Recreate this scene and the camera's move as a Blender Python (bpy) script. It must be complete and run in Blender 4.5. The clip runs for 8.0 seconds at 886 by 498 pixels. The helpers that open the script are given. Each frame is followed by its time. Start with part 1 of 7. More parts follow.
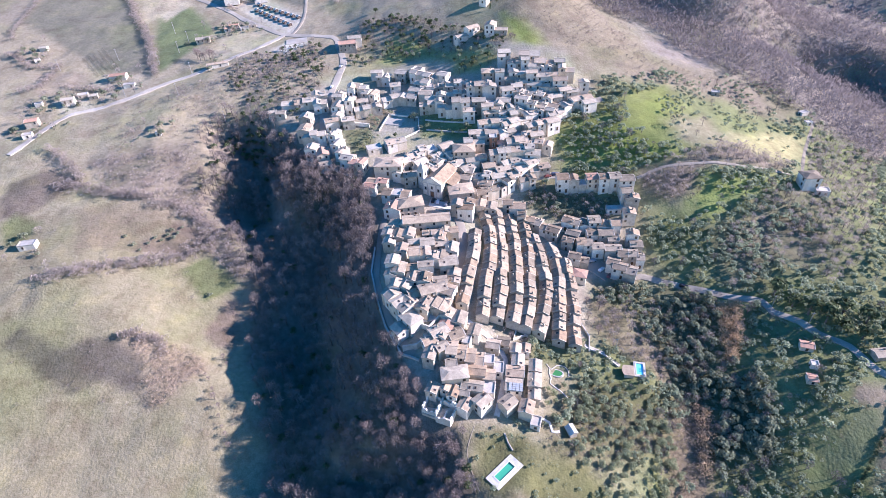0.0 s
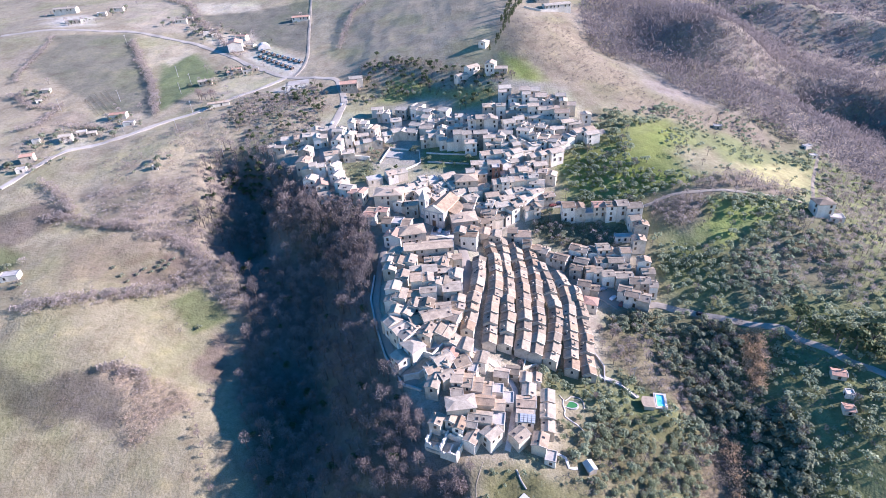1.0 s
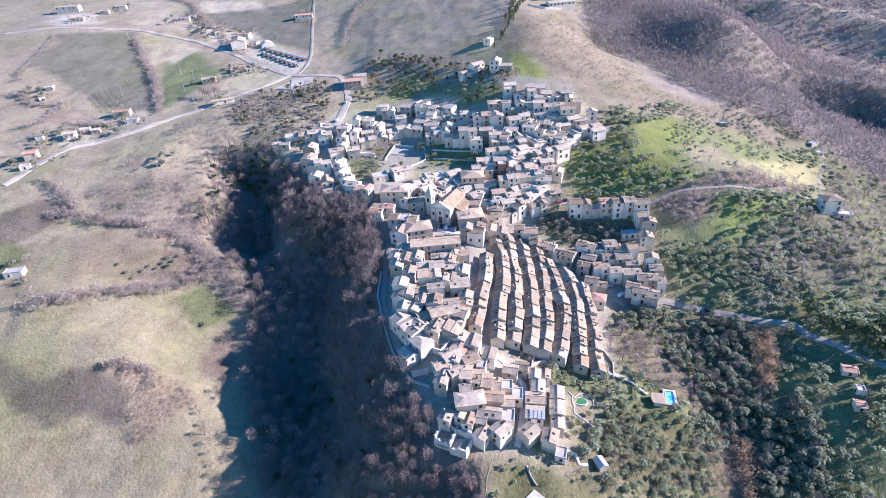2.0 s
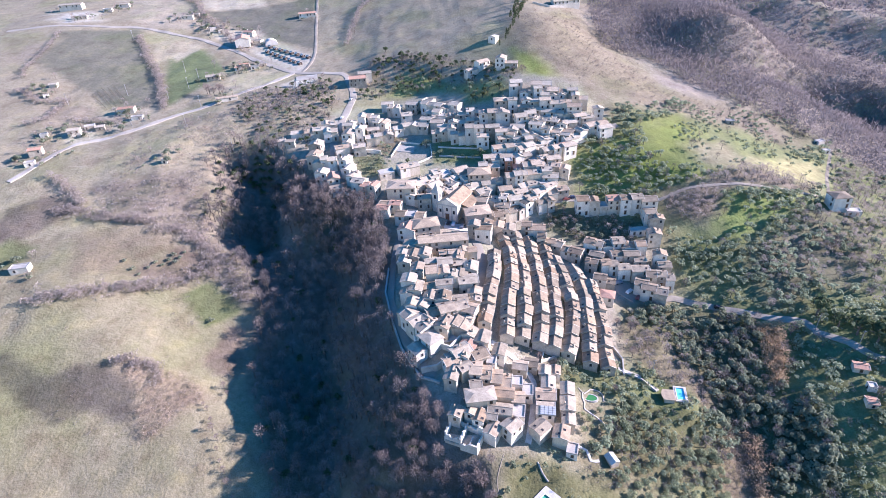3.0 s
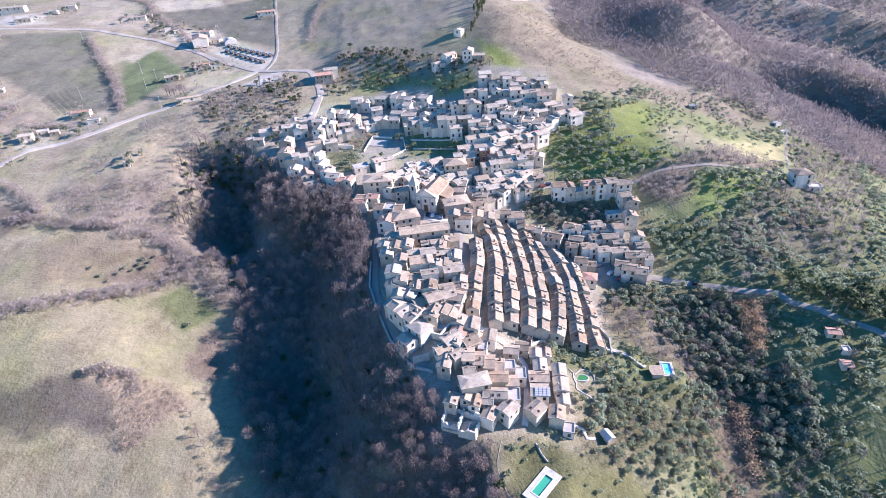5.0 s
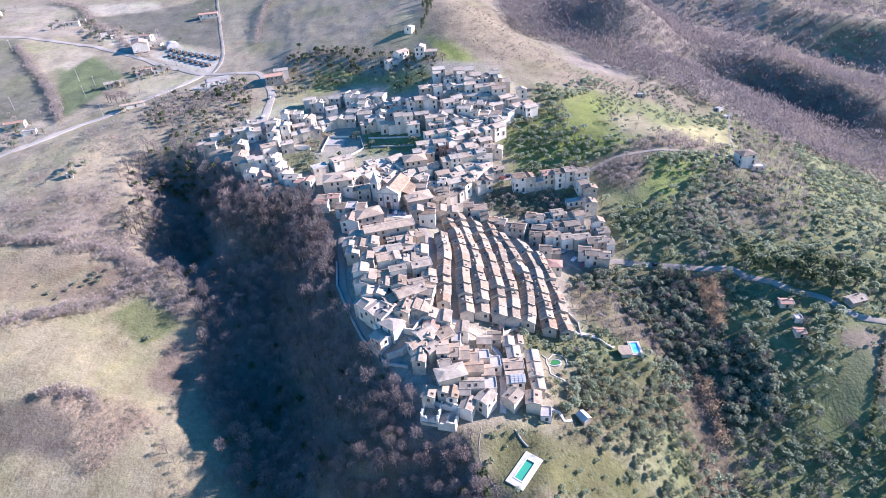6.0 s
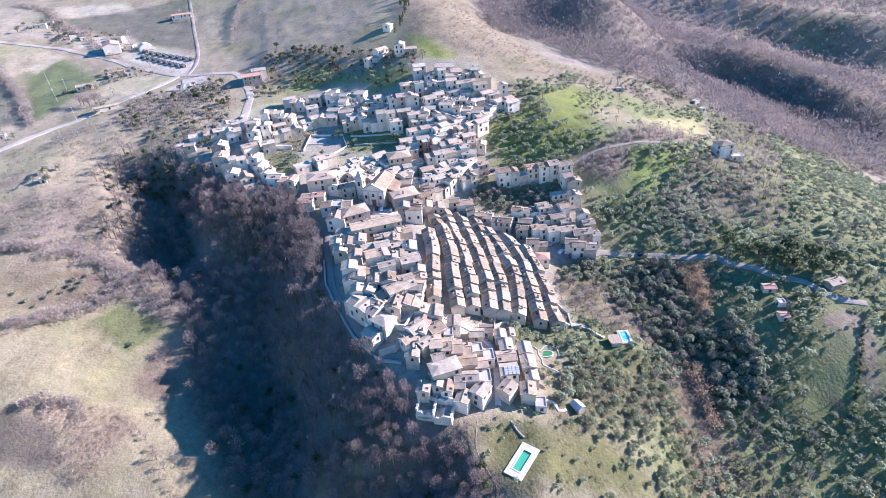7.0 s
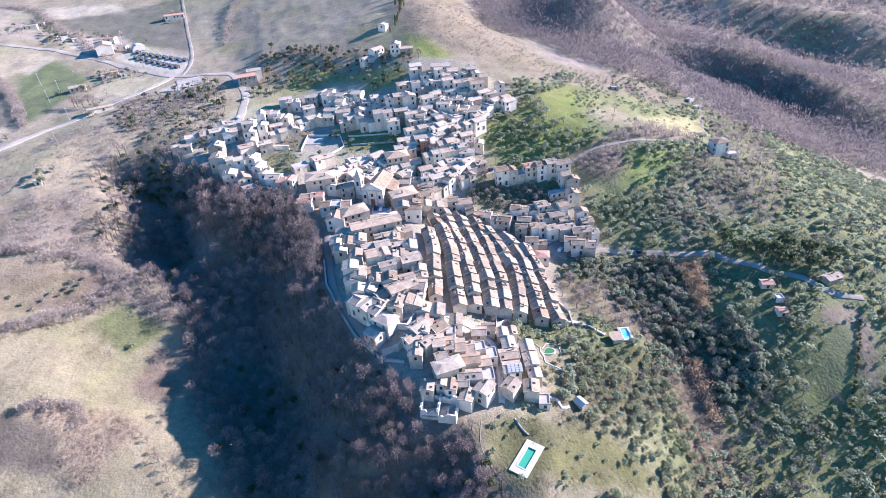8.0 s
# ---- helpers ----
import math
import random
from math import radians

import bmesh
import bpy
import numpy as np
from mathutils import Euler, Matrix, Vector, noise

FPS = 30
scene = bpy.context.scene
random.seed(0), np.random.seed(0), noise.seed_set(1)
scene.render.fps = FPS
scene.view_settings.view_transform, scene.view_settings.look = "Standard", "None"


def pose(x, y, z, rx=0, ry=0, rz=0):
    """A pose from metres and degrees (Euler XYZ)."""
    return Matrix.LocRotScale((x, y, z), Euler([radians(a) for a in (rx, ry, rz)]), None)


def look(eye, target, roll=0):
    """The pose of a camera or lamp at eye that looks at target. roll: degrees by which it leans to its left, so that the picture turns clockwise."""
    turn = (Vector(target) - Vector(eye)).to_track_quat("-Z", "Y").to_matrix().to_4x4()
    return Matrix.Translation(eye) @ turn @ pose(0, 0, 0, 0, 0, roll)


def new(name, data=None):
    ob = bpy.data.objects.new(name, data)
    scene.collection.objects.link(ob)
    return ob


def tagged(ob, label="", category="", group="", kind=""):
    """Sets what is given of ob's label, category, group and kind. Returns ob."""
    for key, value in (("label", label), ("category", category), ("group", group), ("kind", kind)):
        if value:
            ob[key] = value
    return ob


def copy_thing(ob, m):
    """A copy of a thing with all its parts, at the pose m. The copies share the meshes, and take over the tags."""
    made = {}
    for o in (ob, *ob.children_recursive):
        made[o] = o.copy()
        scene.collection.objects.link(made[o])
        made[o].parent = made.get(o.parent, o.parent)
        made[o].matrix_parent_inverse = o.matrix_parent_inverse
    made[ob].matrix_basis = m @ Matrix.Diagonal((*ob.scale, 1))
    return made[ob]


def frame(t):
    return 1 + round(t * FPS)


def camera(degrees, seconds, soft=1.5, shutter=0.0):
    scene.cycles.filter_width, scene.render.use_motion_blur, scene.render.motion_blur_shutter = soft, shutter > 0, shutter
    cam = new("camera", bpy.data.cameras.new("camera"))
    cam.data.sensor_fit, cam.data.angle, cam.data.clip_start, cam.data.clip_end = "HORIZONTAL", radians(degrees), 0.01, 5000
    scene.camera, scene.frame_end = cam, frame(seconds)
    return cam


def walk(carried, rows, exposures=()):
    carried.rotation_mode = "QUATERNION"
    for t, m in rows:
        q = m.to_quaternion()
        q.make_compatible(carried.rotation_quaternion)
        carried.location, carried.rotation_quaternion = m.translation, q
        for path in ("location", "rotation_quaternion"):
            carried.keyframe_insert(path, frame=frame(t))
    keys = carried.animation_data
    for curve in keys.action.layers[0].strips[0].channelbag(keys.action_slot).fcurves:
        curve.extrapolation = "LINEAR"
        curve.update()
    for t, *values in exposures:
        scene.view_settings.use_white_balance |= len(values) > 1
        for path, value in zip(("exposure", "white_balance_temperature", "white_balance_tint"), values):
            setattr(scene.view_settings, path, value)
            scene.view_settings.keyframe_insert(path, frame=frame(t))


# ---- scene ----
cam = camera(78.4, 8.0, soft=0.55)
METRES, EYE, TILT, LEAN, TURN = 56.0, 200.0, -39.0, 3.0, 0.0
ROWS = [
    (0, -0.0037, 0.0548, -0.062, -0.05, 0.67, -0.06),
    (0.1, -0.0067, 0.0986, -0.1116, -0.064, 1.914, -0.008),
    (0.2, -0.0097, 0.1424, -0.1612, -0.078, 3.158, 0.044),
    (0.3, -0.0126, 0.1863, -0.2107, -0.092, 4.402, 0.096),
    (0.4, -0.0156, 0.2301, -0.2603, -0.106, 5.646, 0.148),
    (0.5, -0.0186, 0.2739, -0.3099, -0.12, 6.89, 0.2),
    (1.0, -0.0398, 0.2865, -0.3226, -0.17, 6.9, 0.24),
    (1.5, -0.0674, 0.2999, -0.3378, -0.17, 6.92, 0.25),
    (3.0, -0.1652, 0.3381, -0.3897, -0.2, 7.05, 0.16),
    (3.5, -0.2033, 0.3504, -0.4099, -0.31, 7.08, 0.24),
    (4.0, -0.2375, 0.3604, -0.4299, -0.68, 7.11, 0.57),
    (5.5, -0.3513, 0.3911, -0.4946, -5.66, 6.97, 5.21),
    (6.0, -0.3865, 0.4019, -0.5133, -7.64, 6.78, 7.04),
    (6.5, -0.4263, 0.4164, -0.5327, -8.98, 6.66, 8.25),
    (7.0, -0.4595, 0.4277, -0.5447, -9.63, 6.58, 8.86),
    (7.5, -0.4904, 0.4341, -0.5464, -10.06, 6.52, 9.21),
    (8.0, -0.5203, 0.4374, -0.5454, -10.34, 6.49, 9.45),
]
walk(cam, [(t, pose(0, 0, EYE, TILT, LEAN, TURN) @ pose(METRES * x, METRES * y, METRES * z, 90 + pitch, roll, yaw)) for t, x, y, z, yaw, pitch, roll in ROWS],
     exposures=[(0.0, 1.64, 5790, 32), (5.0, 1.66, 5790, 32), (8.0, 1.77, 5780, 32)])

# ---- light: a low winter sun and a clear, slightly hazy sky ----
SUN_AZIMUTH, SUN_HEIGHT = 84.0, 22.0   # degrees, clockwise from +y; above the horizon
world = bpy.data.worlds.new("sky")
scene.world = world
world.use_nodes = True
sky = world.node_tree.nodes.new("ShaderNodeTexSky")
sky.sky_type, sky.sun_disc = "NISHITA", False
sky.sun_elevation, sky.sun_rotation = radians(SUN_HEIGHT), radians(SUN_AZIMUTH)
sky.air_density, sky.dust_density, sky.ozone_density = 1.2, 0.2, 2.5
sky_back = world.node_tree.nodes["Background"]
deep = world.node_tree.nodes.new("ShaderNodeHueSaturation")
deep.inputs["Saturation"].default_value = 1.48
world.node_tree.links.new(sky.outputs[0], deep.inputs["Color"])
world.node_tree.links.new(deep.outputs[0], sky_back.inputs[0])
sky_back.inputs[1].default_value = 0.09
sun_data = bpy.data.lights.new("sun", "SUN")
sun_data.energy, sun_data.angle, sun_data.color = 4.8, radians(0.53), (1.0, 0.925, 0.82)
sun = new("sun", sun_data)
sun.matrix_world = look((math.sin(radians(SUN_AZIMUTH)) * 500, math.cos(radians(SUN_AZIMUTH)) * 500, math.tan(radians(SUN_HEIGHT)) * 500), (0, 0, 0))
# ---- materials ----


def shader(name, rough=0.9, metal=0.0):
    m = bpy.data.materials.new(name)
    m.use_nodes = True
    nt = m.node_tree
    b = nt.nodes["Principled BSDF"]
    b.inputs["Roughness"].default_value, b.inputs["Metallic"].default_value = rough, metal
    b.inputs["Specular IOR Level"].default_value = 0.25
    return m, nt, b


def node(nt, kind, **values):
    n = nt.nodes.new(kind)
    for k, v in values.items():
        n.inputs[k.replace("_", " ")].default_value = v
    return n


def mix_colour(nt, fac, a, b, mode="MIX"):
    n = nt.nodes.new("ShaderNodeMix")
    n.data_type, n.blend_type = "RGBA", mode
    for k, v in ((0, fac), (6, a), (7, b)):
        if hasattr(v, "links"):
            nt.links.new(v, n.inputs[k])
        else:
            n.inputs[k].default_value = v if k == 0 else (*v[:3], 1)
    return n.outputs[2]


def ramp(nt, source, a, b):
    n = nt.nodes.new("ShaderNodeMapRange")
    n.inputs[1].default_value, n.inputs[2].default_value = a, b
    nt.links.new(source, n.inputs[0])
    return n.outputs[0]


def noise_out(nt, scale, detail=3.0, stretch=None, coords="Object"):
    tc = nt.nodes.new("ShaderNodeTexCoord")
    n = node(nt, "ShaderNodeTexNoise", Scale=scale, Detail=detail)
    if stretch:
        mp = nt.nodes.new("ShaderNodeMapping")
        mp.inputs["Scale"].default_value = stretch
        nt.links.new(tc.outputs[coords], mp.inputs[0])
        nt.links.new(mp.outputs[0], n.inputs[0])
    else:
        nt.links.new(tc.outputs[coords], n.inputs[0])
    return n.outputs[0]


def bump(nt, b, height, strength, distance=0.1):
    n = node(nt, "ShaderNodeBump", Strength=strength, Distance=distance)
    nt.links.new(height, n.inputs["Height"])
    nt.links.new(n.outputs[0], b.inputs["Normal"])


def surface(name, colour, second, scale=1.0, fine=8.0, rough=0.9, vary=0.25, relief=0.3, stretch=None, islands=False, metal=0.0, spread=(0.35, 0.65), other=None):
    """A worn surface: two colours mixed by a coarse noise, fine grain, and a lightness that differs from piece to piece."""
    m, nt, b = shader(name, rough, metal)
    coarse, grain = noise_out(nt, scale, 4.0, stretch), noise_out(nt, fine, 2.0, stretch)
    c = mix_colour(nt, ramp(nt, coarse, *spread), colour, second)
    c = mix_colour(nt, ramp(nt, grain, 0.25, 0.75), c, mix_colour(nt, 1.0, c, (0.72, 0.72, 0.72), "MULTIPLY"))
    if other:
        info = nt.nodes.new("ShaderNodeObjectInfo")
        times, rest = nt.nodes.new("ShaderNodeMath"), nt.nodes.new("ShaderNodeMath")
        times.operation, rest.operation = "MULTIPLY", "FRACT"
        times.inputs[1].default_value = 17.31
        nt.links.new(info.outputs["Random"], times.inputs[0])
        nt.links.new(times.outputs[0], rest.inputs[0])
        c = mix_colour(nt, ramp(nt, rest.outputs[0], 0.45, 1.0), c, mix_colour(nt, 1.0, c, other, "MULTIPLY"))
    if vary:
        info = nt.nodes.new("ShaderNodeNewGeometry" if islands else "ShaderNodeObjectInfo")
        out = info.outputs["Random Per Island" if islands else "Random"]
        n = nt.nodes.new("ShaderNodeHueSaturation")
        n.inputs["Saturation"].default_value = 1.0
        span = nt.nodes.new("ShaderNodeMapRange")
        span.inputs[3].default_value, span.inputs[4].default_value = 1 - vary, 1 + vary
        nt.links.new(out, span.inputs[0])
        nt.links.new(span.outputs[0], n.inputs["Value"])
        nt.links.new(c, n.inputs["Color"])
        c = n.outputs[0]
    nt.links.new(c, b.inputs["Base Color"])
    if relief:
        bump(nt, b, grain, relief)
    return m


WALLS = {
    "w": surface("white_plaster", (0.81, 0.755, 0.655), (0.64, 0.58, 0.485), 0.25, 2.5, vary=0.14, stretch=(1, 1, 0.5)),
    "c": surface("cream_plaster", (0.69, 0.60, 0.465), (0.53, 0.45, 0.345), 0.25, 2.5, vary=0.16, stretch=(1, 1, 0.5)),
    "s": surface("grey_stone_wall", (0.57, 0.505, 0.41), (0.39, 0.34, 0.27), 0.4, 3.0, vary=0.22, relief=0.6),
    "p": surface("peach_plaster", (0.66, 0.53, 0.41), (0.54, 0.43, 0.33), 0.25, 2.5, vary=0.12, stretch=(1, 1, 0.5)),
    "b": surface("brick_wall", (0.42, 0.20, 0.12), (0.30, 0.15, 0.10), 0.5, 4.0, vary=0.1),
}
ROOFS = {
    "t": surface("weathered_roof_tiles", (0.365, 0.30, 0.22), (0.235, 0.195, 0.145), 0.45, 2.0, vary=0.30, relief=0.8, other=(1.06, 0.92, 0.82)),
    "g": surface("pale_roof_tiles", (0.48, 0.405, 0.305), (0.32, 0.265, 0.20), 0.45, 2.2, vary=0.20, relief=0.8, other=(1.04, 0.92, 0.84)),
    "u": surface("sun_bleached_roof_tiles", (0.51, 0.445, 0.35), (0.37, 0.32, 0.25), 0.45, 2.2, vary=0.20, relief=0.8, other=(1.04, 0.92, 0.84)),
    "r": surface("red_roof_tiles", (0.55, 0.31, 0.21), (0.42, 0.27, 0.20), 0.4, 2.2, vary=0.16, relief=0.8),
    "p": surface("ochre_roof_tiles", (0.54, 0.42, 0.29), (0.39, 0.30, 0.215), 0.5, 2.2, vary=0.14, relief=0.8),
    "f": surface("roof_terrace_screed", (0.56, 0.52, 0.46), (0.43, 0.39, 0.34), 0.3, 3.0, vary=0.15),
}
GLASS, _nt, _b = shader("dark_window_glass", 0.12)
_b.inputs["Base Color"].default_value, _b.inputs["Specular IOR Level"].default_value = (0.03, 0.033, 0.038, 1), 0.5
SHUTTER = surface("painted_shutters", (0.13, 0.085, 0.055), (0.09, 0.085, 0.06), 1.0, 6.0, rough=0.6, vary=0.5)
FRAME = surface("stone_window_surround", (0.55, 0.52, 0.47), (0.45, 0.42, 0.38), 1.0, 6.0, vary=0.15)
DOOR = surface("wooden_door_boards", (0.16, 0.10, 0.06), (0.10, 0.065, 0.045), 1.0, 8.0, rough=0.6, vary=0.4)
STONE = surface("pale_limestone", (0.60, 0.565, 0.50), (0.45, 0.42, 0.37), 0.3, 2.5, vary=0.1, relief=0.5)
MORTAR = surface("pale_mortar", (0.54, 0.485, 0.395), (0.42, 0.37, 0.30), 0.4, 3.0, vary=0.15)
ASPHALT = surface("grey_asphalt", (0.31, 0.275, 0.23), (0.23, 0.205, 0.175), 0.08, 3.0, vary=0)
PALE_ROAD = surface("pale_worn_asphalt", (0.40, 0.36, 0.30), (0.31, 0.28, 0.235), 0.1, 3.0, vary=0)
EARTH = surface("brown_earth_track", (0.25, 0.215, 0.165), (0.19, 0.165, 0.125), 0.15, 2.0, vary=0)
TRACK = surface("trodden_earth_track", (0.36, 0.32, 0.26), (0.27, 0.235, 0.185), 0.15, 2.0, vary=0)
GRAVEL = surface("pale_gravel_track", (0.46, 0.42, 0.36), (0.36, 0.32, 0.27), 0.15, 2.0, vary=0)


def foliage(name, colour, second, scale, fine, vary=0.2, through_light=0.35, islands=True):
    """Leaves and fine twigs, which let some of the light through."""
    m = surface(name, colour, second, scale, fine, vary=vary, relief=0, islands=islands)
    nt = m.node_tree
    b, out = nt.nodes["Principled BSDF"], nt.nodes["Material Output"]
    t, mixed = nt.nodes.new("ShaderNodeBsdfTranslucent"), nt.nodes.new("ShaderNodeMixShader")
    nt.links.new(b.inputs["Base Color"].links[0].from_socket, t.inputs["Color"])
    mixed.inputs[0].default_value = through_light
    nt.links.new(b.outputs[0], mixed.inputs[1])
    nt.links.new(t.outputs[0], mixed.inputs[2])
    nt.links.new(mixed.outputs[0], out.inputs["Surface"])
    return m


BARK = surface("grey_bark", (0.19, 0.16, 0.14), (0.12, 0.10, 0.085), 2.0, 8.0, vary=0.2)
TWIGS = foliage("bare_twigs", (0.30, 0.24, 0.215), (0.20, 0.16, 0.145), 0.12, 2.0, through_light=0.12)
TWIGS_MID = foliage("bare_ravine_wood", (0.25, 0.21, 0.195), (0.165, 0.14, 0.132), 0.05, 0.3, through_light=0.12)
# the second colour leans blue to stand in for haze over the far hills
TWIGS_FAR = foliage("bare_winter_wood_hazed", (0.235, 0.205, 0.20), (0.175, 0.165, 0.175), 0.02, 0.1, vary=0.05, through_light=0.6)
SCRUB_TWIGS = foliage("pale_scrub_twigs", (0.47, 0.40, 0.355), (0.36, 0.31, 0.28), 0.06, 0.6, vary=0.15, through_light=0.4)
TAN_TWIGS = foliage("dry_tan_scrub", (0.48, 0.38, 0.29), (0.36, 0.29, 0.23), 0.08, 0.6, vary=0.2, through_light=0.4)
OLIVE = foliage("olive_leaves", (0.37, 0.405, 0.25), (0.25, 0.285, 0.165), 0.5, 2.5, vary=0.14, through_light=0.55)
OLIVE_FAR = foliage("olive_grove_leaves", (0.38, 0.435, 0.30), (0.275, 0.32, 0.21), 0.06, 1.0, vary=0.15, through_light=0.58)
EVERGREEN = foliage("dark_evergreen_leaves", (0.11, 0.145, 0.07), (0.065, 0.09, 0.042), 0.5, 2.0)
OAKLEAF = foliage("scrub_oak_leaves", (0.31, 0.34, 0.235), (0.215, 0.24, 0.16), 0.1, 1.0, vary=0.15, through_light=0.5)
DRY = foliage("dry_reeds", (0.62, 0.46, 0.29), (0.48, 0.35, 0.23), 0.3, 2.0)
HEDGE = foliage("hedge_twigs", (0.215, 0.185, 0.14), (0.14, 0.125, 0.09), 0.12, 1.0)
METAL = surface("galvanised_metal", (0.5, 0.5, 0.5), (0.4, 0.4, 0.4), 1.0, 6.0, rough=0.45, vary=0.1, metal=0.6)
DARKWOOD = surface("dark_stained_timber", (0.07, 0.05, 0.045), (0.05, 0.04, 0.035), 0.6, 4.0, vary=0.2)
WATER, _nt, _b = shader("pool_water", 0.06)
_b.inputs["Base Color"].default_value = (0.15, 0.70, 0.84, 1)
GREENWATER, _nt, _b = shader("green_pool_water", 0.08)
_b.inputs["Base Color"].default_value = (0.05, 0.33, 0.20, 1)

SOLAR, _nt, _b = shader("solar_cells", 0.35)
_b.inputs["Base Color"].default_value = (0.50, 0.50, 0.50, 1)
RUBBER, _nt, _b = shader("black_rubber", 0.8)
_b.inputs["Base Color"].default_value = (0.02, 0.02, 0.02, 1)
BLUE = surface("faded_blue_cladding", (0.10, 0.22, 0.42), (0.08, 0.17, 0.32), 0.3, 3.0, rough=0.6, vary=0)
DECK = surface("pale_paving_slabs", (0.62, 0.59, 0.54), (0.52, 0.49, 0.45), 0.6, 3.0, vary=0)
PAINTS = [surface("car_paint", c, c, 1.0, 4.0, rough=0.3, vary=0, relief=0) for c in ((0.7, 0.7, 0.7), (0.35, 0.36, 0.38), (0.07, 0.09, 0.15), (0.25, 0.09, 0.08), (0.04, 0.04, 0.045))]

# the ground takes its colour from what grows on it, patch by patch; a few patches also carry shade, light or haze
GROUND, _nt, _b = shader("winter_grass_and_soil", 0.95)
_a = _nt.nodes.new("ShaderNodeAttribute")
_a.attribute_name = "cover"
_n1, _n2, _n3 = noise_out(_nt, 0.05, 6.0), noise_out(_nt, 0.45, 4.0), noise_out(_nt, 2.2, 2.0)
_c = mix_colour(_nt, ramp(_nt, _n1, 0.35, 0.7), _a.outputs["Color"], mix_colour(_nt, 1.0, _a.outputs["Color"], (0.87, 0.86, 0.84), "MULTIPLY"))
_c = mix_colour(_nt, ramp(_nt, _n2, 0.38, 0.72), _c, mix_colour(_nt, 1.0, _c, (0.76, 0.77, 0.71), "MULTIPLY"))
_c = mix_colour(_nt, ramp(_nt, _n3, 0.42, 0.68), _c, mix_colour(_nt, 1.0, _c, (0.70, 0.70, 0.64), "MULTIPLY"))
_n4, _n5 = noise_out(_nt, 0.022, 5.0), noise_out(_nt, 0.11, 5.0)
_c = mix_colour(_nt, ramp(_nt, _n4, 0.50, 0.66), _c, mix_colour(_nt, 1.0, _c, (0.88, 0.96, 0.80), "MULTIPLY"))
_c = mix_colour(_nt, ramp(_nt, _n5, 0.52, 0.68), _c, mix_colour(_nt, 1.0, _c, (0.84, 0.80, 0.80), "MULTIPLY"))
_c = mix_colour(_nt, ramp(_nt, _n5, 0.46, 0.32), _c, mix_colour(_nt, 1.0, _c, (1.16, 1.14, 1.06), "MULTIPLY"))
_nt.links.new(_c, _b.inputs["Base Color"])
_tussock = noise_out(_nt, 0.9, 5.0)
bump(_nt, _b, _tussock, 0.55, 0.6)


# ---- the lie of the land: spot heights (x, y, z) by landform ----
SPUR = [(11, 100, 9), (0, 70, -8), (11, 110, 9.5), (-11, 133, 18), (-20, 145, 23), (-22, 165, 27), (0, 165, 23.5), (22, 160, 16.5), (37, 145, 9.5),
        (47, 162, 11), (0, 190, 29), (20, 190, 25), (45, 190, 16), (30, 215, 20), (0, 235, 31), (-30, 200, 31), (-33, 235, 34), (12, 255, 30)]
TOWN = [(-19, 255, 35), (-45, 265, 41), (-75, 268, 42), (-75, 300, 47), (-35, 300, 46), (-11, 308, 48), (25, 300, 49), (52, 280, 41), (55, 300, 47),
        (5, 335, 54), (34, 350, 63), (72, 335, 61), (90, 318, 54), (30, 385, 75), (0, 365, 60), (-50, 330, 50), (-84, 400, 63), (-60, 375, 56)]
WEST = [(-129, 200, 13), (-160, 215, 23), (-157, 246, 30), (-189, 199, 30), (-157, 171, 19), (-159, 152, 8), (-106, 142, 0), (-218, 220, 34),
        (-134, 306, 50), (-265, 317, 54), (-237, 376, 61), (-240, 452, 72), (-159, 459, 71), (-311, 461, 80), (-151, 572, 88), (-105, 260, 30),
        (-75, 215, 20), (-62, 160, 0), (-78, 120, -16), (-45, 110, 0), (-60, 240, 34), (-48, 190, 26), (-95, 180, -2), (-90, 300, 45)]
EAST = [(72, 150, 6.5), (95, 140, -6), (113, 115, -8), (136, 97, -15), (144, 128, 3), (150, 157, 8.5), (120, 168, 6), (126, 187, 12), (88, 205, 13.5),
        (85, 180, 7), (60, 192, 14), (50, 108, 1.5), (85, 100, -14), (138, 245, 29), (192, 255, 28), (141, 268, 42), (92, 252, 31), (68, 270, 35),
        (60, 235, 21), (98, 300, 51), (129, 319, 50), (200, 314, 28), (180, 200, 16), (210, 160, 10), (62, 448, 95), (30, 392, 74), (114, 459, 74),
        (166, 452, 61), (257, 422, 38), (246, 485, 58), (-49, 507, 83), (-10, 450, 76)]
FAR = [(60, 560, 112), (196, 503, 76), (302, 617, 58), (271, 517, 50), (321, 544, 40), (353, 521, 30), (384, 498, 20), (262, 440, 24), (287, 482, 24),
       (330, 450, 8), (390, 590, 40), (440, 560, 30), (470, 660, 95), (310, 328, -4), (300, 250, -6), (330, 200, -12), (560, 520, 30), (600, 300, -20), (-391, 523, 98), (-300, 700, 110),
       (-420, 600, 103), (-450, 350, 66), (-420, 180, 45), (-300, 120, 16), (-160, 60, -22), (0, 0, -45), (200, 40, -30), (0, 800, 135)]
HORIZON = [(250, 900, 150), (600, 900, 190), (1100, 600, 120), (1200, 1500, 380), (0, 1800, 300), (-900, 1400, 200), (-1200, 300, 60), (900, 0, -60),
           (3000, 3000, 700), (-3000, 3000, 500), (3000, -500, 100), (-3000, -500, 100), (0, 4000, 800)]
SPOTS = np.array(SPUR + TOWN + WEST + EAST + FAR + HORIZON, float)


def plate(d):
    return d * d * np.log(d + 1e-6)


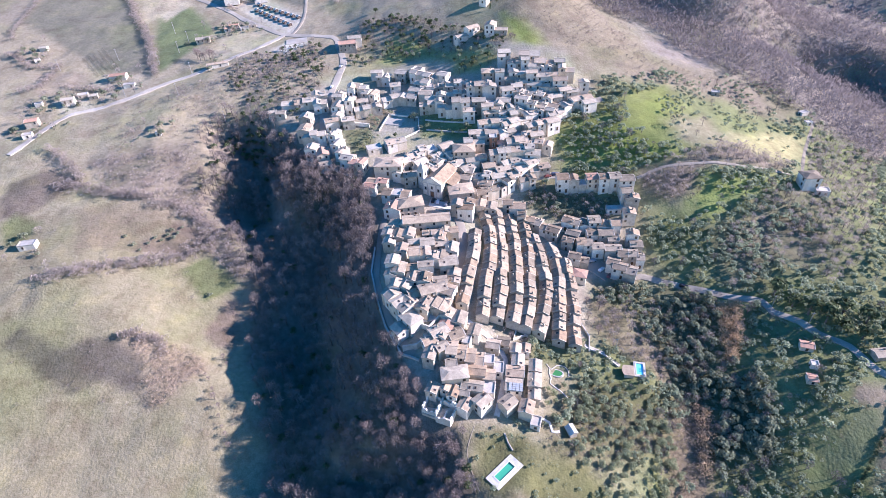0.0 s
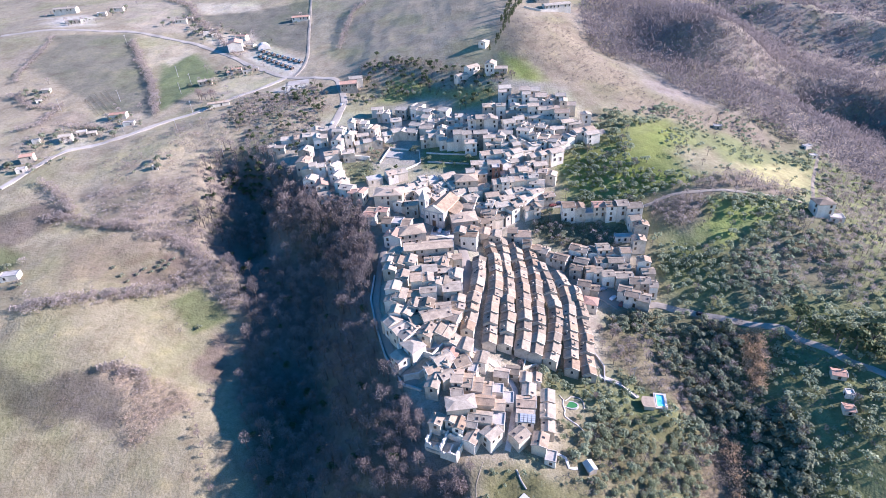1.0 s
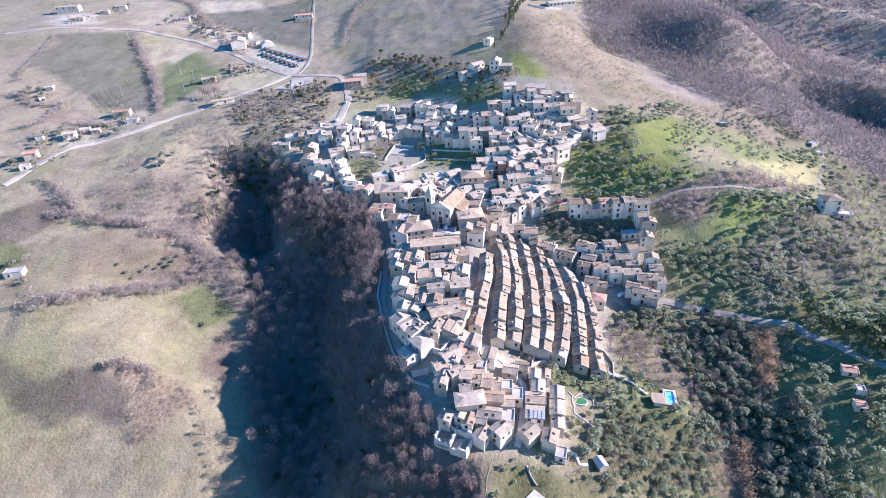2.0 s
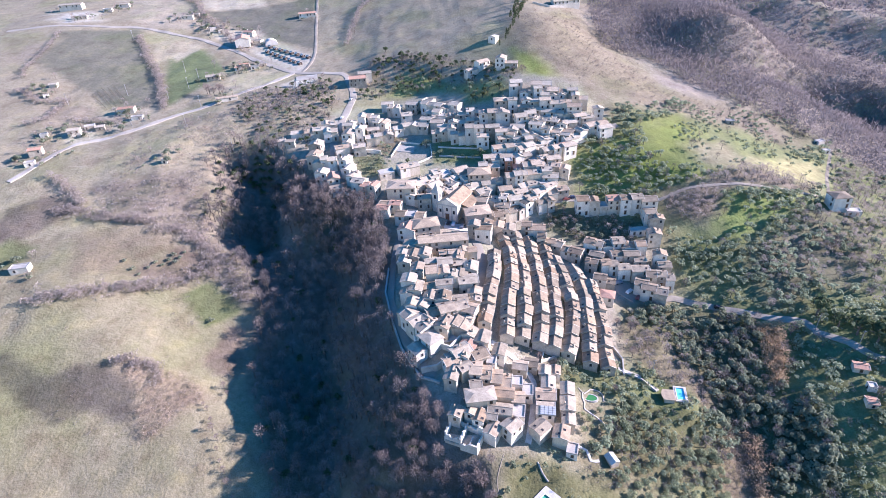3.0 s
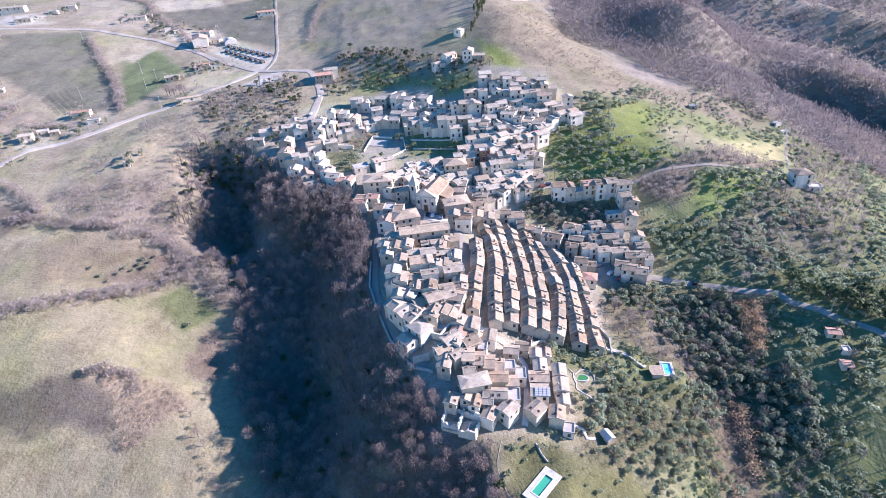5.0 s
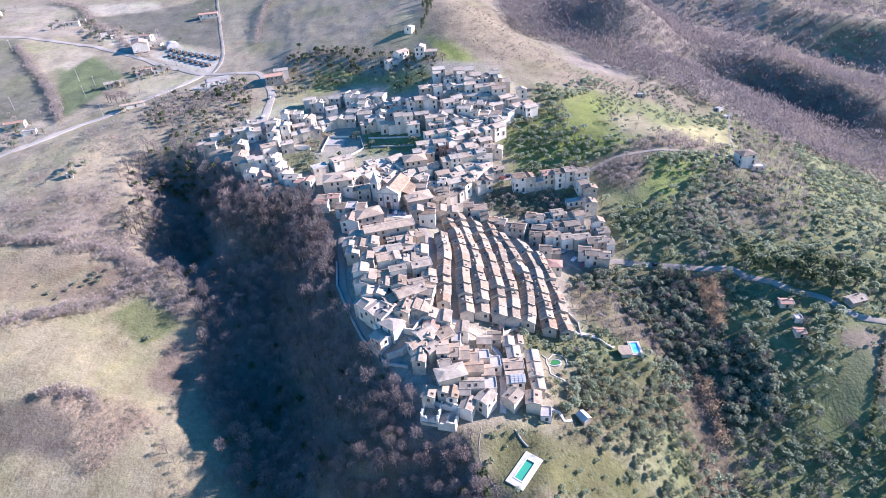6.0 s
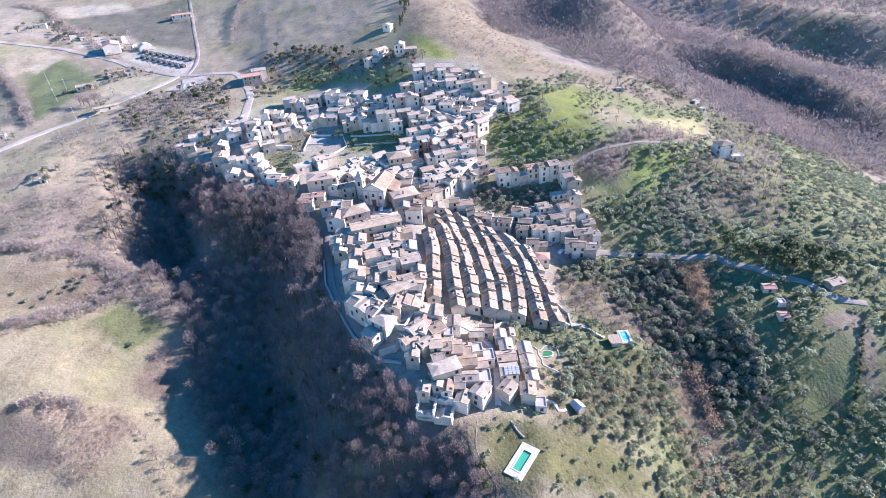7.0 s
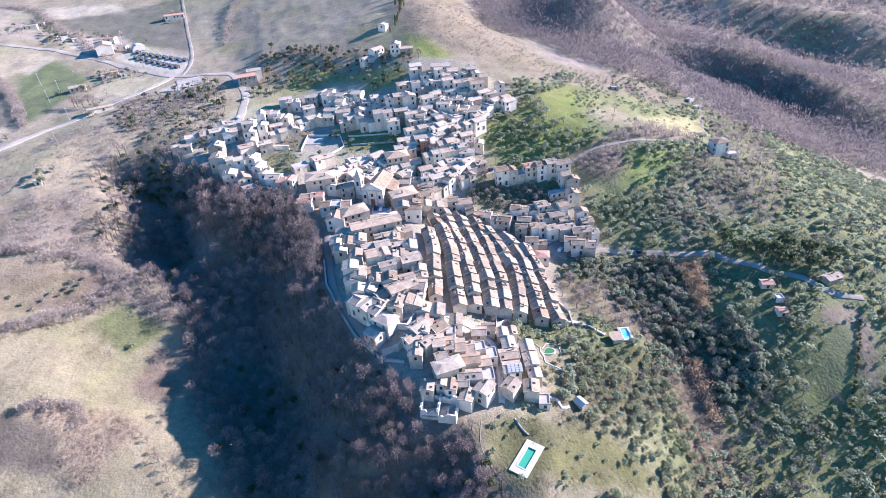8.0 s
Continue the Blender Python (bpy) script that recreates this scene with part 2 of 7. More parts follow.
def solve_land():
    p, n = SPOTS[:, :2] / 100.0, len(SPOTS)
    k = plate(np.linalg.norm(p[:, None] - p[None], axis=2)) + np.eye(n) * 0.02
    q = np.hstack([np.ones((n, 1)), p])
    m = np.block([[k, q], [q.T, np.zeros((3, 3))]])
    return np.linalg.solve(m, np.concatenate([SPOTS[:, 2], np.zeros(3)]))


LAND = solve_land()


def smooth_land(x, y):
    """The height of the land, without its small roughness, at arrays of places."""
    x, y = np.broadcast_arrays(np.asarray(x, float), np.asarray(y, float))
    q = np.stack([x.ravel(), y.ravel()], 1) / 100.0
    z = LAND[-3] + q @ LAND[-2:]
    for i, s in enumerate(SPOTS):
        z = z + LAND[i] * plate(np.linalg.norm(q - s[:2] / 100.0, axis=1))
    return z.reshape(x.shape)


def graded(spans):
    """Grid lines, close where the land is near and wide apart in the distance."""
    out = [spans[0][0]]
    for a, b, step0, step1 in spans:
        n = max(2, int(round(2 * (b - a) / (step0 + step1))))
        s = np.linspace(step0, step1, n)
        out += list(a + np.cumsum(s * (b - a) / s.sum()))
    return np.array(out)


GX = graded([(-4500, -900, 350, 40), (-900, -300, 40, 4), (-300, 300, 2.6, 2.6), (300, 900, 4, 40), (900, 4500, 40, 350)])
GY = graded([(-900, 40, 120, 4), (40, 420, 2.6, 2.6), (420, 680, 3, 6), (680, 1400, 6, 50), (1400, 4800, 50, 350)])
MX, MY = np.meshgrid(GX, GY)
MZ = smooth_land(MX, MY)


def inside(px, py, corners, soft=3.0):
    """How far places lie inside a polygon: 1 within, 0 outside, soft at the edge."""
    px, py = np.asarray(px, float), np.asarray(py, float)
    odd, near = np.zeros(px.shape, bool), np.full(px.shape, 1e9)
    for (x0, y0), (x1, y1) in zip(corners, corners[1:] + corners[:1]):
        cross = ((y0 > py) != (y1 > py)) & (px < (x1 - x0) * (py - y0) / (y1 - y0 + 1e-9) + x0)
        odd ^= cross
        ex, ey = x1 - x0, y1 - y0
        k = np.clip(((px - x0) * ex + (py - y0) * ey) / (ex * ex + ey * ey + 1e-9), 0, 1)
        near = np.minimum(near, np.hypot(px - x0 - k * ex, py - y0 - k * ey))
    return np.clip(np.where(odd, near, -near) / soft * 0.5 + 0.5, 0, 1)


VILLAGE = [
    (-86.6, 372.1), (-65.5, 377.2), (-27.7, 389.7), (-1.5, 374.2), (30.6, 383.4), (74.7, 367.4), (85.9, 330.6), (79.6, 317.1), (59.4, 308.7),
    (51.5, 279.1), (37.1, 264.9), (36.4, 247.6), (65.2, 242.8), (84.8, 239.8), (94.1, 216.9), (82.6, 199.8), (61.6, 200.7), (54, 163.5), (29.7, 165.7),
    (30.2, 128.9), (19.5, 125.5), (5.4, 124.3), (-16.3, 126.6), (-32.4, 162.9), (-41, 199.7), (-37.4, 244.4), (-50.5, 261.8), (-81.1, 278.5),
    (-99.6, 306.4), (-121.5, 329),
]
GREEN2 = [(-246.7, 479.8), (-226.3, 501.8), (-193.3, 459.5), (-197.4, 423.7), (-208.4, 394.7), (-214.2, 386.1), (-233.7, 437.3)]
PLOUGH1 = [(-361, 530.5), (-298, 543.9), (-276.4, 497.8), (-241.2, 442.8), (-217.7, 386.5), (-264, 393.4), (-278.9, 411.3), (-347.6, 460.2)]
TILLED1 = [(-303.9, 387.8), (-263.9, 388.9), (-252.7, 369.8), (-274.4, 370), (-285.7, 355.4)]
TILLED2 = [(-257.7, 384.5), (-216.7, 379.2), (-206.6, 354.9), (-227.5, 345.6), (-247.3, 358.9)]
TILLED3 = [(-397.3, 510), (-362.7, 515.1), (-357.1, 486.6), (-352, 451.8), (-358.6, 439.8)]
TILLED4 = [(-289.5, 542), (-240.4, 521.2), (-236.3, 495), (-249.4, 484.4), (-250.4, 458.9)]
TILLED5 = [(-142.7, 633.9), (-85.1, 608.6), (-98.4, 570.3), (-100.2, 518.2), (-122.3, 511.1)]
TILLED6 = [(-377.1, 672.3), (-292.1, 650.6), (-264.7, 599.1), (-242.4, 550.1), (-298.8, 551.9)]
FARMYARD1 = [(-247.5, 388.8), (-224.3, 382.8), (-209.6, 359.4), (-225.1, 357.2), (-240.6, 369.3)]
FARMYARD2 = [(-270.3, 351.5), (-251.2, 355), (-240.2, 340.6), (-250.8, 332.4), (-261.4, 338.5)]
FARMYARD3 = [(-404.7, 592.2), (-363.1, 601), (-340.7, 562.1), (-377.7, 551.3)]
FARMYARD4 = [(-246, 552.9), (-185.2, 546.8), (-164.4, 505.2), (-176.4, 493.2), (-199.9, 505.5)]
PLOUGH4 = [(-256.1, 599.3), (-185.5, 619.9), (-149.2, 636.1), (-124, 492), (-162.5, 518.6), (-215.4, 558.5)]
GREEN3 = [(104.2, 319.3), (136.4, 341.7), (140, 316.2), (114.7, 286.8), (100.5, 293)]
GREEN4 = [(57.8, 298.4), (94.1, 313.2), (102.4, 288.2), (136.8, 269.1), (94.3, 267.8), (61.7, 273.4)]
UPSLOPE = [(-47.8, 416.9), (-28.2, 410.8), (-5.1, 390.7), (26.3, 378.5), (31.1, 367.1), (23, 361.4), (15.2, 357.7), (-1.8, 363.4), (0.5, 374.5), (-13.3, 387.4), (-27.7, 392.1), (-41.9, 386.1), (-54.6, 392.2)]
PLAZAGARDEN = [(-60.4, 327.8), (-42.8, 333.7), (-42.3, 326.2), (-47.5, 310.1), (-54.7, 307)]
EASTBELOW = [(30.2, 165.8), (40.7, 161.7), (52.3, 161.1), (53.7, 152.7), (46.8, 147.4), (38.8, 151.7), (32.8, 149.7), (25.4, 152.2)]
ROWFOOT = [(8.6, 169.1), (25.3, 168.1), (28.1, 162.9), (25, 152.1), (22.2, 161.8), (11, 164.2)]
SQUAREYARD = [(-45.2, 371.1), (-27.3, 370.3), (-29, 361.7), (-38.7, 361)]
CREST2 = [(42.2, 472.2), (94.4, 491.8), (110.1, 432.8), (135.4, 389.5), (169.1, 363.7), (165.1, 339), (122.5, 358.5), (84.3, 380.1), (53.2, 402.2), (35.5, 438)]
TILLED8 = [(157.8, 137.2), (165.7, 139.6), (172, 137.5), (172.4, 132.4), (173.5, 126.9), (157, 104.5), (149.2, 102.8), (165.7, 128.6), (157.2, 132.6)]
YELLOW = [(164.2, 292.8), (190, 312), (212, 322), (222, 316), (205, 288), (190, 274), (175.6, 270.3), (159.4, 275.5)]
GREEN5 = [(39, 416.3), (50.8, 404.4), (58.9, 384.4), (59.8, 369), (39.7, 376.8)]
GARDEN = [(1.8, 120.8), (34, 117.7), (48.4, 103.1), (55.3, 88.4), (-0.7, 95.8)]
TOWNGARDEN = [(-22.7, 331.6), (10.2, 317.4), (13.1, 299.1), (-3.8, 294.5), (-22.1, 299)]
TERRACEGARDEN = [(-70.7, 310.6), (-53.4, 310.5), (-48.1, 288.8), (-60.5, 283.2)]
COPSE = [(35.6, 253.4), (43.9, 260), (58.8, 255.1), (75.9, 252.6), (87.5, 249.6), (88, 241.0), (80.5, 236.8), (70.3, 239.0), (58.8, 239.9), (50.4, 239.9), (42.1, 243.8)]
CREST = [(46.2, 458), (98.9, 499.3), (128.5, 438.8), (136.5, 378.2), (176.6, 375.7), (216.3, 372.1), (236.7, 345.9), (213.7, 332.4), (164.9, 346.1), (107.9, 346.8), (85.8, 365.8), (62, 384.4), (37.8, 416.9)]
PALE1 = [(-275.3, 647.1), (-206.1, 642.9), (-194.6, 613), (-258.5, 606.6)]
PALE2 = [(-249.4, 484.4), (-238.1, 514.5), (-225.1, 505.7), (-238.1, 473.1)]
YARD = [(-183.4, 450.2), (-141.9, 450.7), (-133.8, 435.3), (-155.2, 414.6), (-170.5, 401.1), (-179.5, 415.9)]
YARD2 = [(-189.7, 504.9), (-167.8, 519.3), (-119, 472.1), (-125.6, 438.8), (-146.7, 451.4)]
PALE3 = [(-137.6, 413.4), (-129.5, 425.5), (-113.2, 432.6), (-111.5, 423.3), (-123.4, 407.5)]
GROVE = [(134, 260.3), (171.9, 259.1), (161.4, 239.3), (134.1, 234.4), (122.4, 241.8)]
RAVINE = [(-164, 316), (-161, 333), (-144, 337), (-126, 333), (-109.1, 318.3), (-89.2, 286.3), (-50.4, 260.9), (-45.2, 232.3), (-39.1, 199.1), (-33.5, 173.5), (-21.5, 147.1), (-15.2, 137), (-2.8, 118.4), (-0.5, 109.2), (4, 84), (-15, 55), (-95, 55), (-84.7, 127.6), (-91.8, 141.7), (-97.8, 158.8), (-105.5, 184.6), (-106, 205.5), (-114.8, 220.7), (-129.3, 240.2), (-145, 259), (-154, 275), (-153, 294)]
HEDGE1 = [(-246.2, 297.2), (-231.1, 284.3), (-214.2, 269.4)]
SCRUB1 = [(-217.2, 285.8), (-164.7, 306.9), (-151.1, 283.2), (-146.5, 265.6), (-199.5, 260.6)]
HEDGE4 = [(-288.7, 522.8), (-264.7, 480.8), (-238.2, 437.4), (-212.7, 381.4)]
HEDGE6 = [(-360.9, 525.7), (-350.4, 487.3), (-348.8, 450), (-340.5, 431.1)]
HEDGE8 = [(-334.5, 413), (-306.2, 392), (-288.5, 397.2), (-288.6, 367.3), (-299.4, 359.2)]
HEDGE9 = [(-81.7, 603.5), (-93.3, 575.1), (-96.4, 529.7), (-96.8, 492.5)]
HEDGE10 = [(-274.4, 370), (-250.2, 364.7), (-236.1, 364)]
SCRUB2 = [(-161.3, 405.9), (-119.3, 408.1), (-86.3, 384.1), (-103.1, 365.6), (-147.6, 372.4)]
SCRUB3 = [(-195.5, 361.5), (-151.7, 372.8), (-116.2, 354.7), (-120.8, 325.8), (-147.6, 332.5), (-170.7, 325)]
GULLY_WEST = [(63.9, 193.8), (79.8, 199.2), (118.7, 187), (110.4, 156.5), (99.1, 135.3), (86, 142), (82.2, 158.6), (74.2, 171.5), (62.8, 170)]
LOW_SLOPE = [(31.9, 126.9), (47.9, 142.6), (78.3, 147), (97, 135.4), (94.1, 118.4), (28.8, 110.3)]
REEDS = [(119.5, 183.9), (128.3, 183.9), (123.8, 169.3), (118, 156.3), (113.9, 155.9), (115.3, 170.8)]
SHADED_HOLLOW = [(106.5, 148.9), (125.7, 149.8), (126.8, 139), (118.4, 116.2), (85.7, 118), (105, 134.6)]
BARE_EAST = [(99.2, 263.1), (128.4, 271.1), (164.7, 281.4), (191.4, 271.2), (172, 262.8), (131.4, 261.5), (125.3, 246.5), (112.6, 242.6), (99.4, 252.6)]
BARE_SLOPE = [(146.3, 236.8), (169.4, 250.6), (201.2, 257), (197, 229.7), (178.6, 207.2), (154.9, 201.5), (127.9, 191.6), (128.1, 211.1)]
WEST_SLOPE = [(-222.2, 334.1), (-186.3, 368.6), (-127.6, 371.1), (-124.7, 327.5), (-146.2, 327.7), (-159.3, 311.8), (-147.5, 263.6), (-151.7, 251.8), (-161.4, 254.6), (-196.1, 259.9), (-217.2, 285.8), (-222.3, 311.2)]
RIDGE_GROVE = [(145.5, 357.1), (180.2, 374.5), (224.8, 372.5), (242.9, 349.8), (211.8, 328.7), (163, 307), (126, 291.9), (118.9, 310.7)]
RIGHT_SLOPE = [(239.8, 344), (281.3, 324.8), (191.9, 199.9), (167.3, 187.3), (190.8, 245), (192.6, 264.6)]
WEST_MEADOW = [(-225, 216.6), (-199.3, 229.4), (-129.9, 235.6), (-112.3, 209.8), (-90.9, 127.2), (-175.8, 122.7)]
MOUNTAIN = [(105.4, 507.6), (121.5, 466.8), (135.4, 431.2), (136.5, 378.2), (177.3, 377.5), (218.6, 377.3), (234.7, 342.3), (258.3, 333.2), (274.7, 315.6), (461.2, 623), (163.7, 559.8)]
TILL_WEST = [(-189.4, 257.4), (-162.9, 254.8), (-154.5, 247.3), (-135.5, 235.9), (-140.9, 229.7), (-147.7, 224.0), (-170.6, 220.5), (-196, 219.4), (-210.6, 245.6)]
TILL_BROWN = [(-154.5, 247.3), (-135.5, 235.9), (-140.9, 229.7), (-147.7, 224.0), (-171.0, 221.7), (-170.3, 229.1), (-161.8, 235.8)]
GREEN_PLOT = [(-146.3, 213.6), (-140.1, 222.7), (-133.6, 224.6), (-124.1, 216.2), (-114.4, 209.0), (-121.3, 202.6), (-129.3, 198.0), (-132.6, 199.0)]
SOIL_WEDGE = [(-126.6, 180.7), (-122.0, 189.8), (-119.8, 200.4), (-112.4, 199.8), (-108, 186.3), (-110, 172.8), (-118.5, 174.3), (-123.6, 176.4)]
BARE_PLOT = [(-204.7, 163.9), (-201.0, 172.2), (-180.6, 163.2), (-163.5, 170.2), (-156.8, 169.5), (-145.7, 162.4), (-144.1, 155.9), (-142.6, 147.6), (-137.7, 145.0), (-140.1, 143.0), (-147.6, 147.6), (-160.7, 152), (-170, 145.2), (-189.3, 153.4)]
TAN_SCRUB = [(-157.0, 170.4), (-154.4, 172.4), (-140.0, 171.8), (-131.2, 170.8), (-121.9, 166.3), (-117.9, 160.8), (-125.6, 153.1), (-131.3, 142.3), (-138.3, 141.1), (-136.4, 146.3), (-142.4, 150.0), (-144.9, 162.2), (-151.0, 164.9)]
SCRUB_NORTH = [(-172.3, 265.5), (-161.4, 269.3), (-149.7, 270.7), (-144.8, 258.5), (-140.3, 248.7), (-143.2, 245.1), (-152.8, 252.1), (-162.4, 256.6)]
SCRUB_WEDGE = [(-149.5, 258.1), (-140.3, 248.7), (-128.1, 242.9), (-117.3, 231.9), (-111, 212.4), (-116.7, 212.1), (-125.3, 219.6), (-134.6, 226.6), (-136.6, 231.6), (-134.1, 237.3), (-143.2, 245.1), (-152.7, 251.4)]
WEST_PLOT = [(-257.1, 264.5), (-238.8, 279.7), (-216.3, 269.9), (-224.8, 256.4), (-235.6, 240.7), (-246.2, 238.2)]
WEST_GREEN = [(-244.1, 234.2), (-239.5, 242.7), (-225.1, 237.3), (-227.1, 223.4), (-236.2, 218.9)]
FAR_YARD = [(-172, 572), (-172, 562), (-135, 570), (-137, 586), (-165, 590)]
PLOT_EAST = [(155.8, 129.7), (166.1, 129.3), (151.0, 110.8), (141.8, 104.3), (130.4, 106.9), (137.9, 114.4)]
SOIL_EAST = [(160.9, 141.2), (165.7, 135.5), (172.2, 133.2), (160.5, 130.8), (153.3, 131.5)]
GRASS_EAST = [(119.8, 300.7), (153.5, 310.7), (153.1, 292.8), (166.8, 294.0), (154.0, 275.0), (130.7, 275.9), (125.4, 282.5)]
BROWN_BANK = [(91.9, 143.7), (100.2, 143.8), (100.1, 127.7), (95.1, 109.5), (88.5, 94.7), (80.8, 87.6), (67.8, 88.8), (74.4, 103.9), (79.0, 120.7)]
ROW_BANK = [(61, 187), (65.5, 187.6), (76.4, 185.2), (81.5, 170.2), (87.2, 161.9), (89.3, 150.7), (83.2, 146.2), (76.4, 154.8), (67.1, 159.2), (57, 171)]
DRY_GRASS = (0.32, 0.275, 0.20)
LITTER, PAVED = (0.16, 0.13, 0.11), (0.36, 0.325, 0.265)
EAST_SLOPE = [(40, 60), (60, 110), (40, 135), (62, 165), (64, 195), (95, 200), (95, 240), (45, 262), (60, 275), (60, 300), (98, 342), (160, 372), (230, 358), (300, 300), (330, 40)]
UPLAND = [(100, 330), (60, 380), (80, 480), (60, 640), (300, 1200), (1800, 900), (1500, 0), (420, 0), (320, 240), (250, 330), (160, 350), (135, 420), (110, 440), (100, 400)]
LOWER_WEST = [(-420, 40), (-60, 40), (-90, 230), (-150, 250), (-260, 250), (-420, 200)]
COVERS = [
    (UPLAND, (0.285, 0.24, 0.175), 20), (LOWER_WEST, (0.265, 0.232, 0.153), 25),
    # MOUNTAIN's ground is lightened to make up for the missing haze
    (EAST_SLOPE, (0.18, 0.195, 0.088), 14), (MOUNTAIN, (0.28, 0.24, 0.205), 12), (RAVINE, LITTER, 6), (GREEN2, (0.15, 0.18, 0.09), 3),
    (PLOUGH1, (0.185, 0.175, 0.135), 2), (TILL_WEST, (0.23, 0.19, 0.135), 2), (TILL_BROWN, (0.185, 0.145, 0.112), 1.5), (GREEN_PLOT, (0.145, 0.155, 0.075), 1.2), (SOIL_WEDGE, (0.18, 0.14, 0.11), 1.2),
    (SCRUB_NORTH, (0.23, 0.195, 0.15), 4), (SCRUB_WEDGE, (0.23, 0.195, 0.15), 3), (WEST_PLOT, (0.17, 0.14, 0.112), 1.5), (WEST_GREEN, (0.15, 0.16, 0.08), 2), (FAR_YARD, (0.40, 0.37, 0.30), 2),
    (PLOT_EAST, (0.15, 0.165, 0.085), 1.5), (SOIL_EAST, (0.21, 0.165, 0.125), 1.2), (GRASS_EAST, (0.30, 0.27, 0.17), 5), (BARE_PLOT, (0.135, 0.117, 0.094), 1.5), (TAN_SCRUB, (0.27, 0.21, 0.155), 3), (CREST, (0.235, 0.195, 0.145), 8), (CREST2, (0.245, 0.205, 0.145), 8), (PLOUGH4, (0.18, 0.17, 0.135), 2),
    (PALE1, (0.46, 0.41, 0.32), 3), (PALE2, (0.42, 0.37, 0.28), 2), (YARD, (0.42, 0.36, 0.28), 3), (YARD2, (0.46, 0.42, 0.36), 3), (PALE3, (0.50, 0.48, 0.42), 2), (GREEN3, (0.22, 0.25, 0.07), 8), (GREEN4, (0.23, 0.265, 0.075), 8), (YELLOW, (0.36, 0.33, 0.165), 5), (GREEN5, (0.26, 0.28, 0.09), 5), (GARDEN, (0.140, 0.137, 0.062), 5), (TILLED8, (0.24, 0.195, 0.14), 2), (GROVE, (0.22, 0.27, 0.08), 8),
    (FARMYARD1, (0.44, 0.39, 0.32), 2), (FARMYARD2, (0.44, 0.40, 0.33), 2), (FARMYARD3, (0.50, 0.46, 0.40), 2), (FARMYARD4, (0.44, 0.39, 0.32), 2),
    # the hollow's dark ground colour carries the deep shade that lies there
    (BARE_EAST, (0.22, 0.18, 0.14), 5), (SHADED_HOLLOW, (0.13, 0.13, 0.075), 6), (GULLY_WEST, (0.16, 0.15, 0.085), 6), (BARE_SLOPE, (0.20, 0.18, 0.12), 8), (WEST_SLOPE, (0.33, 0.285, 0.205), 12),
    (TILLED1, (0.30, 0.25, 0.19), 2), (TILLED2, (0.36, 0.32, 0.24), 2), (TILLED3, (0.29, 0.245, 0.19), 2), (TILLED4, (0.38, 0.33, 0.24), 2), (TILLED5, (0.29, 0.26, 0.19), 3), (TILLED6, (0.37, 0.32, 0.25), 3),
    # UPSLOPE's green is lightened to offset the shadow of the hilltop
    (SCRUB1, (0.24, 0.20, 0.16), 8), (VILLAGE, PAVED, 3), (COPSE, (0.17, 0.165, 0.10), 4), (TOWNGARDEN, (0.20, 0.215, 0.095), 3), (UPSLOPE, (0.30, 0.30, 0.13), 4), (LOW_SLOPE, (0.155, 0.14, 0.078), 6), (BROWN_BANK, (0.20, 0.16, 0.105), 4), (ROW_BANK, (0.20, 0.165, 0.115), 3), (PLAZAGARDEN, (0.20, 0.17, 0.12), 2), (EASTBELOW, (0.17, 0.175, 0.09), 3), (ROWFOOT, (0.21, 0.18, 0.12), 2), (SQUAREYARD, (0.18, 0.17, 0.11), 2), (TERRACEGARDEN, (0.20, 0.19, 0.12), 2),
]

rough = np.array([noise.fractal((x / 30, y / 30, 0), 0.8, 2.0, 5) for x, y in zip(MX.ravel(), MY.ravel())]).reshape(MX.shape)
fine_rough = np.array([noise.fractal((x / 7, y / 7, 5), 0.8, 2.0, 3) for x, y in zip(MX.ravel(), MY.ravel())]).reshape(MX.shape)
big_rough = np.array([noise.fractal((x / 160, y / 160, 9), 0.9, 2.0, 5) for x, y in zip(MX.ravel(), MY.ravel())]).reshape(MX.shape)
calm = 1 - inside(MX, MY, VILLAGE, 12)
distant = np.clip((np.hypot(MX, MY - 250) - 350) / 500, 0, 1)
drift = np.clip((MY - 395) / 25, 0, 1) * np.clip((700 - MY) / 60, 0, 1) * np.clip((MX + 110) / 40, 0, 1) * np.clip((110 - MX) / 20, 0, 1)
eased = MZ.copy()
for k in range(MX.shape[1] - 2, -1, -1):   # the hilltop lane's ridge falls off gently to the west
    eased[:, k] = np.maximum(eased[:, k], eased[:, k + 1] - 0.16 * (GX[k + 1] - GX[k]))
slope = MZ.copy()
for k in range(int(np.searchsorted(GX, 700)), -1, -1):   # and the wooded flanks beyond it nowhere steeper than this
    slope[:, k] = np.maximum(slope[:, k], slope[:, k + 1] - 0.30 * (GX[k + 1] - GX[k]))
flank = np.clip((MX - 100) / 60, 0, 1) * np.clip((MY + 0.5 * MX - 400) / 60, 0, 1)
MZ = MZ + drift * (1 - flank) * (eased - MZ) + flank * (slope - MZ)


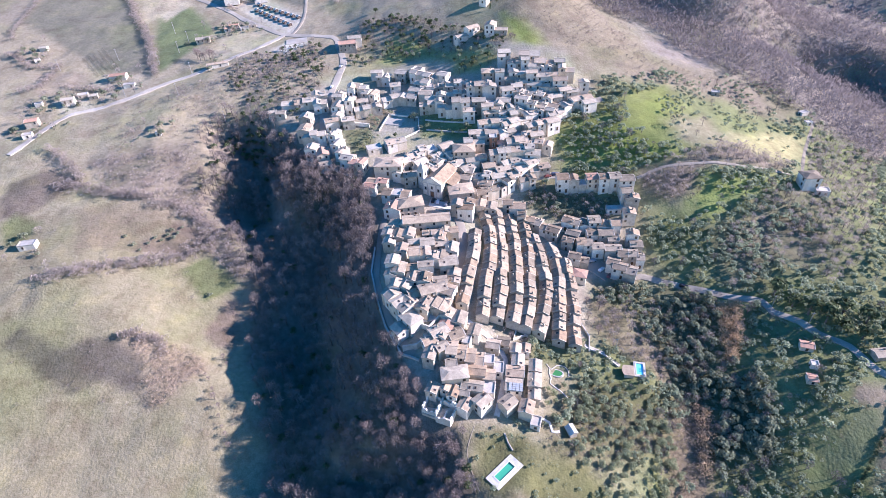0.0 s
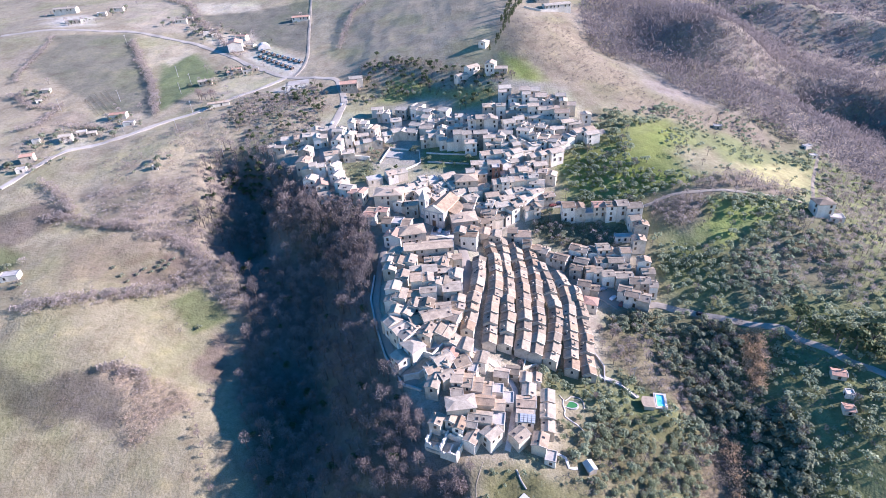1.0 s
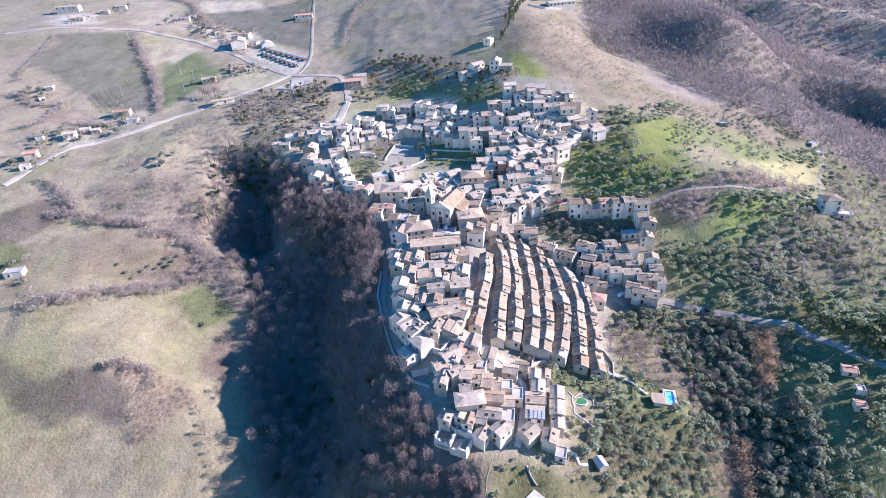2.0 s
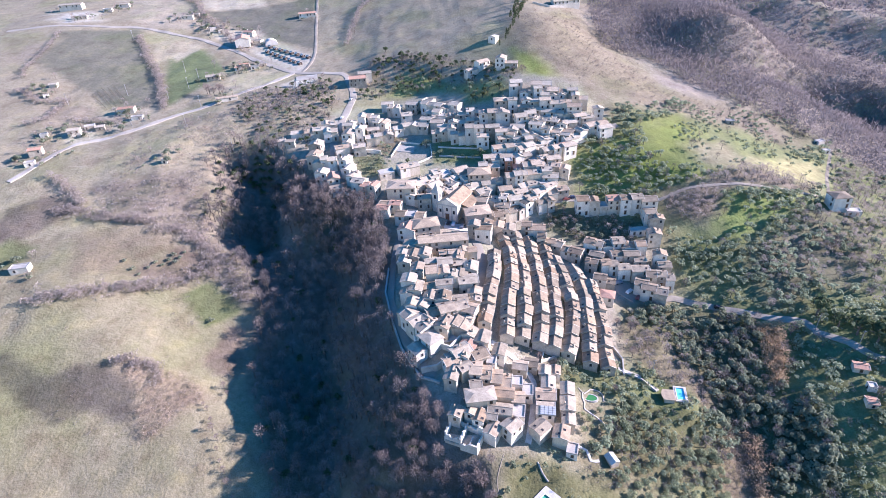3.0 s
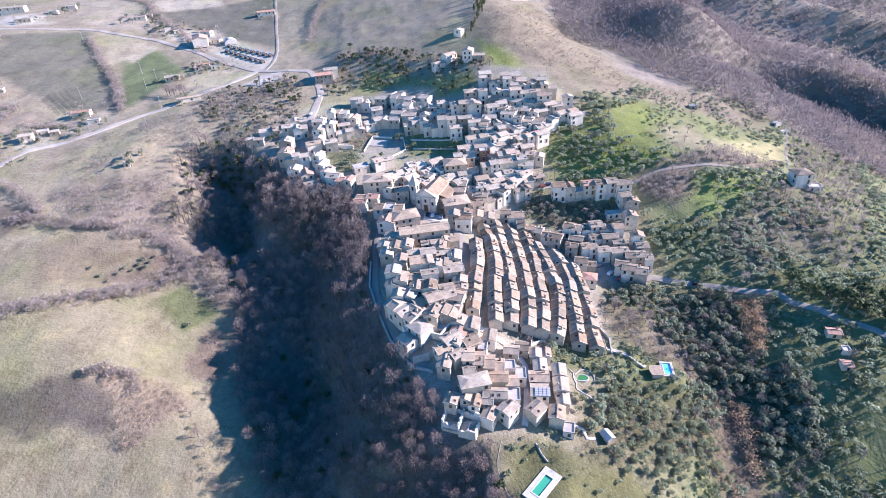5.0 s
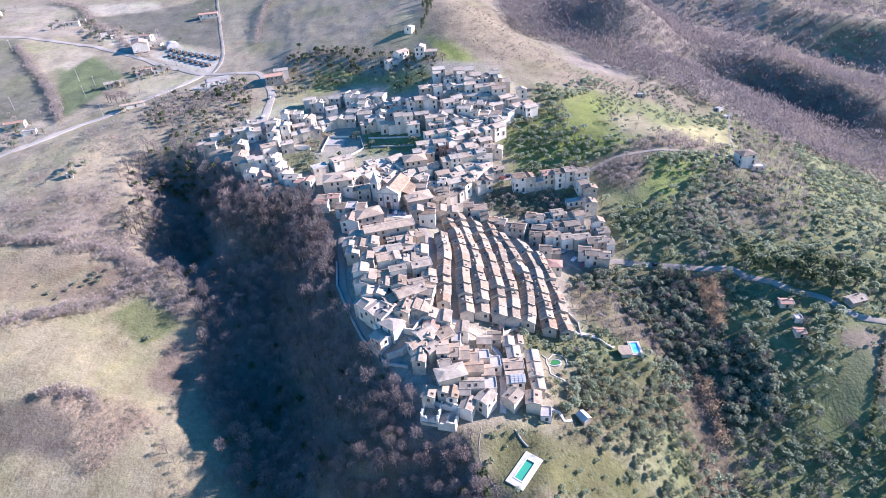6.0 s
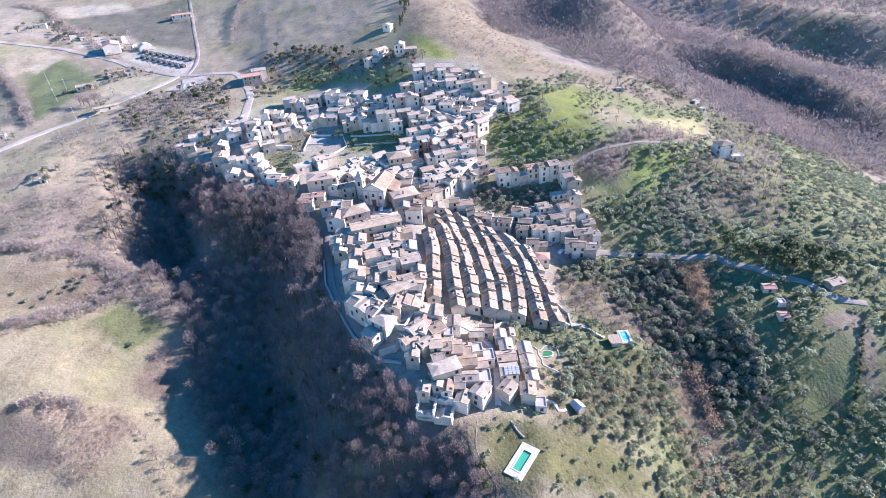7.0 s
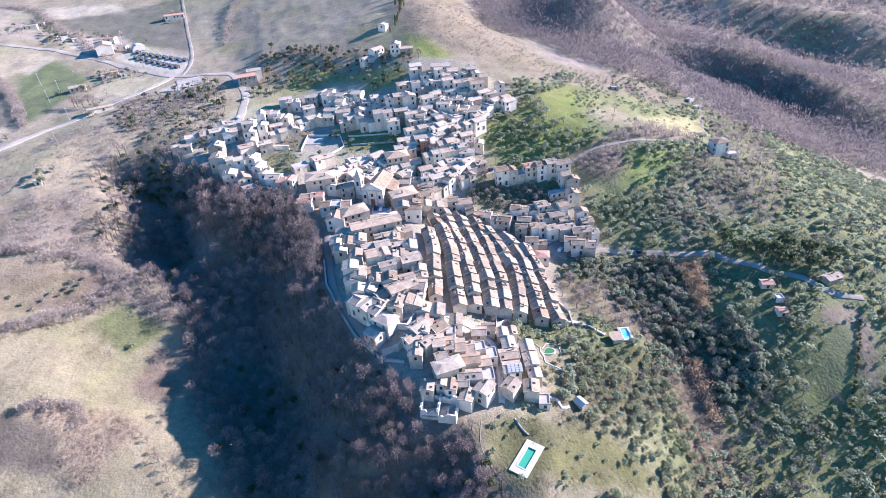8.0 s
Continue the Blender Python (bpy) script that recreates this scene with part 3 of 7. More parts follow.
def crest(path, height, steep, gentle):
    """A wooded ridge along a path: steep on its right hand, gentle on its left, and dying out at both ends."""
    near, side, reach = np.full(MX.shape, 1e9), np.zeros(MX.shape), np.zeros(MX.shape)
    n = len(path) - 1
    for k, ((x0, y0), (x1, y1)) in enumerate(zip(path, path[1:])):
        ex, ey = x1 - x0, y1 - y0
        u = np.clip(((MX - x0) * ex + (MY - y0) * ey) / (ex * ex + ey * ey), 0, 1)
        d = np.hypot(MX - x0 - u * ex, MY - y0 - u * ey)
        closer = d < near
        near = np.where(closer, d, near)
        side = np.where(closer, ex * (MY - y0) - ey * (MX - x0), side)
        reach = np.where(closer, (k + u) / n, reach)
    near = near + 5 * rough
    fall = np.where(side < 0, np.clip(1 - near / steep, 0, 1), np.exp(-np.maximum(near, 0) / gentle))
    return height * fall * np.clip(np.minimum(reach, 1 - reach) * 6, 0, 1) * (1 + 0.12 * rough)


MZ = MZ + crest([(160, 500), (205, 482), (250, 476), (300, 474), (340, 462), (368, 436), (388, 400), (408, 360), (440, 300)], 22, 32, 70)
MZ = MZ + crest([(270, 610), (330, 590), (385, 570), (430, 535), (470, 500), (520, 460), (570, 400)], 30, 46, 80)
cliff = 7.0 - 0.58 * np.maximum(-4 - MX, 0)
under = np.clip((121 - MY) / 12, 0, 1) * np.clip((MY - 50) / 20, 0, 1) * np.clip((MX + 84) / 26, 0, 1) * (MX < -4)
MZ = MZ - under * np.maximum(MZ - np.maximum(cliff, -15), 0)   # the cliff under the garden's western edge
hollow = np.clip(2 * inside(MX, MY, RAVINE, 24) - 1, 0, 1)
mound = np.exp(-((MX + 86) / 24) ** 2 - ((MY - 264) / 20) ** 2)
flank_hollow = inside(MX, MY, RAVINE, 26) * np.clip((MY - 235) / 25, 0, 1) * np.clip((-102 - MX) / 16, 0, 1)
MZ = MZ - 10 * flank_hollow * (1 - inside(MX, MY, VILLAGE, 16))
hollow = hollow * (1 - inside(MX, MY, VILLAGE, 16))
MZ = MZ - hollow * np.clip((MY - 90) / 100, 0.15, 1) * np.clip((-45 - MX) / 30, 0.2, 1) * 10 * (1 - mound) + 3 * mound * hollow
MZ = MZ + calm * (0.9 * rough + 0.35 * fine_rough) + 9 * distant * big_rough


for px, py, reach in ((12.2, 104.7, 8.5), (71.5, 150.5, 7.5), (-147, 482, 22)):   # levelled plots
    d = np.hypot(MX - px, MY - py)
    k = np.clip((reach + 5 - d) / 5, 0, 1)
    MZ = MZ * (1 - k) + (np.median(MZ[d < reach]) if reach < 20 else smooth_land(MX, MY)) * k


def ground_z(x, y):
    """The height of the finished ground at a place or at arrays of places."""
    x, y = np.asarray(x, float), np.asarray(y, float)
    i = np.clip(np.searchsorted(GX, x) - 1, 0, len(GX) - 2)
    j = np.clip(np.searchsorted(GY, y) - 1, 0, len(GY) - 2)
    u, v = (x - GX[i]) / (GX[i + 1] - GX[i]), (y - GY[j]) / (GY[j + 1] - GY[j])
    return (MZ[j, i] * (1 - u) + MZ[j, i + 1] * u) * (1 - v) + (MZ[j + 1, i] * (1 - u) + MZ[j + 1, i + 1] * u) * v


def mesh_of(name, verts, faces, materials, index=None, smooth=False):
    me = bpy.data.meshes.new(name)
    verts, faces = np.asarray(verts, np.float32), np.asarray(faces, np.int32)
    n, k = faces.shape
    me.vertices.add(len(verts))
    me.vertices.foreach_set("co", verts.ravel())
    me.loops.add(n * k)
    me.loops.foreach_set("vertex_index", faces.ravel())
    me.polygons.add(n)
    me.polygons.foreach_set("loop_start", np.arange(0, n * k, k, dtype=np.int32))
    if index is not None:
        me.polygons.foreach_set("material_index", np.asarray(index, np.int32))
    for m in materials:
        me.materials.append(m)
    me.polygons.foreach_set("use_smooth", np.full(n, smooth))
    me.update(calc_edges=True)
    return me


ROW, COL = len(GX), len(GY)
quad = (np.arange(COL - 1)[:, None] * ROW + np.arange(ROW - 1)[None]).ravel()
ground_mesh = mesh_of("ground", np.stack([MX, MY, MZ], 2).reshape(-1, 3), np.stack([quad, quad + 1, quad + ROW + 1, quad + ROW], 1), [GROUND], smooth=True)
cover = np.empty((MX.size, 4), np.float32)
cover[:] = (*DRY_GRASS, 1)
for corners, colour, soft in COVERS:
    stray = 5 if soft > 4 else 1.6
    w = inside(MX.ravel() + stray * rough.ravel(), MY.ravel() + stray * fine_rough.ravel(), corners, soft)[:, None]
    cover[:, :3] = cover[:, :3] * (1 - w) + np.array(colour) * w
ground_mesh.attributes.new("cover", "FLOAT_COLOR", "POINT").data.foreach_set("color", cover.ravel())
ground = tagged(new("ground", ground_mesh), "hilly winter farmland of dry grass, ploughed soil and green meadow", "ground", kind="structure")


BUILT = [(-10.8, 127.2, 7.5), (-13, 258, 13), (-192, 511, 10), (-167, 511, 6), (68, 149.6, 4.5), (39.6, 121.4, 3), (38, 147.2, 4)]   # circles (x, y, radius) that roads and buildings take up


def ribbon(name, path, width, material, label, lift=0.3, category="road"):
    """A road laid over the ground along a path."""
    pts = [Vector((x, y, 0)) for x, y in path]
    fine = []
    for k in range(len(pts) - 1):
        p0, p1, p2, p3 = pts[max(k - 1, 0)], pts[k], pts[k + 1], pts[min(k + 2, len(pts) - 1)]
        n = max(2, int((p2 - p1).length / 3))
        for i in range(n):
            s = i / n
            fine.append(0.5 * (2 * p1 + (p2 - p0) * s + (2 * p0 - 5 * p1 + 4 * p2 - p3) * s * s + (3 * p1 - p0 - 3 * p2 + p3) * s ** 3))
    fine.append(pts[-1])
    BUILT.extend((q.x, q.y, width / 2) for q in fine)
    verts, faces = [], []
    for k, p in enumerate(fine):
        along = (fine[min(k + 1, len(fine) - 1)] - fine[max(k - 1, 0)]).normalized()
        side = Vector((-along.y, along.x, 0))
        wide = width * (1 + 0.06 * math.sin(k * 0.9))
        for f in (-0.5, -0.45, -0.17, 0.17, 0.45, 0.5):
            q = p + side * wide * f
            verts.append((q.x, q.y, float(ground_z(q.x, q.y)) + (lift + 0.1 * (abs(f) < 0.3) if abs(f) < 0.48 else -0.3)))
        if k:
            a = 6 * (k - 1)
            faces += [(a + i, a + i + 6, a + i + 7, a + i + 1) for i in range(5)]
    return tagged(new(name, mesh_of(name, verts, faces, [material])), label, category, kind="structure")


ribbon("lane", [(-269.6, 291.5), (-261.5, 312.6), (-251.6, 333.9), (-231.1, 345.2), (-216.5, 355.4), (-199.7, 372.4), (-183.5, 383.5), (-167.6, 398.6), (-151, 415.1), (-137.7, 432.3), (-131.5, 440.8)], 4, GRAVEL, "pale dusty country lane", category="road")
ribbon("road", [(-417.1, 536.9), (-369.2, 545.6), (-327.5, 545.7), (-296.9, 547.3), (-236.3, 524.2), (-197.5, 497.4), (-171.1, 473.2), (-149.7, 454.2), (-131.5, 440.8), (-107, 435.3), (-91, 430.1), (-85.5, 415.6), (-79.6, 392.4), (-81, 374), (-83.6, 351), (-84.3, 328.9), (-81.2, 304), (-73.3, 281.3)], 5, PALE_ROAD, "pale worn asphalt main road into the village", category="road")
ribbon("track", [(-126.1, 441.3), (-122, 462.6), (-124, 492), (-131.6, 540.4), (-145.3, 634.8)], 2.6, TRACK, "pale gravel farm track", category="track")
ribbon("lane", [(68.3, 211.9), (77.7, 201.5), (88.7, 202.8), (99.1, 198.6), (111.5, 193.9), (126.2, 187.5), (138.9, 183.6), (141.2, 177.6), (149.4, 171.7), (155.3, 164), (164.8, 156.9), (169.5, 145), (180, 139)], 3.4, TRACK, "worn pale earth lane", category="road")
ribbon("lane", [(20.6, 254.3), (27, 258.1), (35.4, 263.9), (45, 266.6), (57.6, 267.5)], 4, GRAVEL, "pale concrete lane below the church", category="road")
ribbon("lane", [(98.2, 259.4), (112.7, 263.7), (126.3, 264.5), (139.9, 264.8), (159.6, 263.4), (179.1, 264), (189.7, 262.5)], 1.7, TRACK, "narrow pale earth lane", category="road")
ribbon("lane", [(-36.3, 246.7), (-39.7, 227.2), (-40.5, 203.2), (-40.1, 191), (-36.8, 180), (-32.1, 166.5), (-24.6, 153.1), (-20.9, 148.8)], 3.4, ASPHALT, "worn grey asphalt lane", category="road")
ribbon("street", [(-1.9, 240.2), (1.2, 219), (-0.1, 189.1), (-4.1, 173.1), (-6.2, 166.7)], 5, ASPHALT, "dark paved village street between houses", category="street")
ribbon("track", [(191.7, 263.2), (209.9, 293.5), (234.2, 330.1), (249.2, 352.2)], 2.2, EARTH, "brown earth farm track", lift=0.05, category="track")
ribbon("lane", [(-60.4, 327.8), (-46.8, 338.9), (-32.1, 341.1), (-22.8, 336.8)], 4, ASPHALT, "worn grey asphalt lane", category="road")
ribbon("lane", [(90.8, 321.2), (79.5, 316.6), (64.9, 310.8), (58.7, 306), (54.2, 296.3)], 4, ASPHALT, "worn grey asphalt lane", category="road")


def unit(v):
    return v / np.linalg.norm(v)


def stick(a, b, r0, r1, sides=4):
    """A tapered limb from a to b: its corners and quads."""
    d = unit(b - a)
    u = unit(np.cross(d, (0.3, 0.9, 0.2)))
    w = np.cross(d, u)
    ring = [np.cos(k * 2 * np.pi / sides) * u + np.sin(k * 2 * np.pi / sides) * w for k in range(sides)]
    v = [a + r0 * q for q in ring] + [b + r1 * q for q in ring]
    return np.array(v), np.array([(k, (k + 1) % sides, sides + (k + 1) % sides, sides + k) for k in range(sides)])


def joined(pieces):
    verts, faces, n = [], [], 0
    for v, f in pieces:
        verts.append(v)
        faces.append(f + n)
        n += len(v)
    return np.concatenate(verts), np.concatenate(faces)
# ---- houses ----


def part(name, bm, material, parent, label=""):
    me = bpy.data.meshes.new(name)
    bm.to_mesh(me)
    bm.free()
    for m in material if isinstance(material, (list, tuple)) else [material]:
        me.materials.append(m)
    ob = new(name, me)
    ob.parent = parent
    return tagged(ob, label) if label else ob


def piece(name, mesh, parent, m):
    """A part that shares its mesh with others of its kind."""
    ob = new(name, mesh)
    ob.parent = parent
    ob.matrix_basis = m
    return ob


def box(bm, x0, x1, y0, y1, z0, z1, mat=0):
    v = [bm.verts.new(p) for p in ((x0, y0, z0), (x1, y0, z0), (x1, y1, z0), (x0, y1, z0), (x0, y0, z1), (x1, y0, z1), (x1, y1, z1), (x0, y1, z1))]
    for f in ((0, 3, 2, 1), (4, 5, 6, 7), (0, 1, 5, 4), (1, 2, 6, 5), (2, 3, 7, 6), (3, 0, 4, 7)):
        bm.faces.new([v[i] for i in f]).material_index = mat
    return v


def solid(bm, points, faces, mat=0):
    v = [bm.verts.new(p) for p in points]
    for f in faces:
        bm.faces.new([v[i] for i in f]).material_index = mat


def inset_mesh(name, w, h, deep, proud, border, sill, materials):
    """One opening in a wall that faces -y: a raised stone surround whose middle steps back to a pane or a leaf."""
    o, n = border, -proud
    rings = [[(-w - o, 0.03, -h - sill), (w + o, 0.03, -h - sill), (w + o, 0.03, h + o), (-w - o, 0.03, h + o)],
             [(-w - o, n, -h - sill), (w + o, n, -h - sill), (w + o, n, h + o), (-w - o, n, h + o)],
             [(-w, n, -h), (w, n, -h), (w, n, h), (-w, n, h)],
             [(-w, deep, -h), (w, deep, -h), (w, deep, h), (-w, deep, h)]]
    faces = [(4 * r + i, 4 * r + (i + 1) % 4, 4 * r + 4 + (i + 1) % 4, 4 * r + 4 + i) for r in range(3) for i in range(4)] + [(12, 13, 14, 15)]
    return mesh_of(name, [p for r in rings for p in r], faces, materials, [0] * 12 + [1])


def chimney_mesh():
    """A plastered stack that widens to a tiled cap."""
    sizes = ((0.34, 0.28, -1.2), (0.34, 0.28, 0.8), (0.46, 0.40, 0.86), (0.46, 0.40, 1.0), (0.40, 0.34, 1.05), (0.36, 0.30, 1.3), (0.12, 0.10, 1.48))
    v = [(sx * a, sy * b, z) for a, b, z in sizes for sx, sy in ((-1, -1), (1, -1), (1, 1), (-1, 1))]
    n = len(sizes)
    f = [(4 * r + i, 4 * r + (i + 1) % 4, 4 * r + 4 + (i + 1) % 4, 4 * r + 4 + i) for r in range(n - 1) for i in range(4)] + [(4 * n - 4, 4 * n - 3, 4 * n - 2, 4 * n - 1)]
    return mesh_of("chimney", v, f, [WALLS["s"], ROOFS["t"]], [0] * 16 + [1] * (len(f) - 16))


WINDOW, WINDOW_SHUT, DOOR_LEAF, CHIMNEY = inset_mesh("window", 0.5, 0.75, -0.02, 0.10, 0.14, 0.16, [FRAME, GLASS]), \
    inset_mesh("window", 0.55, 0.78, -0.06, 0.09, 0.10, 0.14, [FRAME, SHUTTER]), inset_mesh("door", 0.55, 1.15, -0.03, 0.12, 0.18, 0.05, [FRAME, DOOR]), chimney_mesh()


SKYLIGHT = mesh_of("skylight", [(a, b, c) for a, b, c in ((-0.42, -0.5, -0.1), (0.42, -0.5, -0.1), (0.42, 0.5, -0.1), (-0.42, 0.5, -0.1), (-0.42, -0.5, 0.1), (0.42, -0.5, 0.1), (0.42, 0.5, 0.1), (-0.42, 0.5, 0.1),
                                             (-0.33, -0.41, 0.06), (0.33, -0.41, 0.06), (0.33, 0.41, 0.06), (-0.33, 0.41, 0.06))],
                   [(0, 1, 5, 4), (1, 2, 6, 5), (2, 3, 7, 6), (3, 0, 4, 7), (4, 5, 9, 8), (5, 6, 10, 9), (6, 7, 11, 10), (7, 4, 8, 11), (8, 9, 10, 11)], [DOOR, GLASS], [0] * 8 + [1])


def roof_slab(bm, a, b, c, d, thick):
    """A sloping slab whose upper face is a, b, c, d."""
    up = [Vector(p) for p in (a, b, c, d)]
    low = [p - Vector((0, 0, thick)) for p in up]
    solid(bm, up + low, ((0, 1, 2, 3), (7, 6, 5, 4), (0, 4, 5, 1), (1, 5, 6, 2), (2, 6, 7, 3), (3, 7, 4, 0)))


ROOF_WORD = {"g": "gabled", "h": "hipped", "f": "flat"}
WALL_WORD = {"w": "white plastered", "c": "cream plastered", "s": "grey stone", "p": "peach plastered", "b": "red brick"}
random.seed(11)


def house(x, y, along, across, angle, eave, style, group, name="house", pitch=None, base=None, openings=True):
    """A village house: along is its length under the ridge, across its depth, angle the way the ridge runs, eave the height of its walls.
    style: the roof (gable, hip, flat) and the wall's finish."""
    kind, tone = style[0], style[1]
    pale = y > 262 or group == "white palace" or (group[:8] in ("old town", "lower to") and random.random() < 0.75)
    roof_mat = ROOFS["f"] if kind == "f" else ROOFS["r"] if tone == "r" else ROOFS["p"] if tone == "p" else ROOFS["u"] if y > 262 or group == "white palace" else ROOFS["g"] if pale else ROOFS["t"]
    wall_tone = random.choice("wcs") if tone == "r" else "w" if tone == "s" and y > 262 and random.random() < 0.45 else tone
    ca, sa = math.cos(radians(angle)), math.sin(radians(angle))
    corners = [(x + ca * u * along / 2 - sa * v * across / 2, y + sa * u * along / 2 + ca * v * across / 2) for u in (-1, 1) for v in (-1, 1)]
    BUILT.extend([(x, y, 0.5 * min(along, across)), (x + ca * along * 0.3, y + sa * along * 0.3, 0.42 * across), (x - ca * along * 0.3, y - sa * along * 0.3, 0.42 * across)])
    zs = [float(ground_z(*c)) for c in corners]
    mid = float(ground_z(x, y)) if base is None else base
    low = min(min(zs), mid) - 0.4
    words = "%s house with a %s roof of %s" % (WALL_WORD[wall_tone], ROOF_WORD[kind],
                                             "pale screed" if kind == "f" else "red clay tiles" if tone == "r" else "ochre clay tiles" if tone == "p" else "pale weathered tiles" if pale else "weathered brown tiles")
    h = tagged(new(name), words, "house", group)
    h.matrix_basis = pose(x, y, low, 0, 0, angle)
    top = mid + eave - low
    L, D = along / 2, across / 2
    rise = D * (pitch or random.uniform(0.24, 0.36))
    bm = bmesh.new()
    if kind == "g":
        solid(bm, [(-L, -D, 0), (L, -D, 0), (L, D, 0), (-L, D, 0), (-L, -D, top), (L, -D, top), (L, D, top), (-L, D, top), (-L, 0, top + rise), (L, 0, top + rise)],
              ((0, 1, 5, 4), (2, 3, 7, 6), (1, 2, 6, 9, 5), (3, 0, 4, 8, 7), (4, 5, 9, 8), (6, 7, 8, 9), (0, 3, 2, 1)))
    else:
        box(bm, -L, L, -D, D, 0, top)
    part("wall", bm, WALLS[wall_tone], h)
    bm = bmesh.new()
    o, t = 0.4, 0.22
    if kind == "g":
        drop = o * rise / D
        e = 0.25
        roof_slab(bm, (-L - e, -D - o, top - drop + t), (L + e, -D - o, top - drop + t), (L + e, 0, top + rise + t), (-L - e, 0, top + rise + t), t - 0.02)
        roof_slab(bm, (-L - e, 0, top + rise + t), (L + e, 0, top + rise + t), (L + e, D + o, top - drop + t), (-L - e, D + o, top - drop + t), t - 0.02)
        box(bm, -L - e, L + e, -0.13, 0.13, top + rise + t - 0.08, top + rise + t + 0.1)
    elif kind == "h":
        r = max(L - D, 0.6)
        solid(bm, [(-L - o, -D - o, top), (L + o, -D - o, top), (L + o, D + o, top), (-L - o, D + o, top),
                   (-L - o, -D - o, top + 0.2), (L + o, -D - o, top + 0.2), (L + o, D + o, top + 0.2), (-L - o, D + o, top + 0.2), (-r, 0, top + rise), (r, 0, top + rise)],
              ((0, 3, 2, 1), (0, 1, 5, 4), (1, 2, 6, 5), (2, 3, 7, 6), (3, 0, 4, 7), (4, 5, 9, 8), (6, 7, 8, 9), (5, 6, 9), (7, 4, 8)))
    else:
        box(bm, -L + 0.25, L - 0.25, -D + 0.25, D - 0.25, top - 0.05, top + 0.08)
        for a, b, c, d in ((-L - 0.05, L + 0.05, -D - 0.05, -D + 0.25), (-L - 0.05, L + 0.05, D - 0.25, D + 0.05), (-L - 0.05, -L + 0.25, -D + 0.25, D - 0.25), (L - 0.25, L + 0.05, -D + 0.25, D - 0.25)):
            box(bm, a, b, c, d, top - 0.1, top + 0.4)
    roof = part("roof", bm, roof_mat, h)
    if kind == "g":
        for u in (-L - e, L + e - 0.26):
            if random.random() < 0.7:
                bm = bmesh.new()
                up, w = t + 0.07, 0.26
                roof_slab(bm, (u, -D - o, top - drop + up), (u + w, -D - o, top - drop + up), (u + w, 0, top + rise + up), (u, 0, top + rise + up), 0.09)
                roof_slab(bm, (u, 0, top + rise + up), (u + w, 0, top + rise + up), (u + w, D + o, top - drop + up), (u, D + o, top - drop + up), 0.09)
                part("verge", bm, MORTAR, roof)
    if kind != "f" and random.random() < 0.38:
        u, v = random.uniform(-0.7, 0.7) * L, random.choice((-0.5, 0.5)) * D
        piece("chimney", CHIMNEY, h, pose(u, v, top + rise * 0.55 + 0.1))
    if kind == "g" and y < 300 and random.random() < 0.5:
        for k in range(random.choice((1, 1, 2))):
            side, u, w = random.choice((-1, 1)), random.uniform(-0.75, 0.75) * L, random.uniform(0.25, 0.75)
            piece("skylight", SKYLIGHT, h, pose(u, side * w * D, top + rise * (1 - w) + t + 0.02) @ pose(0, 0, 0, -side * math.degrees(math.atan2(rise, D)), 0, 0))
    if openings:
        for turn, half, run in ((0, D, L), (180, D, L), (90, L, D), (-90, L, D)):
            if -math.cos(radians(angle + turn)) > 0.45:
                continue
            storeys = max(1, int((eave + 0.4) // 2.9))
            count = max(1, int(2 * run / 3.0))
            for s in range(storeys):
                for c in range(count):
                    if random.random() < 0.42:
                        continue
                    u = (c + 0.5) / count * 2 * run - run + random.uniform(-0.3, 0.3)
                    z = top - 1.25 - s * 2.9
                    if z < 1.0:
                        continue
                    spot = pose(0, 0, 0, 0, 0, turn) @ pose(u, -half - 0.01, z)
                    if s == storeys - 1 and c == count // 2 and turn == 0 and storeys > 1:
                        piece("door", DOOR_LEAF, h, pose(u, -half - 0.01, max(z - 0.3, 1.2)))
                    else:
                        piece("window", WINDOW if random.random() < 0.6 else WINDOW_SHUT, h, spot)
    return h, top, rise


def block(x, y, along, across, angle, eave, style, group, name):
    """One house, or, where it is long, a short terrace of narrow ones with roofs of their own."""
    if along < 8.8 or style[0] != "g" or style[1] == "p":
        return house(x, y, along, across, angle, eave, style, group, name)
    n = max(2, round(along / 5.6))
    cuts = [0.0]
    for k in range(n):
        cuts.append(cuts[-1] + random.uniform(0.75, 1.25))
    ca, sa = math.cos(radians(angle)), math.sin(radians(angle))
    for a, b in zip(cuts, cuts[1:]):
        u, wide, v = ((a + b) / 2 / cuts[-1] - 0.5) * along, (b - a) / cuts[-1] * along, random.uniform(-0.7, 0.7)
        tone = style[1] if random.random() < 0.6 else random.choice("wcs")
        place = (x + ca * u - sa * v, y + sa * u + ca * v)
        if random.random() < 0.3:
            house(*place, across, wide - 0.06, angle + 90, eave + random.uniform(-1.2, 1.0), "g" + tone, group, name)
        else:
            house(*place, wide - 0.06, across + random.uniform(-0.6, 0.6), angle, eave + random.uniform(-1.3, 1.3), ("f" if random.random() < 0.04 else "g") + tone, group, name)


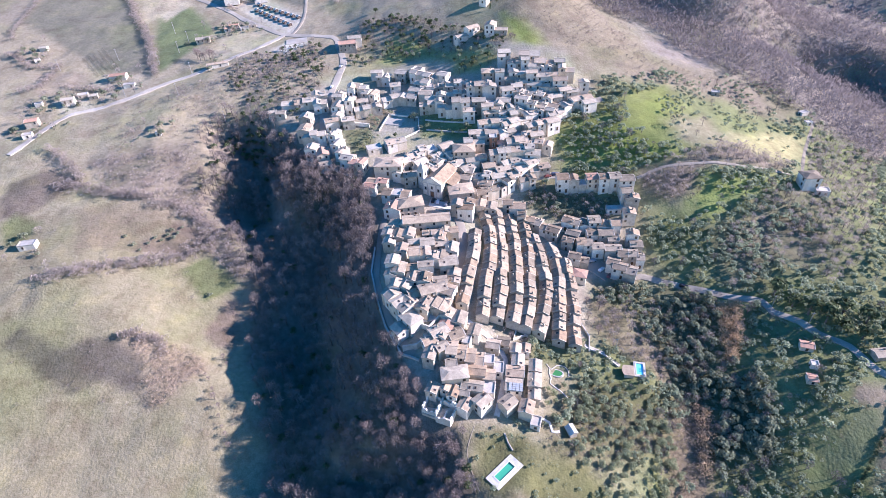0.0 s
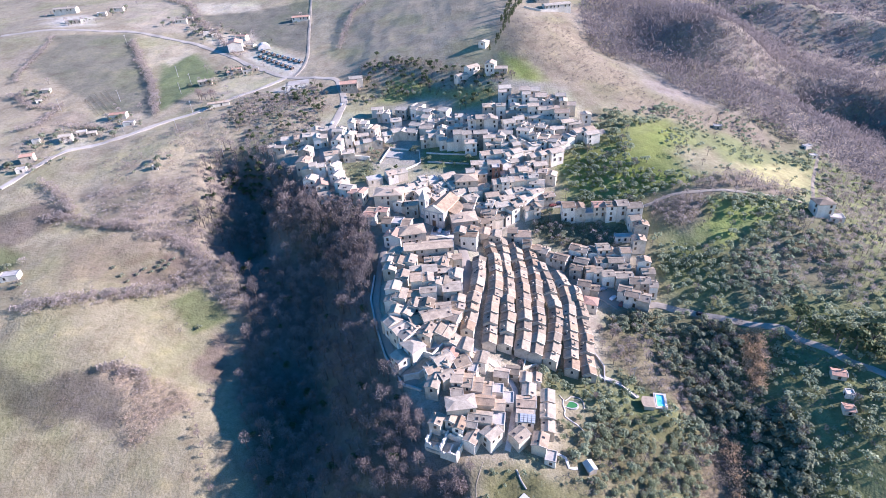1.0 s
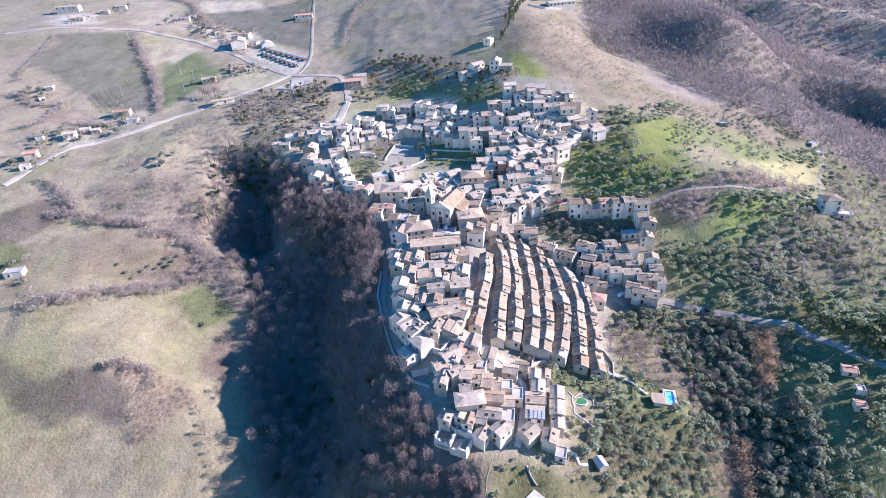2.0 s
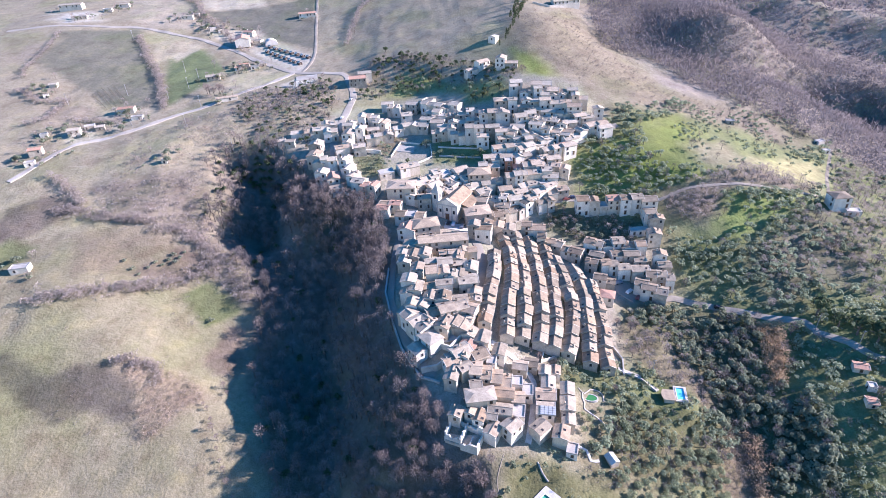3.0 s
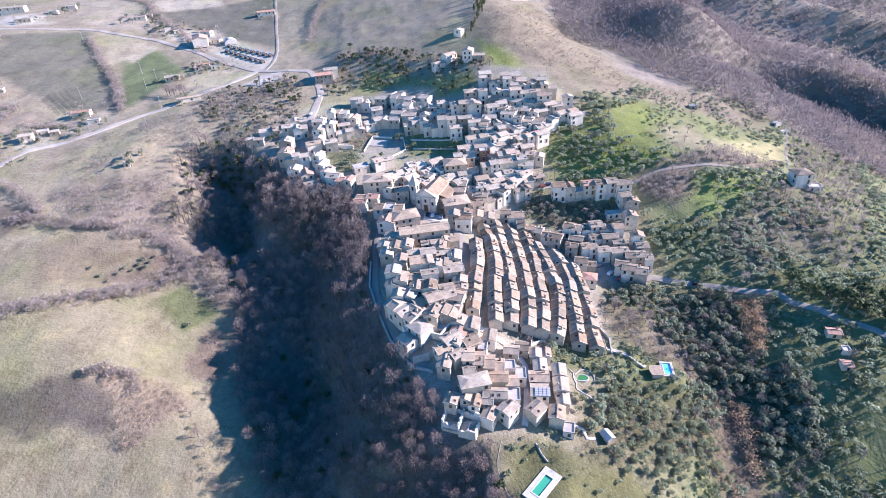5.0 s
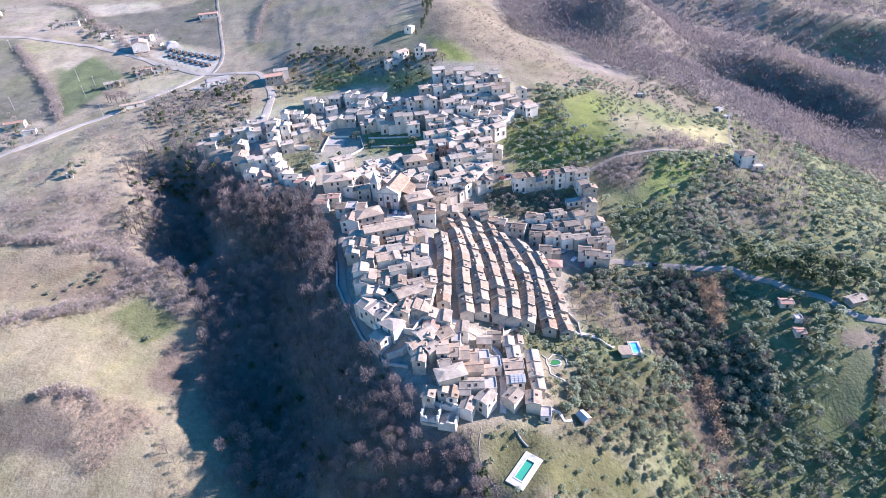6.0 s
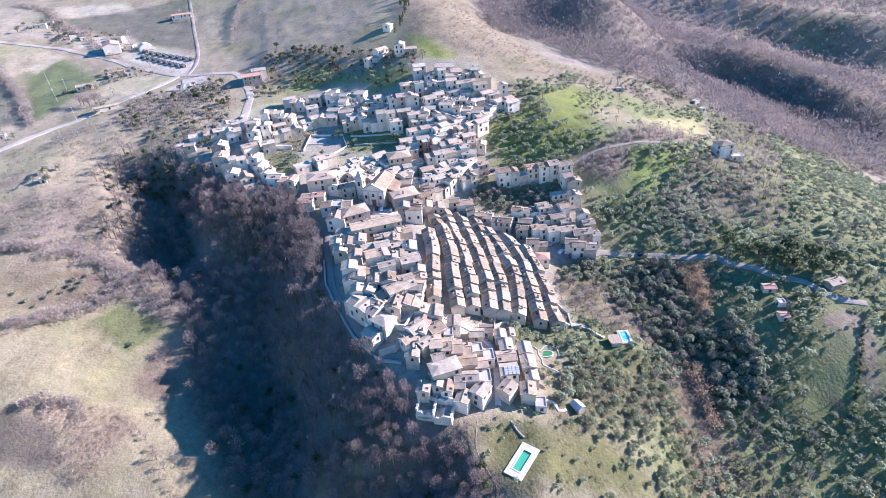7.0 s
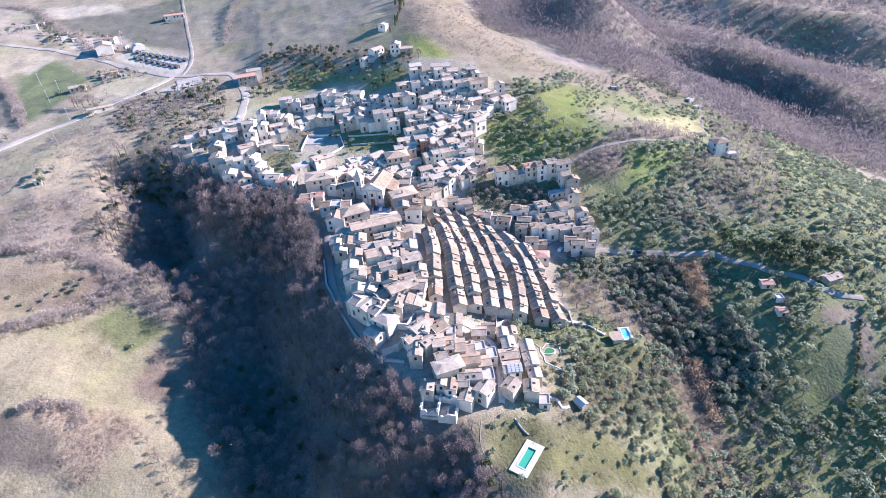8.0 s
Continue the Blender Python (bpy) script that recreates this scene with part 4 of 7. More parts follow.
HILLTOP = [
    (33.6, 362.7, 8, 8, 0, 6.4, "gw"), (49.7, 358, 13, 10, -8, 5.6, "gw"), (58.6, 348.5, 24.9, 8, -10, 6, "gc"), (70.8, 339, 9.8, 7.8, -10, 6.6, "gc"),
    (31.7, 357.8, 5, 5, 0, 7, "gw"), (39.7, 353, 9, 7, -5, 5, "gw"), (45.9, 348.5, 4.9, 5.9, 0, 8.9, "gw"), (55, 345.4, 14.8, 6.9, -8, 4.9, "gw"),
    (21.7, 343.6, 7.8, 7.8, 0, 8.8, "hp"), (29, 341.5, 5.8, 5.8, 0, 8.8, "gs"), (37.8, 339.7, 4.8, 5.8, 90, 7.8, "gw"),
    (43, 338.7, 8.7, 5.8, 0, 6.8, "gs"), (48.4, 334.7, 6.7, 5.7, 0, 9.6, "gw"),
]
UPPER_TERRACE = [
    (54.9, 333.2, 7.6, 6.7, 0, 7.7, "gw"), (60.8, 333.3, 6.7, 5.8, 0, 7.7, "gw"), (64.8, 326.5, 8.5, 6.6, -5, 9.5, "gw"),
    (15.4, 330.3, 15.9, 7.5, 0, 10.4, "gs"), (4.2, 343.7, 8.8, 6.8, 0, 5.9, "gs"), (21.4, 326.4, 5.6, 8.4, 90, 10.3, "gs"),
    (4, 331.2, 9.5, 6.6, 0, 5.7, "gs"), (3.5, 316.7, 10.9, 7.2, 0, 9.2, "gw"), (14.5, 316.9, 8.2, 6.3, 0, 8.3, "gs"),
    (19.4, 311, 7.1, 5.4, 0, 8.2, "gs"), (-14.9, 324.5, 14.9, 6.5, 0, 6.6, "gc"), (-12.5, 345.2, 19.7, 6.9, 5, 4.9, "gs"),
    (-9.5, 330.8, 18.9, 5.7, 0, 6.7, "gs"),
]
UPPER_WEST = [
    (-19.9, 359, 20, 7, -32, 6, "gw"), (-7, 354.5, 7, 7, -30, 7, "gw"), (-25.5, 368.4, 9, 7, -30, 6, "gw"), (-25.3, 343.3, 7.8, 6.9, -25, 5.9, "gw"),
    (-20.6, 350.2, 10, 7, -25, 6, "gw"), (-30.7, 337.7, 13.5, 7.7, -15, 5.8, "gs"), (-35.6, 366.8, 8, 7, -20, 6, "gs"),
    (-39.2, 349.7, 7, 7, 10, 7, "gs"), (-41.7, 337.1, 11.6, 7.8, 20, 4.9, "gs"), (-47.9, 364.7, 9, 7, -10, 6, "gs"), (-53.3, 372.5, 8, 6, 0, 5, "gs"),
]
WEST_END = [
    (-106.5, 336.3, 12, 7, 8, 3, "gs"), (-111, 325.4, 5.8, 4.8, 0, 3.4, "gs"), (-117.4, 328.2, 4.8, 4.4, 10, 2.9, "gw"),
    (-97.6, 336.4, 12.9, 8, 12, 4, "gs"), (-89, 344.3, 10, 8, 12, 5, "gs"), (-86.4, 331.6, 8.8, 7.8, 10, 5.9, "gs"),
    (-92.8, 315.9, 7.5, 7.5, 82, 6.6, "gs"), (-91.6, 303.6, 9.1, 7.3, 82, 7.4, "gp"), (-87.5, 296.5, 7.1, 7.1, 82, 6.4, "gc"),
    (-82.3, 296.6, 8.9, 6.2, 8, 7.2, "gs"), (-84.3, 284.4, 6.9, 6.9, 85, 7.1, "gw"), (-77.7, 280.6, 8.5, 6.8, 105, 5.2, "gr"),
]
WEST_STREET = [
    (-74.9, 339.9, 8.9, 6.9, 82, 6.9, "gw"), (-73.9, 325.5, 8.6, 6.7, 82, 7.7, "gs"), (-73.5, 318.6, 7.5, 5.6, 82, 5.7, "gs"),
    (-68.3, 349.3, 10, 5, 85, 7, "gw"), (-66.8, 331.8, 11.6, 4.8, 85, 7.7, "gw"), (-66.1, 312.2, 7.3, 6.4, 10, 5.6, "gs"),
    (-61.9, 350.5, 9, 7, -15, 6, "gw"), (-55, 342.4, 8.9, 7.9, -20, 6.9, "gw"), (-59.8, 333.8, 7.7, 5.8, 10, 5.8, "gc"),
    (-55.2, 326.4, 17.1, 6.6, 12, 4.8, "gc"), (-76.8, 312.2, 8.3, 6.5, 20, 5.6, "gw"),
]
WEST_STREET_SOUTH = [
    (-72.5, 297.1, 8.8, 5.3, 75, 5.4, "gw"), (-69.5, 287.5, 8.6, 5.2, 70, 5.3, "gs"), (-65.8, 279.5, 7.6, 5, 65, 5.2, "gw"),
    (-61.7, 272.5, 7.4, 6.6, -22, 5.9, "gw"), (-55.7, 268.4, 8.9, 6.5, -22, 5.9, "gr"), (-74.8, 271.3, 6.6, 5, 20, 4.3, "gw"),
    (-36.1, 289.4, 11.9, 6.8, 25, 5.2, "gs"), (-48.2, 284.9, 8.5, 5.9, 20, 3.5, "fs"),
]
CHURCH_QUARTER = [
    (-38.3, 266.8, 15.1, 10.3, -3, 7.4, "hc"), (-30.8, 270.6, 10.5, 6.5, 30, 5, "gc"), (-24.5, 277.9, 9.9, 6.6, 30, 5.1, "gs"),
    (-15.7, 270.4, 19.3, 6.4, 40, 5.8, "gw"), (-10.7, 278.9, 9.9, 6.6, 35, 5.1, "gs"), (-6.4, 285.1, 8.4, 6.7, 30, 5.2, "gs"),
    (-17.6, 283.4, 10.9, 6.7, 25, 5.2, "gs"), (-21.2, 263.6, 9.5, 5.5, 40, 5.8, "gs"), (-43.9, 255.1, 11.7, 4.7, -15, 4.9, "gr"),
    (-33.2, 245.5, 15, 6.7, -12, 6.3, "gs"), (-31.1, 262.4, 9.5, 5.5, -10, 5.7, "gs"), (-26.4, 259.6, 7, 6.2, 5, 6.5, "gs"),
]
EAST_OF_CHURCH = [
    (11.4, 264.8, 14.4, 7.2, -20, 5.8, "gr"), (21.8, 263.9, 8, 8, 15, 5.8, "gs"), (17, 254.9, 10.1, 6.2, 18, 5.7, "gr"),
    (9.3, 250.9, 10, 6.2, 10, 4.8, "gc"), (25.8, 259, 9.5, 6.3, 35, 5.8, "gw"), (30.7, 264.2, 8, 6.4, 30, 5.8, "gw"),
    (35.6, 267.5, 8.1, 6.5, 30, 5.9, "gw"), (38.2, 261, 8.8, 5.6, 15, 5.8, "gw"), (4.9, 268.5, 8, 7.2, 35, 5.8, "gc"),
    (13.5, 276.7, 5.8, 4.9, 10, 5.1, "gw"), (22.8, 274.7, 9, 6.5, 5, 8.4, "gs"), (31.2, 277.3, 11.6, 6.6, 5, 6.8, "gs"),
]
MIDDLE_EAST = [
    (4, 278.8, 12.3, 9.9, 0, 8.5, "hp"), (10.1, 287, 11.8, 5.9, 0, 6.1, "gs"), (21, 286.7, 4.2, 5, 0, 7.8, "fb"), (17.9, 291.9, 12, 6, 0, 6.1, "gs"),
    (17.2, 300.2, 7.9, 6.1, 10, 5.4, "gs"), (24.9, 300.9, 8.8, 6.1, 10, 5.4, "gw"), (29, 293, 10.3, 6, 20, 5.3, "gs"),
    (31.8, 298.1, 10.5, 6.1, 25, 5.3, "gw"), (38.2, 301.6, 13.2, 6.2, 25, 5.4, "gw"), (44.3, 305.2, 8.9, 6.2, 20, 5.4, "gw"),
    (38.4, 290.5, 11.1, 6, 20, 5.3, "gs"), (31.4, 284.8, 15.2, 6.8, 5, 5.2, "gs"),
]
EAST_EDGE = [
    (41, 285, 11, 6.8, 5, 5.2, "gs"), (38.8, 278.6, 10, 6.7, 0, 6.9, "gs"), (46.4, 289.7, 7.7, 6, 10, 5.3, "gs"),
    (44.6, 295.7, 7.8, 6.1, 20, 6.2, "gs"), (51, 297, 8.8, 6.1, 20, 6.3, "gr"), (56.5, 297.4, 7.9, 6.1, 20, 7.2, "gs"),
    (43.2, 276.2, 8.3, 6.6, -10, 6, "gw"), (50, 283.4, 10.2, 5.9, -20, 4.4, "gs"), (35.1, 273.6, 10.7, 6.6, 10, 5.9, "gw"),
    (28.5, 272.4, 8.2, 6.6, 25, 5.1, "gw"), (41.3, 270.7, 7.4, 5.7, 30, 5.9, "gw"), (45.6, 268.5, 11.5, 5.7, 10, 5.1, "gs"),
]
MIDDLE_NORTH = [
    (32.3, 325.1, 7.4, 7.4, 10, 7.5, "gw"), (38.6, 328.5, 6.6, 6.6, 0, 6.6, "gw"), (42.7, 322.2, 11.1, 5.6, -28, 5.6, "gw"),
    (48.1, 324, 12.2, 5.6, -28, 5.7, "gw"), (53.8, 318.4, 12.9, 5.5, -28, 5.6, "gw"), (43, 314.2, 13.6, 5.5, -28, 6.5, "gw"),
    (49.1, 311.2, 10.9, 5.4, -28, 5.5, "gw"), (54.5, 307.3, 9.9, 5.4, -28, 6.4, "gw"), (56.7, 312.9, 12.8, 5.5, -28, 5.6, "gw"),
    (60.6, 318.1, 8.3, 6.5, 10, 5.6, "gs"), (29.7, 316.3, 8.2, 6.4, -15, 6.5, "gs"), (24.1, 314.5, 11.8, 6.3, -18, 6.4, "gw"),
    (26.6, 308.8, 8.9, 6.3, -18, 5.5, "gw"),
]
NORTH_EAST = [
    (35.8, 310, 9.9, 6.3, 5, 5.5, "gw"), (64, 308.4, 10, 6.4, 25, 5.5, "gw"), (70.4, 314.1, 12.9, 6.5, 25, 5.6, "gw"),
    (77.4, 315.9, 11.2, 6.5, 18, 5.7, "gs"), (80.3, 312, 8.3, 6.5, 15, 5.6, "gw"), (58.5, 305, 8.1, 6.3, 20, 5.5, "gw"),
    (67.3, 321.9, 7.5, 6.6, 10, 6.6, "gw"), (79.6, 325.9, 4.8, 5.7, 90, 7.7, "gw"), (71.3, 321.4, 7.5, 6.6, 10, 5.7, "gs"),
    (63.6, 325.9, 11.4, 7.6, 0, 4.8, "gs"), (31.8, 304.2, 9.7, 6.2, 10, 5.4, "gs"), (11.2, 293.5, 7.7, 6, 0, 5.3, "gs"),
]
OLD_TOWN_NORTH = [
    (-34, 234.3, 7.3, 8.7, 75, 6.1, "gr"), (-25.4, 236.4, 13.1, 9.4, 10, 6.9, "hp"), (-16.7, 222.5, 23.5, 6.9, 4, 7.4, "gp"),
    (3.3, 236.9, 8.8, 8, 80, 6.9, "gs"), (-1.1, 237.2, 5.8, 5.8, 80, 7.7, "gs"), (11.4, 242.7, 6.8, 5.3, 80, 5.5, "gp"),
    (16.7, 240.4, 6.7, 6, 80, 6.3, "gs"), (31.1, 242.6, 8.4, 6.1, -8, 6.4, "gw"), (26.1, 244.6, 5.3, 5.3, -8, 6.4, "gs"),
    (-32.6, 221.8, 6.3, 5.6, 80, 5.2, "gc"), (-27.1, 221.7, 6.3, 5.6, 60, 5.2, "gc"), (-30.5, 213.7, 6.8, 6.1, 80, 5.1, "gs"),
]
OLD_TOWN_WEST = [
    (-21.4, 208.6, 8, 4, 5, 4.3, "gs"), (-13.6, 215.3, 10.2, 4.1, 5, 4.4, "gs"), (-5.6, 217, 8.9, 4.8, 5, 5.1, "gc"),
    (-19.4, 198.8, 10.3, 6.4, 5, 6.3, "gc"), (-28.4, 203.5, 6.6, 5.3, 82, 5, "gc"), (-13, 196.8, 5.1, 5.7, 82, 5.5, "gw"),
    (-9.5, 207.5, 6.7, 4.7, 5, 4.3, "gs"), (-4.4, 203.2, 7.2, 5.9, 82, 5.6, "gc"), (-31.6, 193.4, 6.3, 6.3, 82, 7.5, "gw"),
    (-28.5, 189.5, 6.9, 5.6, 82, 6.1, "gc"), (-30.1, 181.2, 5.5, 4.9, 82, 6, "gw"), (-19.8, 190.1, 13.8, 3.8, 5, 5.5, "gw"),
]
OLD_TOWN_MIDDLE = [
    (-22.1, 184.6, 6.9, 6, 82, 4.7, "gs"), (-17, 183.1, 6.2, 5.9, 82, 5.4, "gc"), (-6.1, 193.8, 8.5, 6.8, 5, 5.5, "gs"),
    (-3.7, 186, 9.1, 5.3, 82, 4.7, "gc"), (-13.2, 176.8, 12.1, 6.5, 20, 5.3, "gs"), (-7.3, 174.5, 11.4, 5.8, 66, 5.3, "gc"),
    (-9, 169.2, 8, 5.8, 66, 4.6, "gs"), (-16.7, 168.8, 7.4, 5.8, 66, 5.3, "gc"), (-21, 175.5, 6.1, 5.2, 20, 4.6, "gs"),
    (-9.2, 157.4, 10.1, 5.8, 66, 4.6, "gr"), (-13.6, 153.5, 5.4, 5.2, 20, 4, "gc"), (-3.9, 155, 7.4, 5.2, 20, 4.6, "gs"),
]
WHITE_PALACE = [
    (-28.3, 171.4, 14.4, 7.2, -52, 5.9, "gw"), (-22.5, 162.7, 8.4, 6.6, -50, 5.3, "hw"), (-27.4, 158.9, 6, 5.4, -55, 5.3, "gw"),
    (-23.1, 171.4, 6, 4.8, -50, 5.3, "gw"),
]
LOWER_TOWN = [
    (-10.8, 156.0, 7.6, 6.0, 30, 5.0, "gc"), (-14.6, 151.9, 6.0, 4.6, 25, 4.4, "gw"), (-14.3, 145.8, 7.0, 4.8, 75, 5.2, "gs"), (-9.6, 149.0, 5.2, 4.8, 30, 5.0, "gc"),
    (-3.9, 155.5, 6.2, 5.4, 25, 5.0, "gs"), (0.8, 153.6, 5.0, 3.4, 75, 4.6, "fw"), (4.2, 158.4, 6.2, 4.6, 75, 5.0, "gw"), (-2.0, 163.2, 7.0, 5.6, 75, 5.2, "gc"),
    (-5.4, 148.2, 4.4, 6.6, -8, 5.4, "gp"), (-1.6, 147.2, 3.9, 6.6, -10, 5.0, "gp"), (2.1, 146.2, 3.9, 6.6, -10, 4.8, "gp"), (5.6, 145.4, 3.7, 6.4, -10, 4.4, "gp"),
    (9.4, 146.2, 4.6, 4.6, -8, 4.2, "fw"), (13.2, 143.2, 4.0, 5.6, -8, 4.0, "fw"), (-5.9, 142.6, 4.4, 4.0, 5, 4.6, "gw"),
]
LOWER_TOWN_SOUTH = [
    (-4.6, 137.4, 10.4, 6.2, 6, 6.0, "hc"), (4.2, 140.0, 7.2, 4.8, -10, 5.0, "gc"), (9.2, 138.9, 4.6, 4.8, -8, 4.8, "gp"), (2.2, 133.6, 8.4, 4.6, -12, 4.8, "gc"),
    (8.6, 133.6, 4.8, 5.8, -10, 4.6, "fw"), (-5.3, 131.2, 5.2, 4.0, 70, 4.4, "gw"), (-8.3, 133.2, 4.0, 3.4, 70, 4.2, "gw"), (-1.3, 131.4, 4.8, 4.0, -15, 4.4, "gs"),
    (-0.9, 126.6, 6.0, 4.4, 60, 4.6, "gw"), (5.6, 127.6, 6.0, 5.2, 42, 5.8, "gw"), (-13.4, 132.6, 4.8, 4.4, 70, 4.4, "gs"), (11.8, 154.0, 5.6, 4.6, -15, 3.6, "gs"), (16.2, 156.4, 5.4, 4.4, -15, 3.4, "gs"),
]
LOWER_TOWN_EAST = [
    (21.2, 153.6, 4.8, 4.2, 80, 3.8, "gs"), (25.4, 154.6, 4.6, 3.8, 80, 3.6, "gw"), (21.6, 147.8, 6.2, 4.8, 80, 4.4, "gs"), (19.8, 142.0, 7.2, 5.2, -8, 4.8, "gw"),
    (28.6, 146.2, 6.0, 4.8, 80, 4.4, "gs"), (27.4, 139.2, 6.4, 5.0, 80, 4.8, "gs"), (15.6, 128.4, 5.8, 5.0, 40, 4.8, "gs"), (22.8, 127.0, 6.0, 5.2, 72, 4.8, "gc"),
    (26.0, 122.8, 4.6, 3.8, 72, 2.6, "fw"), (26.6, 133.2, 5.0, 4.4, 80, 4.2, "gs"),
]
TERRACE_ROW_EAST = [
    (60, 258.3, 12, 6.4, 0, 7.5, "gw"), (73.3, 257.6, 6.5, 6.5, 0, 7.5, "gr"), (81.9, 255.5, 11.3, 6.5, 0, 7.5, "gw"),
    (90.4, 253.7, 8.1, 6.5, 0, 7.6, "gw"), (69.1, 257.5, 6.5, 5.7, 0, 4.2, "fs"), (77.8, 256.7, 4.9, 5.7, 0, 4.2, "fs"),
    (89.6, 247.5, 5.6, 5.6, 0, 6.7, "gw"), (91.5, 242.7, 4.8, 7.1, 85, 7.4, "gs"), (88.6, 235.1, 5.5, 6.2, 85, 6.5, "gs"),
    (83.4, 241.7, 9.6, 4, 0, 2.5, "fw"),
]
EAST_QUARTER = [
    (35, 236.5, 9, 5.3, -12, 5.5, "gs"), (42.7, 232.3, 12, 6, -32, 5.5, "gw"), (48.6, 228.7, 6.7, 6, -32, 5.5, "gs"),
    (58.8, 233.7, 9.1, 6.1, -28, 5.6, "gw"), (55.1, 221.8, 5.9, 5.1, -25, 5.4, "gs"), (58.5, 226.3, 6.7, 5.2, -28, 5.5, "gs"),
    (67.8, 233.2, 10.7, 6.1, 0, 5.6, "gw"), (77.2, 230.2, 11.5, 6.1, -3, 5.6, "gw"), (68.2, 226, 6, 5.3, 0, 5.5, "gw"),
    (74.6, 224.5, 7.5, 5.3, -3, 6.3, "gs"), (77.8, 221.5, 5.3, 5.3, -3, 5.5, "gs"), (61.2, 219.7, 4.4, 5.1, 0, 6.2, "gw"),
]
EAST_QUARTER_SOUTH = [
    (64.6, 218.8, 4.4, 5.1, 0, 6.2, "gw"), (68.9, 216.4, 5.9, 5.1, 0, 6.2, "gw"), (76.4, 214.9, 8.1, 5.2, -5, 6.2, "gs"),
    (87.6, 222.1, 4.5, 6, 80, 7.1, "gw"), (88.4, 217.3, 6, 5.3, -5, 5.5, "gs"), (82.9, 211.7, 9.5, 5.9, -12, 7, "gs"),
    (88.5, 208.7, 3.7, 5.2, -10, 6.2, "gw"), (74.8, 206.7, 5.8, 5.8, -25, 6.1, "gw"), (77.2, 203.2, 6.4, 5.7, -25, 6.8, "gw"),
    (82, 200.9, 5.7, 6.4, -25, 6.8, "gs"), (58.7, 210.9, 10.1, 5, -20, 3.8, "gs"), (57.2, 199.8, 6.3, 5.6, -20, 4.4, "hr"),
]
OLD_TOWN_INFILL = [
    (-25.5, 214.4, 6.9, 5.9, 82, 5.1, "gc"), (-16.1, 207.1, 6.7, 5.7, 5, 5, "gs"), (-10.4, 211.8, 6.8, 5.8, 82, 5.1, "gc"),
    (-9.5, 197.9, 6.5, 6.2, 82, 4.9, "gs"), (-9.9, 181.9, 6.2, 5.9, 5, 4.7, "gc"), (-25.4, 181.1, 6.2, 6, 66, 4.7, "gs"),
]
OLD_TOWN_HEART = [
    (-12.4, 169.8, 6.1, 6.5, 66, 4.6, "gc"), (-6.9, 165.9, 5.4, 5.2, 66, 4, "gc"), (-34.5, 209.8, 6.1, 5.8, 82, 5.1, "gc"),
    (-35.5, 216.2, 6.2, 5.9, 82, 5.1, "gs"), (-32.3, 188.5, 5.7, 5.4, 82, 5.5, "gw"), (-32.5, 178.3, 6.2, 5.3, 66, 5.4, "gc"),
]
CHURCH_INFILL = [
    (-47.5, 251.7, 6.9, 5.4, -15, 4.8, "gr"), (-21.3, 271.3, 8.1, 6.5, 40, 5.9, "gc"), (-12.1, 267.2, 8, 6.4, 40, 5.8, "gs"),
    (-2.4, 278.3, 8.2, 7.4, 30, 6, "gs"), (-0.5, 272, 8.1, 6.5, 35, 5.9, "gw"), (8.3, 274, 7.3, 6.5, 10, 5.9, "gw"),
    (17.4, 270, 7.3, 6.5, 10, 5.9, "gs"), (24.9, 267.8, 8.1, 6.5, 20, 5.9, "gs"), (15.2, 258.8, 7.9, 6.3, -15, 5.7, "gc"),
    (3.3, 262, 8.7, 6.3, -20, 5.8, "gs"),
]
UPPER_INFILL = [
    (-13.1, 355.1, 8, 6, -30, 6, "gw"), (-1.8, 341.9, 7.8, 5.8, 0, 5.9, "gs"), (35.3, 336.5, 6.7, 5.8, 0, 5.8, "gs"),
    (41.8, 332.1, 7.6, 5.7, 0, 5.8, "gs"), (50.2, 328.9, 8.5, 5.7, -20, 5.7, "gw"), (55.4, 327.1, 7.6, 5.7, -20, 5.7, "gw"),
    (20.6, 308.3, 8, 5.3, 10, 5.4, "gs"), (8.2, 310.1, 7.1, 6.2, 0, 7.3, "gw"), (-6.2, 319, 9.2, 6.4, 0, 6.5, "gw"),
    (-18.6, 337.9, 8.7, 6.8, -10, 5.8, "gs"),
]
for district, houses, name in (("hilltop", HILLTOP, "house"), ("upper terrace", UPPER_TERRACE, "house"), ("upper west", UPPER_WEST, "house"), ("west end", WEST_END, "house"), ("west street", WEST_STREET, "house"), ("west street south", WEST_STREET_SOUTH, "house"), ("church quarter", CHURCH_QUARTER, "town_house"), ("east of church", EAST_OF_CHURCH, "house"), ("middle east", MIDDLE_EAST, "house"), ("east edge", EAST_EDGE, "house"), ("middle north", MIDDLE_NORTH, "house"), ("north east", NORTH_EAST, "house"), ("old town north", OLD_TOWN_NORTH, "town_house"), ("old town west", OLD_TOWN_WEST, "town_house"), ("old town middle", OLD_TOWN_MIDDLE, "town_house"), ("white palace", WHITE_PALACE, "town_house"), ("lower town", LOWER_TOWN, "town_house"), ("lower town south", LOWER_TOWN_SOUTH, "town_house"), ("lower town east", LOWER_TOWN_EAST, "town_house"), ("terrace row east", TERRACE_ROW_EAST, "house"), ("east quarter", EAST_QUARTER, "house"), ("east quarter south", EAST_QUARTER_SOUTH, "house"), ("old town infill", OLD_TOWN_INFILL, "town_house"), ("old town heart", OLD_TOWN_HEART, "town_house"), ("church infill", CHURCH_INFILL, "town_house"), ("upper infill", UPPER_INFILL, "house")):
    for row in houses:
        block(*row, district, name)

